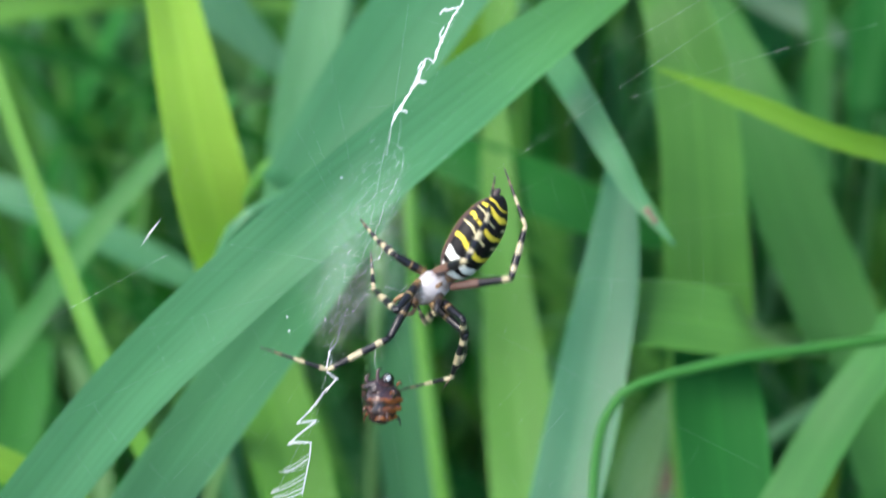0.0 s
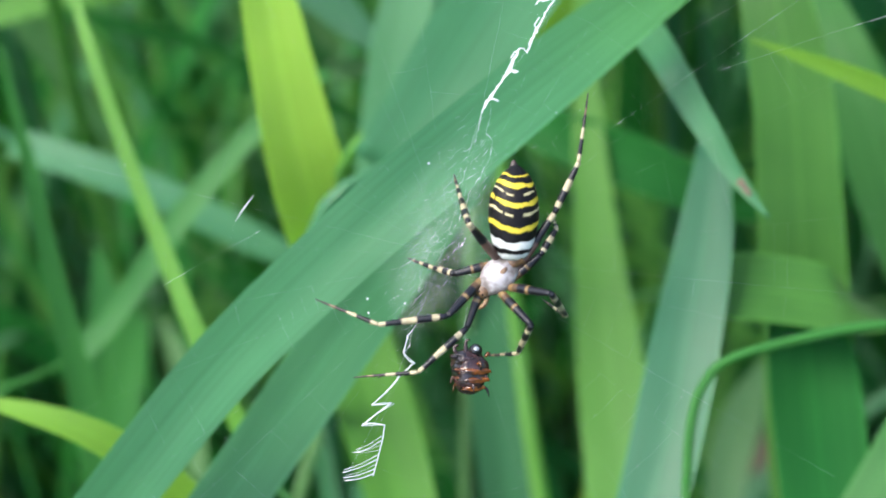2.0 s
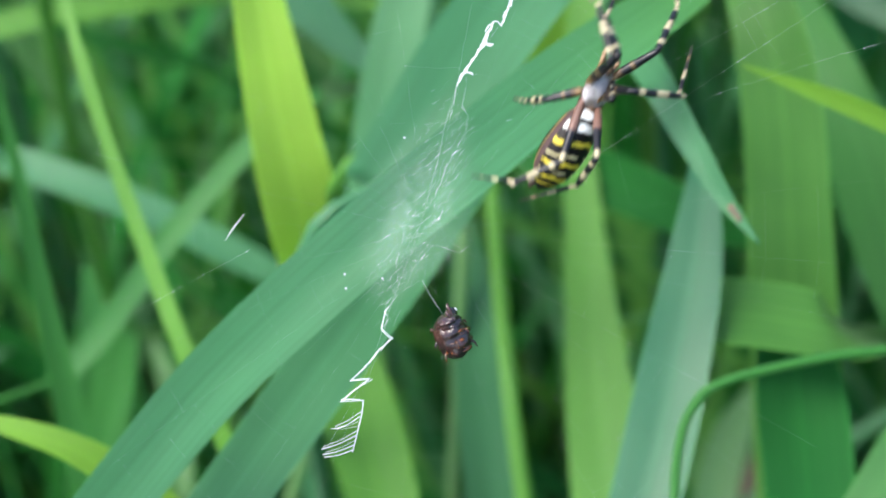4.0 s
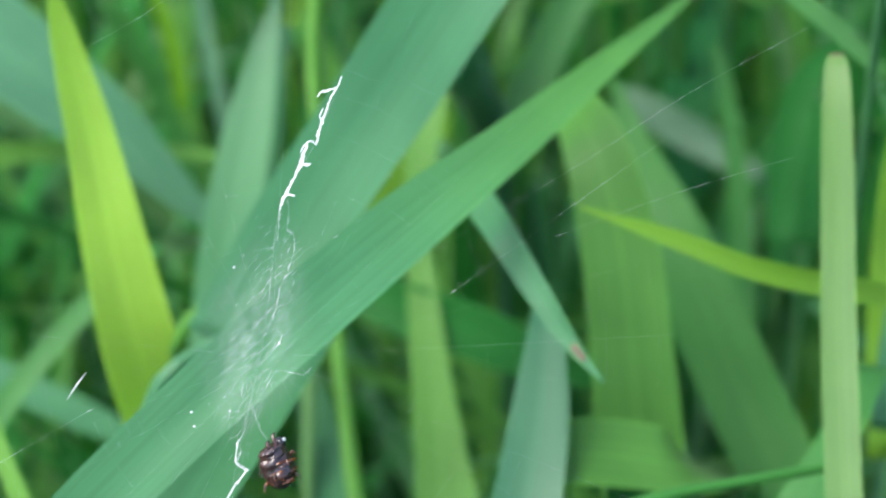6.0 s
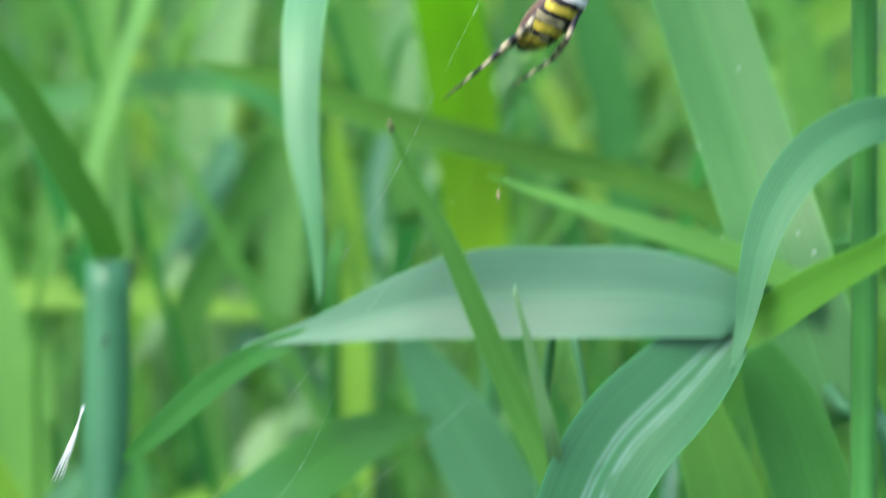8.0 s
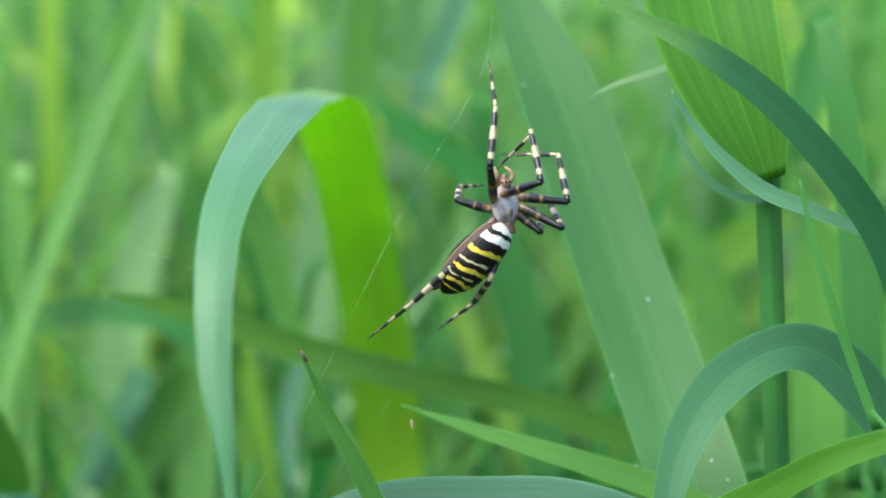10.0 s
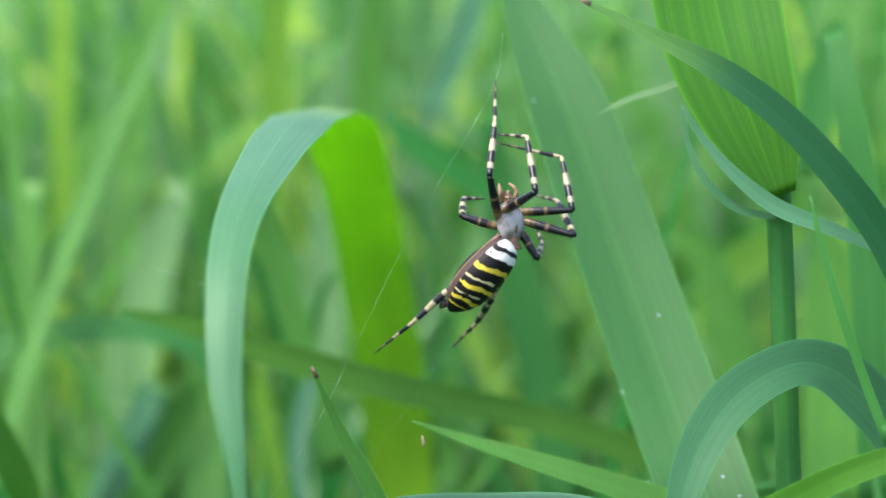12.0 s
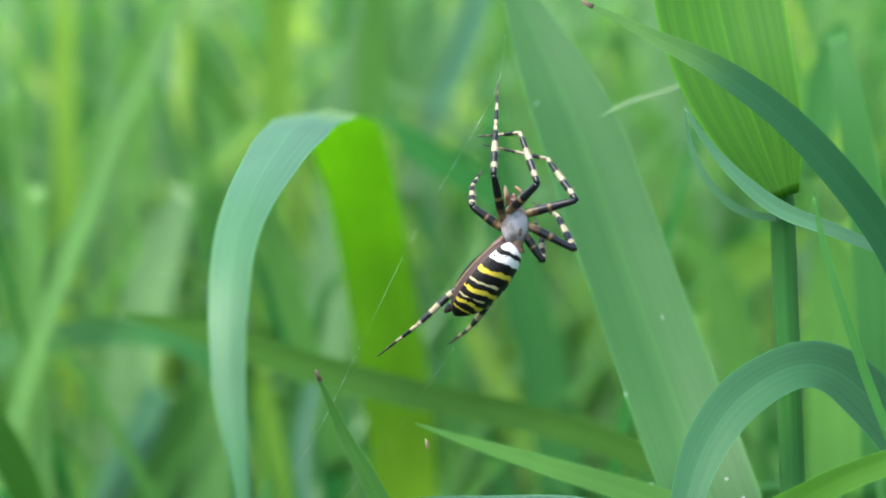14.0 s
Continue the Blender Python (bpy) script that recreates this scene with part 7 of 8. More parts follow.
BELLY = [
    (0.0, (-0.340, 0.936, 0.090), (-0.418, -0.236, 0.877)),
    (0.5, (-0.638, 0.769, -0.037), (-0.429, -0.315, 0.847)),
    (1.0, (-0.719, 0.689, -0.088), (-0.378, -0.281, 0.882)),
    (1.5, (-0.660, 0.750, 0.038), (-0.083, -0.123, 0.989)),
    (2.0, (-0.685, 0.728, -0.015), (-0.158, -0.129, 0.979)),
    (4.3, (0.185, 0.975, 0.120), (0.293, -0.172, 0.941)),
    (4.5, (0.200, 0.970, 0.138), (0.298, -0.194, 0.935)),
    (9.0, (0.599, 0.679, 0.424), (0.180, -0.630, 0.755)),
    (12.5, (0.590, 0.691, 0.416), (0.195, -0.623, 0.757)),
    (14.0, (0.546, 0.744, 0.384), (0.233, -0.575, 0.784)),
]
STEPS = {}
STEPS["L1"] = [
    (0.0, (-5.5, 2.0, 5.5), (-11.2, 6.7, 1.1), (-11.0, 13.2, -4.8)),
    (0.5, (-6.0, 3.1, 5.4), (-8.7, 6.4, -2.1), (-7.7, 9.6, -10.3)),
    (1.0, (-6.8, 2.7, 4.5), (-8.9, 6.1, -3.1), (-6.5, 9.3, -11.0)),
    (1.5, (-3.9, 5.5, 6.3), (-6.5, 11.1, 0.2), (-5.7, 15.0, -7.6)),
    (2.0, (-7.0, 3.6, 4.4), (-8.8, 7.4, -3.1), (-6.6, 10.8, -10.9)),
    (4.3, (-3.0, 7.3, 5.8), (-0.5, 11.2, -1.4), (2.8, 17.5, -6.6)),
    (4.5, (-2.5, 6.7, 6.2), (0.9, 12.2, 0.5), (1.9, 17.7, -6.3)),
    (9.0, (1.0, 4.3, 6.7), (3.3, 11.0, 1.9), (-0.6, 9.1, -5.7)),
    (12.5, (-0.9, 5.9, 6.7), (1.4, 13.1, 2.8), (3.1, 14.1, -5.8)),
    (14.0, (-1.0, 7.5, 6.0), (0.4, 14.2, 0.8), (0.1, 14.1, -8.0)),
]
STEPS["L2"] = [
    (0.0, (-3.1, 1.3, 7.0), (-9.3, 3.8, 2.2), (-13.7, 8.6, -3.1)),
    (0.5, (-4.2, -0.9, 5.9), (-6.6, -1.7, -1.9), (-7.6, -2.0, -10.2)),
    (1.0, (-4.2, -1.1, 5.8), (-6.8, -2.0, -1.9), (-7.4, -2.5, -10.3)),
    (1.5, (-4.5, 1.8, 6.6), (-9.3, 3.8, 0.3), (-7.5, 4.9, -7.8)),
    (2.0, (-5.9, -0.8, 5.0), (-9.7, -0.3, -2.3), (-6.5, 0.3, -10.0)),
    (4.3, (-1.0, 7.8, 5.2), (1.4, 13.5, -0.2), (4.3, 19.8, -4.9)),
    (4.5, (1.2, 7.4, 5.0), (3.5, 14.2, 1.1), (8.3, 17.5, -4.9)),
    (9.0, (-5.6, 6.7, 4.7), (-3.5, 14.6, 3.8), (-1.3, 21.2, -0.8)),
    (12.5, (-5.4, 8.3, 3.2), (-1.9, 15.2, 0.5), (2.0, 21.3, -3.7)),
    (14.0, (-5.3, 8.7, 2.5), (-1.9, 15.1, -1.4), (1.9, 21.3, -5.6)),
]
STEPS["L3"] = [
    (0.0, (-1.1, 3.1, 4.3), (-2.8, 5.5, 1.6), (-1.0, 4.8, -2.5)),
    (0.5, (-2.4, -2.4, 2.2), (-2.2, -4.2, -1.3), (-0.8, -4.2, -5.6)),
    (1.0, (-1.2, -3.1, 1.0), (0.3, -5.2, -2.0), (1.7, -5.6, -6.3)),
    (1.5, (-3.3, -0.9, 3.4), (-3.9, -1.9, -0.4), (-3.1, -3.2, -4.7)),
    (2.0, (-1.8, -3.3, -0.3), (-0.9, -7.1, -1.2), (0.3, -7.9, -5.5)),
    (4.3, (-4.8, -0.8, -3.3), (-4.0, -1.5, -7.2), (-2.7, -2.1, -11.5)),
    (4.5, (-5.6, -0.9, -1.8), (-4.8, -1.1, -5.7), (-3.7, -1.3, -10.1)),
    (9.0, (-5.4, 3.1, -3.3), (-2.9, 4.7, -6.1), (1.6, 4.9, -6.3)),
    (12.5, (-5.3, 3.4, -3.3), (-3.2, 5.8, -5.7), (1.2, 5.6, -6.6)),
    (14.0, (-4.7, 4.7, -2.9), (-3.0, 7.4, -5.2), (0.3, 9.6, -7.3)),
]
STEPS["L4"] = [
    (0.0, (-3.2, -6.4, 4.9), (0.1, -11.7, 1.6), (5.8, -14.0, -4.8)),
    (0.5, (1.0, -8.1, -0.0), (4.5, -14.1, 0.5), (12.0, -18.0, -1.8)),
    (1.0, (1.9, -7.8, 0.3), (5.4, -13.8, 1.1), (12.1, -19.4, 2.6)),
    (1.5, (-5.5, -6.1, 4.0), (-5.4, -12.3, 0.8), (0.6, -18.1, -1.8)),
    (2.0, (0.7, -8.2, -0.1), (3.1, -14.7, 0.5), (8.5, -21.6, 1.3)),
    (4.3, (-6.2, -5.5, 4.1), (-10.7, -9.4, 0.5), (-11.1, -11.8, -7.9)),
    (4.5, (-7.2, -4.3, 4.4), (-11.6, -8.5, 0.9), (-14.7, -10.6, -7.0)),
    (9.0, (-7.8, -5.5, -2.1), (-10.9, -9.9, -6.6), (-13.7, -14.8, -13.4)),
    (12.5, (-6.9, -5.5, -4.3), (-10.5, -9.8, -8.3), (-12.1, -14.0, -15.9)),
    (14.0, (-6.6, -5.8, -4.0), (-11.0, -10.6, -6.8), (-12.1, -14.9, -14.4)),
]
STEPS["R1"] = [
    (0.0, (-1.5, 10.1, 2.2), (-0.2, 18.6, 2.4), (6.7, 23.8, 0.5)),
    (0.5, (-1.0, 9.0, 4.3), (1.0, 17.2, 2.6), (8.5, 21.7, 3.4)),
    (1.0, (-2.6, 9.3, 2.6), (-0.3, 17.6, 3.4), (7.7, 21.2, 3.4)),
    (1.5, (1.0, 10.5, 2.4), (5.0, 17.3, -1.0), (13.0, 18.9, -4.5)),
    (2.0, (0.9, 10.2, 3.0), (6.1, 17.0, 3.5), (13.9, 20.6, 1.2)),
    (4.3, (4.8, 9.0, 3.3), (9.0, 14.5, -1.8), (9.2, 20.1, -8.7)),
    (4.5, (5.4, 7.8, 4.1), (7.8, 15.9, 2.4), (4.0, 21.4, -3.3)),
    (9.0, (6.8, 1.9, 4.3), (9.9, 7.9, -1.0), (7.4, 7.6, -9.5)),
    (12.5, (6.9, 3.3, 4.4), (9.2, 10.4, 0.1), (2.4, 12.9, -5.0)),
    (14.0, (6.8, 5.4, 4.3), (7.4, 11.0, -2.2), (0.5, 13.0, -7.3)),
]
STEPS["R2"] = [
    (0.0, (2.2, 7.4, 5.6), (3.3, 8.3, -2.5), (4.9, 6.0, -10.4)),
    (0.5, (-3.0, 9.0, -0.3), (-3.1, 17.1, 0.3), (3.8, 21.8, 0.9)),
    (1.0, (-2.7, 9.1, -0.6), (-3.9, 17.2, -0.1), (-0.7, 24.9, 1.0)),
    (1.5, (0.6, 10.3, -0.1), (1.6, 18.5, 0.4), (6.8, 25.1, 0.7)),
    (2.0, (-1.9, 9.6, -0.1), (-1.6, 17.8, 0.5), (3.6, 24.2, -1.0)),
    (4.3, (2.8, 3.9, 7.1), (8.2, 8.5, 2.9), (11.2, 14.0, -2.7)),
    (4.5, (3.4, 3.1, 7.0), (9.9, 6.7, 3.6), (14.0, 13.0, -0.2)),
    (9.0, (3.6, -1.2, 6.0), (7.0, 1.8, -0.8), (10.5, 3.5, -8.2)),
    (12.5, (6.2, 0.0, 5.2), (8.9, 4.7, -1.0), (11.6, 5.7, -8.9)),
    (14.0, (6.7, -1.0, 4.0), (9.1, 3.5, -2.4), (11.0, 5.4, -10.4)),
]
STEPS["R3"] = [
    (0.0, (6.1, 3.7, -0.3), (7.9, 4.4, -3.8), (10.2, 4.7, -7.6)),
    (0.5, (6.5, 2.1, -0.3), (10.1, 1.9, -2.1), (14.0, 2.1, -4.2)),
    (1.0, (4.6, 5.2, 1.1), (6.9, 6.0, -2.1), (11.0, 6.9, -3.6)),
    (1.5, (4.5, 4.8, 2.1), (6.6, 5.0, -1.4), (9.8, 5.7, -4.5)),
    (2.0, (4.0, 6.0, -0.4), (6.5, 7.5, -3.2), (9.6, 9.0, -6.1)),
    (4.3, (-0.6, 1.9, 4.0), (1.7, 3.4, 1.2), (4.8, 5.4, -1.5)),
    (4.5, (-0.6, 1.9, 4.0), (2.6, 3.1, 2.0), (5.7, 5.4, -0.4)),
    (9.0, (2.8, -0.5, 3.8), (4.6, 1.1, 0.6), (6.6, 2.8, -3.0)),
    (12.5, (3.2, -2.7, 1.0), (6.0, -0.9, -1.2), (7.7, 1.7, -4.4)),
    (14.0, (3.5, -2.5, 1.3), (5.0, 0.7, -0.7), (6.5, 3.3, -4.0)),
]
STEPS["R4"] = [
    (0.0, (3.2, -3.1, 7.7), (4.2, -8.1, 2.9), (5.7, -12.5, -4.6)),
    (0.5, (5.5, -3.1, 6.7), (8.9, -4.8, 0.8), (12.0, -5.8, -7.3)),
    (1.0, (5.3, 1.7, 7.8), (8.9, 0.7, 1.9), (13.4, -0.7, -5.5)),
    (1.5, (5.9, 0.6, 7.5), (7.3, -1.3, 0.9), (8.2, -3.1, -7.6)),
    (2.0, (7.3, 0.4, 6.5), (10.3, -1.2, 0.4), (13.2, -2.8, -7.8)),
    (4.3, (-1.9, -4.6, 6.3), (0.6, -9.8, 2.3), (-0.7, -15.5, -4.3)),
    (4.5, (-1.4, -5.0, 6.2), (1.2, -9.9, 1.8), (1.2, -14.3, -5.8)),
    (9.0, (-3.3, -7.2, 0.4), (-1.7, -10.3, -5.7), (-2.7, -13.9, -13.7)),
    (12.5, (-2.0, -7.6, -2.5), (-0.5, -11.0, -8.4), (1.2, -14.4, -16.3)),
    (14.0, (-2.1, -7.5, -2.5), (-1.2, -11.3, -8.3), (1.0, -14.1, -16.4)),
]
SWAY = [
    (0.0, (0.0012, 0.0002, -0.0004), 1.2),
    (0.5, (-0.0003, -0.0001, 0.0001), 0.7),
    (1.0, (0.0004, -0.0002, -0.0005), 0.3),
    (1.5, (0.0000, 0.0000, 0.0000), 0.0),
    (2.0, (0.0016, -0.0009, -0.0020), -2.2),
    (2.2, (0.0003, -0.0007, -0.0011), -1.3),
    (4.3, (-0.0013, 0.0020, 0.0033), -0.7),
    (4.5, (0.0010, 0.0015, 0.0016), -0.9),
    (4.6, (-0.0021, 0.0016, 0.0032), 1.3),
    (5.0, (-0.0034, 0.0025, 0.0051), 3.9),
    (5.5, (-0.0056, 0.0027, 0.0065), 5.8),
    (6.0, (-0.0044, 0.0032, 0.0066), 4.9),
    (6.2, (-0.0033, 0.0037, 0.0068), 5.1),
    (6.5, (-0.0031, 0.0047, 0.0081), 5.9),
    (7.0, (-0.0028, 0.0042, 0.0073), 7.1),
]
DANGLE = [
    (0.0, (-0.0600, 0.1504, 0.3966), 0),
    (0.5, (-0.0621, 0.1514, 0.3984), 40),
    (1.0, (-0.0616, 0.1513, 0.3981), 10),
    (1.5, (-0.0632, 0.1521, 0.3994), -20),
    (2.0, (-0.0606, 0.1505, 0.3970), -5),
    (2.2, (-0.0623, 0.1512, 0.3983), 30),
    (4.3, (-0.0629, 0.1551, 0.4022), 75),
    (4.4, (-0.0630, 0.1517, 0.3990), 40),
    (4.5, (-0.0611, 0.1545, 0.4010), 0),
    (4.6, (-0.0649, 0.1530, 0.4010), -30),
    (5.0, (-0.0654, 0.1561, 0.4042), 20),
    (5.5, (-0.0662, 0.1575, 0.4060), 35),
    (6.0, (-0.0659, 0.1561, 0.4045), 50),
    (6.2, (-0.0626, 0.1571, 0.4041), 60),
]
WEB_ACROSS, WEB_UP, WEB_OUT = Vector((0.9505, 0.2998, -0.0819)), Vector((-0.1414, 0.6520, 0.7449)), Vector((0.2767, -0.6964, 0.6621))
WEB_HUB = Vector((-0.0629, 0.1785, 0.4258))
# ---- web ----
def on_web(across, up, out=0.0):
    """A place on the sheet of the web, in millimetres from the bright notch of its silk band."""
    return WEB_ACROSS * (across * MM) + WEB_UP * (up * MM) + WEB_OUT * (out * MM)


def thread(bm, places, radius, per=1, sides=4):
    tube(bm, [(*p, radius * MM) for p in places], sides, per)


web = new("orb_web")
web.location = WEB_HUB
web.empty_display_size = 0.01
tagged(web, "fine orb web with a white zigzag band of silk", "spider web")
rng = random.Random(11)


def silk_strip(name, spine, label, ragged=0.12):
    """A torn flat strip of silk along rows of across, up and width in millimetres."""
    bm = bmesh.new()
    rows = []
    for x, y, wide in spline(spine, 5):
        rows.append((*on_web(x + rng.gauss(0, ragged * 0.5), y + rng.gauss(0, ragged * 0.4), rng.uniform(-0.08, 0.08)), max(0.05, 0.78 * wide * rng.uniform(0.6, 1.3)), rng.uniform(-20, 20)))
    ribbon(bm, rows, WEB_OUT, sheet=0.00003, per=2)
    return body_part(name, bm, SILK, web, label)


def silk_line(bm, spots, radius, loose=0.05):
    """A silk thread through spots on the web, doubled by finer loose strands."""
    places = [on_web(x, y, rng.uniform(-0.1, 0.1)) for x, y in spots]
    fine = spline([tuple(p) for p in places], 4)
    for k in range(0, len(fine) - 2, 2):
        if rng.random() < 0.62:
            piece = [Vector(p) + Vector((rng.gauss(0, loose), rng.gauss(0, loose), 0)) * MM for p in fine[k : k + 3]]
            tube(bm, [(*p, radius * MM * w) for p, w in zip(piece, (0.4, rng.uniform(0.8, 1.6), 0.4))], 5, 3)
    for _ in range(2):
        tube(bm, [(*(p + Vector((rng.gauss(0, loose), rng.gauss(0, loose), rng.gauss(0, loose))) * MM * 3), radius * 0.16 * MM) for p in places], 4, 2)


# Upper band: a hooked, torn strip that frays into single threads above the hub.
silk_strip("silk_band", [(6.1, 10.9, 0.10), (4.9, 9.0, 0.26), (3.8, 7.1, 0.24), (3.0, 5.4, 0.36), (2.4, 4.1, 0.46), (1.8, 2.6, 0.34)], "upper white band of loose silk")
silk_strip("silk_band", [(1.9, 2.3, 0.12), (1.1, 3.0, 0.22), (0.3, 1.7, 0.44), (-0.3, 0.3, 0.66), (-1.0, -1.0, 0.40), (-1.6, -1.9, 0.36), (-2.4, -3.2, 0.50), (-3.2, -4.4, 0.40), (-3.6, -5.5, 0.14)], "upper white band of loose silk")
for spine in (
    [(5.2, 9.6, 0.10), (4.2, 9.3, 0.45), (3.3, 9.2, 0.40), (2.7, 8.5, 0.12)],
    [(3.2, 7.0, 0.06), (2.7, 6.0, 0.22), (2.9, 4.9, 0.10)],
    [(-0.5, 0.5, 0.30), (0.3, -0.05, 0.60), (0.9, 0.05, 0.28)],
    [(-2.5, -3.6, 0.35), (-1.8, -3.75, 0.30), (-1.6, -3.9, 0.08)],
    [(0.6, 2.6, 0.25), (0.2, 2.3, 0.20), (-0.2, 1.6, 0.10)],
):
    silk_strip("silk_scrap", spine, "torn scrap of white silk on the band")
bm = bmesh.new()
silk_line(bm, [(-3.6, -5.5), (-3.9, -7.1), (-4.1, -8.7), (-4.8, -10.1)], 0.028)
silk_line(bm, [(-2.5, -4.2), (-2.6, -6.5), (-3.0, -8.0), (-2.3, -8.8), (-2.4, -11.0), (-3.4, -13.4)], 0.022)
silk_line(bm, [(-3.4, -13.6), (-4.5, -15.2), (-5.2, -17.4), (-6.0, -19.4)], 0.024)
silk_line(bm, [(-1.7, -25.8), (-2.6, -26.6), (-3.8, -26.4), (-5.9, -25.8), (-7.0, -26.9), (-7.8, -27.8)], 0.016)
silk_line(bm, [(-5.0, -21.4), (-5.4, -22.3), (-6.1, -23.2)], 0.035)
silk_line(bm, [(-11.0, -31.4), (-10.8, -32.6), (-11.9, -34.4), (-11.5, -35.3), (-12.3, -36.7), (-11.4, -37.2)], 0.05, 0.05)
tagged(body_part("frayed_thread", bm, SILK, web, "frayed white silk threads round the hub"), kind="stuff")

# Lower band: wide zigzag swings that end in a fan.
TURNS = [(-11.9, -34.4), (-12.4, -36.6), (-10.9, -37.8), (-12.6, -39.3), (-14.3, -41.6), (-16.0, -43.3), (-13.6, -43.1), (-17.2, -45.9), (-14.4, -45.8)]
bm = bmesh.new()
for a, b in zip(TURNS, TURNS[1:]):
    for k in range(3):
        j = [rng.gauss(0, 0.10) for _ in range(4)]
        m = ((a[0] + b[0]) / 2 + rng.gauss(0, 0.08), (a[1] + b[1]) / 2 + rng.gauss(0, 0.08))
        places = [on_web(a[0] + j[0], a[1] + j[1]), on_web(*m, rng.uniform(-0.15, 0.15)), on_web(b[0] + j[2], b[1] + j[3])]
        tube(bm, [(*p, r * MM) for p, r in zip(places, (0.115, 0.075, 0.115) if k == 0 else (0.045, 0.03, 0.045))], 5, 3)
body_part("silk_band", bm, SILK, web, "lower white zigzag silk band with wide swings")
bm = bmesh.new()
rim = [(-14.4, -45.8), (-14.6, -47.5), (-14.9, -49.1), (-15.3, -50.8), (-15.6, -52.4)]
tube(bm, [(*on_web(x + rng.gauss(0, 0.06), y), 0.085 * MM) for x, y in rim], 5, 3)
for k in range(9):
    f = (k + 0.5) / 9
    x0, y0 = -14.6 - 1.0 * f, -46.9 - 5.5 * f
    x1, y1 = (-18.0 + rng.gauss(0, 0.25), -49.2 + rng.gauss(0, 0.25)) if f < 0.45 else (-18.9 - 0.6 * rng.random(), -51.6 - 1.7 * (f - 0.45) / 0.55)
    r = rng.choice((0.03, 0.05, 0.08))
    tube(bm, [(*on_web(x0, y0), r * MM), (*on_web((x0 + x1) / 2, (y0 + y1) / 2 - 0.18, 0.1), r * 0.7 * MM), (*on_web(x1, y1), r * MM)], 4, 3)
body_part("silk_fan", bm, SILK, web, "white fan of silk at the end of the zigzag band")
bm = bmesh.new()
thread(bm, [on_web(6.1, 10.9), on_web(1.6, 2.4, 0.1), on_web(-3.6, -5.5, 0.1), on_web(-6, -16), on_web(-8, -24), on_web(-11, -33), on_web(-14, -42), on_web(-19.5, -53.4)], 0.008, 4)
body_part("spine_thread", bm, SILK, web)

FILM = Nodes("silk_film")
film_uv = FILM.tree.nodes.new("ShaderNodeUVMap").outputs["UV"]
slant = FILM.tree.nodes.new("ShaderNodeMapping")
slant.inputs["Rotation"].default_value = (0, 0, radians(48))
FILM.link(FILM.scaled(film_uv, (17.0, 33.0, 1)), slant.inputs["Vector"])
spun = FILM.noise(FILM.scaled(slant.outputs["Vector"], (0.9, 4.5, 1)), 1.0, 5.0, 0.7)
cloud = FILM.noise(FILM.scaled(film_uv, (5.0, 3.0, 1)), 1.0, 3.0)
sheer = FILM.mix(1.0, FILM.ramp(spun, [(0.40, (0.02, 0.02, 0.02)), (0.78, (0.28, 0.28, 0.28))]), FILM.ramp(cloud, [(0.3, (0.25, 0.25, 0.25)), (0.7, (1, 1, 1))]), "MULTIPLY")
cut = FILM.tree.nodes.new("ShaderNodeSeparateXYZ")
FILM.link(film_uv, cut.inputs[0])
for axis in ("X", "Y"):
    sheer = FILM.mix(1.0, sheer, FILM.ramp(cut.outputs[axis], [(0.0, (0, 0, 0)), (0.42, (1, 1, 1)), (0.6, (1, 1, 1)), (1.0, (0, 0, 0))]), "MULTIPLY")
FILM.link(sheer, FILM.bsdf.inputs["Alpha"])
FILM.bsdf.inputs["Base Color"].default_value = (0.80, 0.87, 0.88, 1)
FILM.bsdf.inputs["Roughness"].default_value = 0.5


def silk_sheet(spine):
    """A gauzy sheet of hub silk along rows of across, up and half width in millimetres."""
    bm = bmesh.new()
    uv = bm.loops.layers.uv.verify()
    line = spline(spine, 6)
    rings = []
    for i, (x, y, half) in enumerate(line):
        ring = []
        for k in range(9):
            u = k / 8
            ring.append((bm.verts.new(on_web(x + (2 * u - 1) * half, y - (2 * u - 1) * half * 0.25, 0.35 * noise.noise((x + u * 5, y * 0.4, 2)))), (u, i / (len(line) - 1))))
        rings.append(ring)
    for a, b in zip(rings, rings[1:]):
        for k in range(8):
            quad = (a[k], a[k + 1], b[k + 1], b[k])
            f = bm.faces.new([v for v, _ in quad])
            for loop, (_, at) in zip(f.loops, quad):
                loop[uv].uv = at
    return body_part("hub_sheet", bm, FILM.mat, web, "gauzy white sheet of silk at the hub")


silk_sheet([(-3.2, -5.0, 3.0), (-5.5, -12.0, 5.5), (-8.0, -20.0, 8.5), (-9.8, -26.0, 7.5), (-11.4, -32.0, 4.0), (-12.2, -36.0, 2.0)])
bm = bmesh.new()
for k in range(150):
    f = rng.random()
    cx, cy = -4.0 - 8.0 * f + rng.gauss(0, 2.6) * (1.2 - abs(f - 0.5)), -8 - 26 * f + rng.gauss(0, 1.2)
    tilt = radians(rng.gauss(44, 16))
    long, o = rng.uniform(0.8, 3.4), rng.uniform(-0.5, 0.5)
    dx, dy = math.cos(tilt) * long / 2, math.sin(tilt) * long / 2
    thread(bm, [on_web(cx - dx, cy - dy, o), on_web(cx + rng.gauss(0, 0.22), cy + rng.gauss(0, 0.1), o + 0.1), on_web(cx + dx, cy + dy, o)], rng.choice((0.0016, 0.0022, 0.0035)), 2, 3)
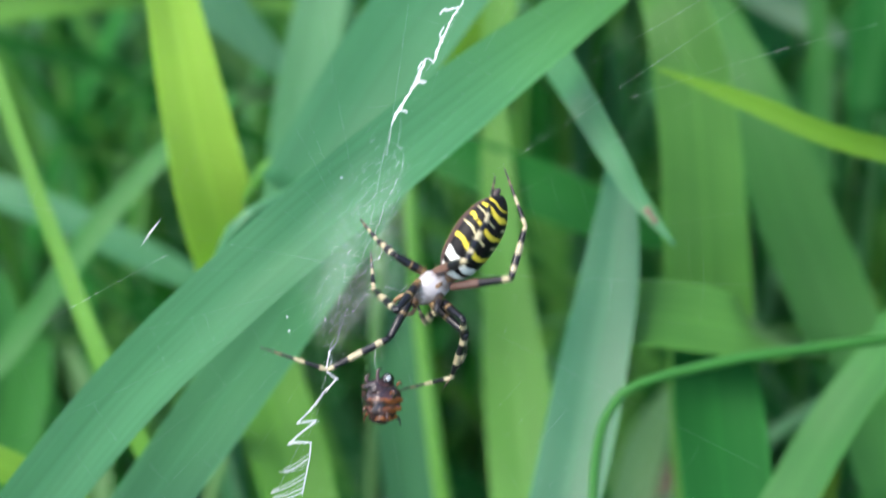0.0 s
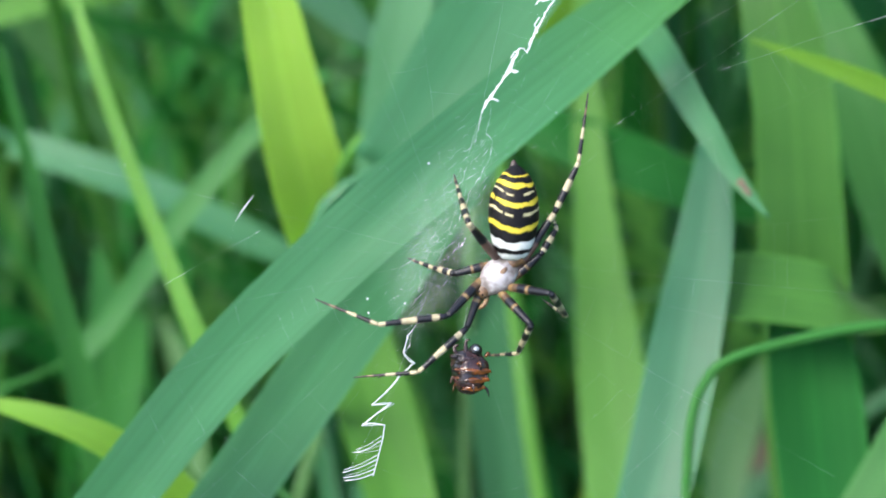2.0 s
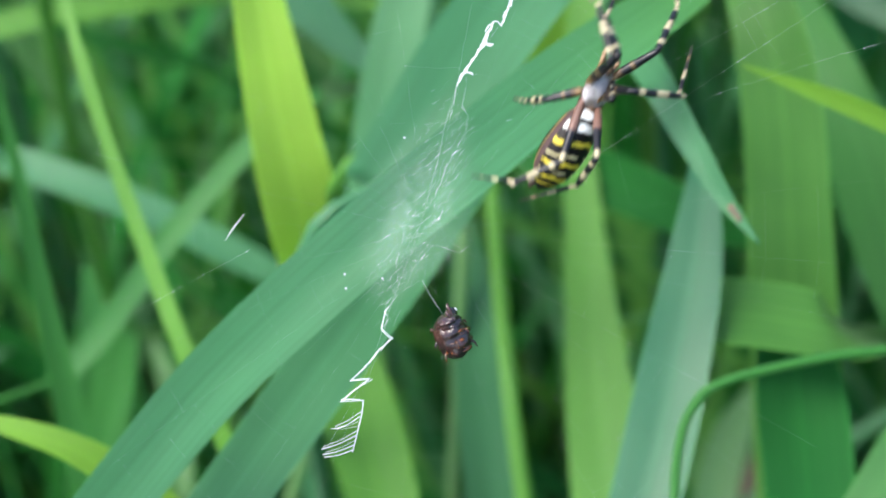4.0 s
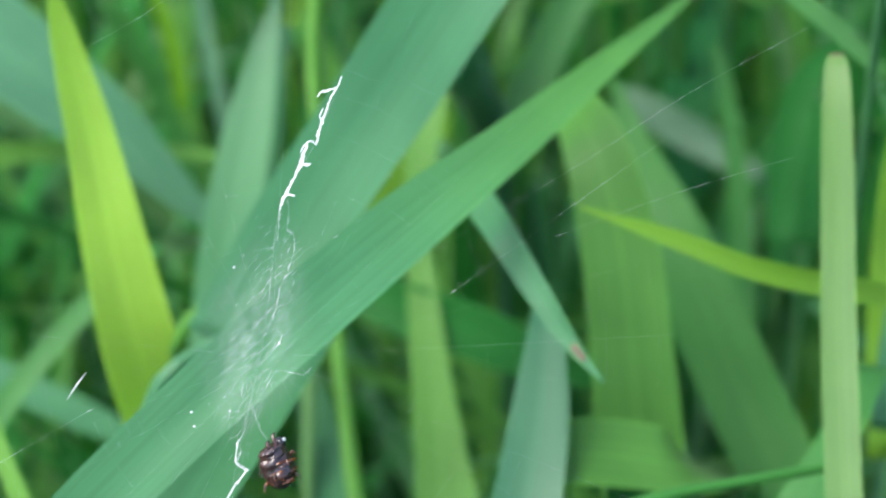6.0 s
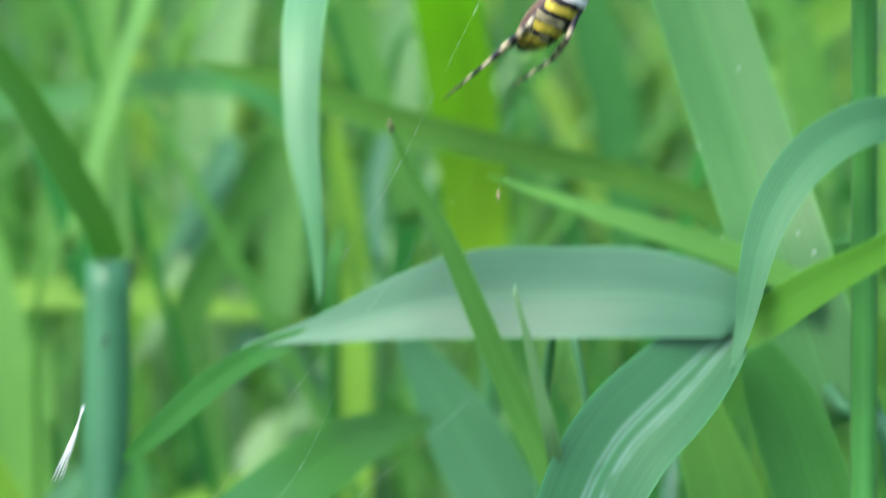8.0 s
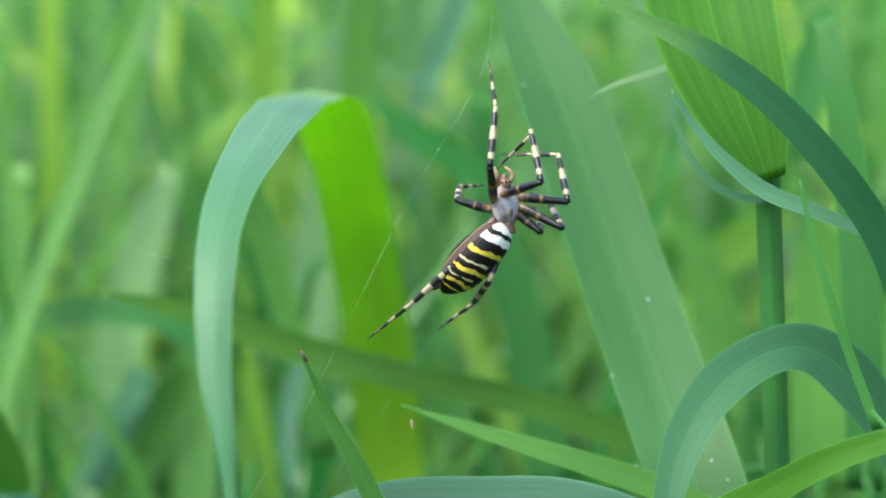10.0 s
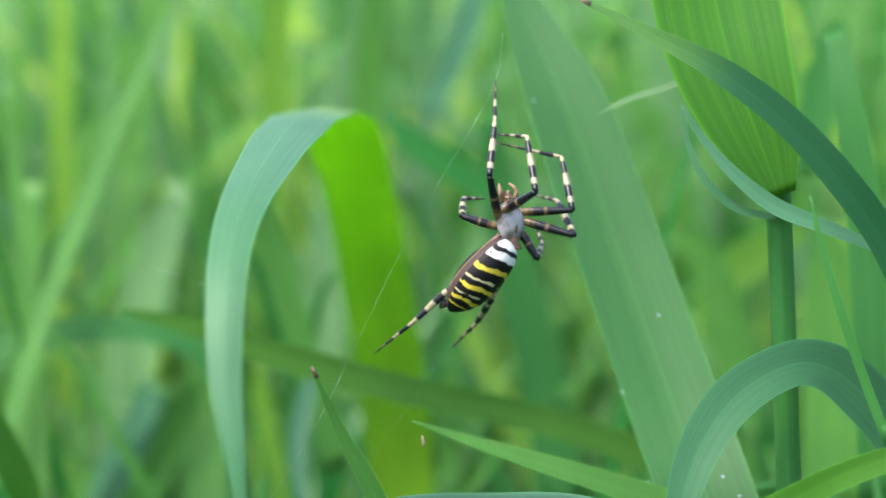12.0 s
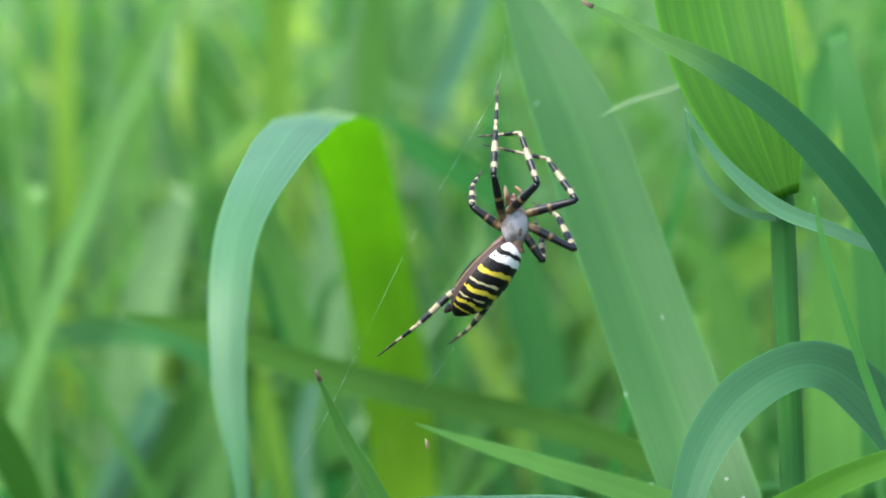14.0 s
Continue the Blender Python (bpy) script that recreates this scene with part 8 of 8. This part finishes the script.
for k in range(85):
    f = rng.random()
    cx, cy = -3.6 - 7.6 * f + rng.gauss(0, 2.2), -7 - 25 * f + rng.gauss(0, 1.0)
    tilt, long = radians(rng.gauss(50, 18)), rng.uniform(0.25, 1.2)
    dx, dy = math.cos(tilt) * long / 2, math.sin(tilt) * long / 2
    r = rng.uniform(0.007, 0.019)
    tube(bm, [(*on_web(cx - dx, cy - dy), r * 0.4 * MM), (*on_web(cx + rng.gauss(0, 0.08), cy), r * MM), (*on_web(cx + dx, cy + dy), r * 0.5 * MM)], 4, 2)
for k in range(40):
    f = rng.random()
    cx, cy = -8.0 - 3.6 * f + rng.gauss(0, 1.1), -22 - 13 * f + rng.gauss(0, 0.8)
    tilt, long = radians(rng.gauss(55, 22)), rng.uniform(0.5, 2.2)
    dx, dy = math.cos(tilt) * long / 2, math.sin(tilt) * long / 2
    thread(bm, [on_web(cx - dx, cy - dy, 0.5), on_web(cx + rng.gauss(0, 0.2), cy, 0.6), on_web(cx + dx, cy + dy, 0.5)], rng.uniform(0.006, 0.014), 2, 4)
for x, y in ((-10.1, -12.2), (-17.2, -29.8), (-17.0, -31.6), (-12.4, -30.2), (-5.4, -22.4)):
    bmesh.ops.create_icosphere(bm, subdivisions=1, radius=0.16 * MM, matrix=Matrix.Translation(on_web(x, y)))
tagged(body_part("hub_silk", bm, SILK, web, "cloud of fine torn silk at the hub"), kind="stuff")
hub = (-6.6, -24.0)
spokes = []
for k in range(30):
    w = radians(k * 12 + rng.uniform(-4, 4))
    long = rng.uniform(48, 62)
    spokes.append((w, long))
    bm = bmesh.new()
    thread(bm, [on_web(hub[0] + 3 * math.cos(w), hub[1] + 3 * math.sin(w)), on_web(hub[0] + long * math.cos(w), hub[1] + long * math.sin(w))], 0.002 if k % 7 else 0.004, 1, 3)
    body_part("spoke_thread", bm, SILK, web)
bm = bmesh.new()
turn = 0
while turn < 30 * 22:
    a, b = spokes[turn % 30], spokes[(turn + 1) % 30]
    r0, r1 = 14 + turn / 30 * 1.7, 14 + (turn + 1) / 30 * 1.7
    if rng.random() < 0.22 and r1 < 52:
        p, q = (on_web(hub[0] + r * math.cos(w), hub[1] + r * math.sin(w)) for r, (w, _) in ((r0, a), (r1, b)))
        thread(bm, [p, (p + q) / 2 - WEB_UP * 0.0002, q], 0.0022, 1, 3)
        if rng.random() < 0.25:
            m = p.lerp(q, rng.random())
            bmesh.ops.create_icosphere(bm, subdivisions=1, radius=rng.uniform(0.03, 0.07) * MM, matrix=Matrix.Translation(m))
    turn += 1
tagged(body_part("spiral_thread", bm, SILK, web, "sticky spiral thread with tiny droplets"), kind="stuff")

# ---- prey ----
prey = new("wrapped_prey")
prey.empty_display_size = 0.004
tagged(prey, "small brown and black insect hanging from the web", "insect")
CHITIN = plain("dark_chitin", (0.035, 0.014, 0.012), 0.25, (0.012, 0.007, 0.010), 500, 0.4)
AMBER = plain("amber_chitin", (0.20, 0.058, 0.010), 0.25, (0.022, 0.009, 0.006), 520, 0.9)
bm = bmesh.new()
egg(bm, (0, -0.5 * MM, 0), (2.25 * MM, 3.0 * MM, 2.1 * MM), point=-0.1, lumps=0.35)
husk = body_part("husk", bm, CHITIN, prey, "crumpled dark body")
for k, (y, r) in enumerate(((-0.4, 2.30), (-1.5, 2.15), (-2.5, 1.65))):
    bm = bmesh.new()
    egg(bm, (0.25 * MM, y * MM, 0.15 * MM), (r * MM, 0.62 * MM, r * 0.95 * MM), lumps=0.5, rows=12, cols=18)
    body_part("abdomen_ring", bm, AMBER, prey, "amber brown ring of the abdomen")
bm = bmesh.new()
egg(bm, (-0.5 * MM, 1.1 * MM, 0.3 * MM), (1.9 * MM, 1.2 * MM, 1.7 * MM), lumps=0.4)
body_part("thorax", bm, CHITIN, prey, "black thorax")
bm = bmesh.new()
egg(bm, (0.75 * MM, 2.25 * MM, 0.75 * MM), (0.85 * MM, 0.8 * MM, 0.85 * MM))
body_part("head", bm, BLACK, prey, "shiny black head")
# White lump for the gleam of light on the black head.
bm = bmesh.new()
egg(bm, (0.85 * MM, 2.45 * MM, 1.45 * MM), (0.34 * MM, 0.30 * MM, 0.22 * MM), rows=8, cols=10)
body_part("eye", bm, SILK, prey, "white spot on the head that stands for its highlight")
for k in range(14):
    w = k * 2.4
    bm = bmesh.new()
    s0 = Vector((math.cos(w) * 1.9, 1.4 - k * 0.30, math.sin(w) * 1.9)) * MM
    tube(bm, [(*s0, 0.22 * MM), (*(s0 * 1.22 + Vector((0, 0.2 * MM, 0))), 0.17 * MM), (*(s0 * 1.34 - Vector((0, 0.35 * MM, 0))), 0.05 * MM)], 6, 3)
    body_part("leg", bm, CHITIN if k % 3 else AMBER, prey)
for x, y in ((-1.9, 2.6), (-0.5, 3.3)):
    bm = bmesh.new()
    tube(bm, [(x * 0.5 * MM, 1.2 * MM, 0.9 * MM, 0.34 * MM), (x * 0.95 * MM, 2.0 * MM, 1.1 * MM, 0.30 * MM), (x * MM, y * MM, 1.0 * MM, 0.22 * MM), ((x + 0.5) * MM, (y + 0.25) * MM, 1.1 * MM, 0.10 * MM)], 7, 3)
    body_part("foreleg", bm, CHITIN, prey, "short bent black foreleg")
bm = bmesh.new()
tube(bm, [(-0.3 * MM, 2.6 * MM, 0, 0.02 * MM), (-0.9 * MM, 4.6 * MM, -0.3 * MM, 0.02 * MM), (-0.6 * MM, 7.5 * MM, -0.8 * MM, 0.02 * MM)], 5, 4)
body_part("silk_thread", bm, SILK, prey)
# ---- loose threads and specks ----
def strand(parent, places, radius):
    bm = bmesh.new()
    tube(bm, [(*p, radius * 0.6 * MM) for p in places], 4, 3)
    rng = random.Random(len(places))
    fine = spline([tuple(p) for p in places], 6)
    # Thickened pieces along the thread stand for its glints of light.
    for k in range(len(fine) - 1):
        if rng.random() < 0.5:
            a, b = (Vector(fine[k]).lerp(Vector(fine[k + 1]), u) for u in sorted((rng.random(), rng.random())))
            tube(bm, [(*a, radius * 0.5 * MM), (*a.lerp(b, 0.5), radius * 1.9 * MM), (*b, radius * 0.5 * MM)], 4, 2)
    line = part("thread", bm, SILK, parent)
    bm = bmesh.new()
    for a, b in zip(places, places[1:]):
        for _ in range(rng.randint(0, 3)):
            bmesh.ops.create_icosphere(bm, subdivisions=1, radius=rng.uniform(0.03, 0.10) * MM, matrix=Matrix.Translation(Vector(a).lerp(Vector(b), rng.random())))
    if bm.verts:
        tagged(part("dew", bm, SILK, line, "tiny dew drops on the thread"), kind="stuff")
    else:
        bm.free()


strands = new("web_strand")
strands.empty_display_size = 0.01
tagged(strands, "loose anchor threads of a spider web with tiny dew drops", "spider web")
strand(strands, [(0.0076, 0.2379, 0.5598), (0.0060, 0.2378, 0.5517), (-0.0030, 0.2368, 0.5362), (-0.0098, 0.2348, 0.5226), (-0.0164, 0.2319, 0.5092), (-0.0225, 0.2290, 0.4994), (-0.0271, 0.2264, 0.4919)], 0.012)
strand(strands, [(0.0010, 0.2354, 0.5189), (-0.0068, 0.2331, 0.5078), (-0.0133, 0.2309, 0.4997), (-0.0199, 0.2281, 0.4914)], 0.008)
strand(strands, [(-0.0390, 0.2368, 0.5287), (-0.0346, 0.2373, 0.5275), (-0.0320, 0.2375, 0.5263)], 0.008)
strand(strands, [(-0.0265, 0.2264, 0.4850), (-0.0329, 0.2227, 0.4767), (-0.0392, 0.2185, 0.4688), (-0.0446, 0.2141, 0.4611)], 0.010)
strand(strands, [(-0.0000, 0.2279, 0.4849), (-0.0063, 0.2261, 0.4799), (-0.0129, 0.2238, 0.4743), (-0.0209, 0.2207, 0.4681), (-0.0316, 0.2158, 0.4598)], 0.010)
strand(strands, [(-0.0226, 0.2266, 0.4843), (-0.0275, 0.2220, 0.4731), (-0.0337, 0.2177, 0.4648), (-0.0385, 0.2142, 0.4587), (-0.0445, 0.2090, 0.4508)], 0.010)
strand(strands, [(-0.0744, 0.2055, 0.4609), (-0.0752, 0.2032, 0.4567), (-0.0840, 0.1966, 0.4510), (-0.0904, 0.1915, 0.4470), (-0.0972, 0.1864, 0.4442)], 0.010)
strand(strands, [(-0.0062, 0.2090, 0.4422), (-0.0211, 0.2032, 0.4341), (-0.0327, 0.1971, 0.4271), (-0.0430, 0.1914, 0.4217)], 0.009)
strand(strands, [(-0.0066, 0.2002, 0.4277), (-0.0213, 0.1961, 0.4232), (-0.0371, 0.1901, 0.4183)], 0.008)
strand(strands, [(-0.1052, 0.1471, 0.4022), (-0.0989, 0.1533, 0.4041), (-0.0917, 0.1599, 0.4063)], 0.010)
strand(strands, [(-0.0235, 0.1997, 0.4290), (-0.0366, 0.1918, 0.4205), (-0.0498, 0.1827, 0.4125)], 0.008)
tuft = new("silk_tuft")
tagged(tuft, "short white tuft of silk on a thread", "spider web")
for lean, thick in ((-0.00015, 0.10), (0.0, 0.15), (0.00018, 0.08), (0.0003, 0.04)):
    bm = bmesh.new()
    tube(bm, [(-0.0572 - lean, 0.2241, 0.4792, 0.00002), (-0.0583 + lean, 0.2225, 0.4756, thick * MM), (-0.0594 + 2 * lean, 0.2211, 0.4728, thick * 0.8 * MM), (-0.0605 + 3 * lean, 0.2197, 0.4701, 0.00002)], 6, 4)
    part("silk_wisp", bm, SILK, tuft)
husk_seed = new("seed_husk")
tagged(husk_seed, "tiny pale grass seed husk caught on a thread", "seed husk")
bm = bmesh.new()
tube(bm, [(-0.0952, 0.1658, 0.4068, 0.00003), (-0.0961, 0.1643, 0.4058, 0.00010), (-0.0970, 0.1626, 0.4045, 0.00003)], 7, 4)
part("husk", bm, SILK, husk_seed)
grain = new("grass_seed")
tagged(grain, "tiny pale grass seed hanging on a thread", "seed")
bm = bmesh.new()
tube(bm, [(-0.0029, 0.2340, 0.5068, 0.00010), (-0.0027, 0.2338, 0.5061, 0.00024), (-0.0026, 0.2337, 0.5053, 0.00008)], 7, 4)
part("grain", bm, STRAW, grain)
midge = new("midge")
tagged(midge, "tiny black midge sitting on a stalk", "insect")
bm = bmesh.new()
tube(bm, [(-0.0776, 0.3234, 0.4575, 0.00030), (-0.0778, 0.3230, 0.4563, 0.00045), (-0.0779, 0.3225, 0.4551, 0.00020)], 7, 4)
part("body", bm, BLACK, midge)
TUFT_DRIFT = Vector((0.0035, 0.0001, -0.0020))


def stance(place, ahead, back):
    """A pose from a place, the way the head points and the way the back faces."""
    y = Vector(ahead).normalized()
    z = Vector(back)
    z = (z - z.dot(y) * y).normalized()
    m = Matrix((y.cross(z), y, z)).transposed().to_4x4()
    m.translation = place
    return m


def bone(a, b):
    """The pose of a leg segment from a to b, its back outwards from the body."""
    return stance(a, b - a, Vector((0, 0, 1)) if abs((b - a).normalized().z) < 0.97 else Vector((0, 1, 0)))


KEEP = {2.2: 2.0, 5.8: 9.0, 9.2: 9.0, 11.3: 12.5}


def kept(rows):
    """Rows with the poses that are held for a while given twice."""
    by_time = {r[0]: r[1:] for r in rows}
    for t, of in KEEP.items():
        by_time[t] = by_time[of]
    return [(t, *by_time[t]) for t in sorted(by_time)]


def motions():
    walk(spider, [(t, stance(p, a, b)) for t, p, a, b in BODY])
    walk(abdomen, [(t, stance((0, 0, 0), a, b)) for t, a, b in kept(BELLY)])
    for key, (leg, shin, foot, root) in LEGS.items():
        one, two, three = [], [], []
        for t, knee, ankle, tip in kept(STEPS[key]):
            knee, ankle, tip = (Vector(v) * MM for v in (knee, ankle, tip))
            femur = bone(root, knee)
            one.append((t, femur))
            two.append((t, femur.inverted() @ bone(knee, ankle)))
            three.append((t, femur.inverted() @ bone(ankle, tip)))
        for ob, rows in ((leg, one), (shin, two), (foot, three)):
            walk(ob, rows)
    at_rest = Matrix.Translation(WEB_HUB)
    walk(web, [(t, Matrix.Translation(Vector(shift)) @ at_rest @ Matrix.Rotation(radians(lean), 4, WEB_OUT)) for t, shift, lean in SWAY] + [(14.0, Matrix.Translation(Vector(SWAY[-1][1])) @ at_rest @ Matrix.Rotation(radians(SWAY[-1][2]), 4, WEB_OUT))])
    hang = Matrix((WEB_ACROSS, WEB_UP, WEB_OUT)).transposed().to_4x4()
    rows = [(t, Matrix.Translation(Vector(p)) @ hang @ pose(0, 0, 0, 0, turn, turn * 0.3)) for t, p, turn in DANGLE]
    walk(prey, rows + [(14.0, rows[-1][1])])
    walk(tuft, [(t, Matrix.Translation(TUFT_DRIFT * f)) for t, f in ((0.0, 1.0), (7.0, 1.0), (7.5, 0.0), (14.0, 0.0))])


motions()
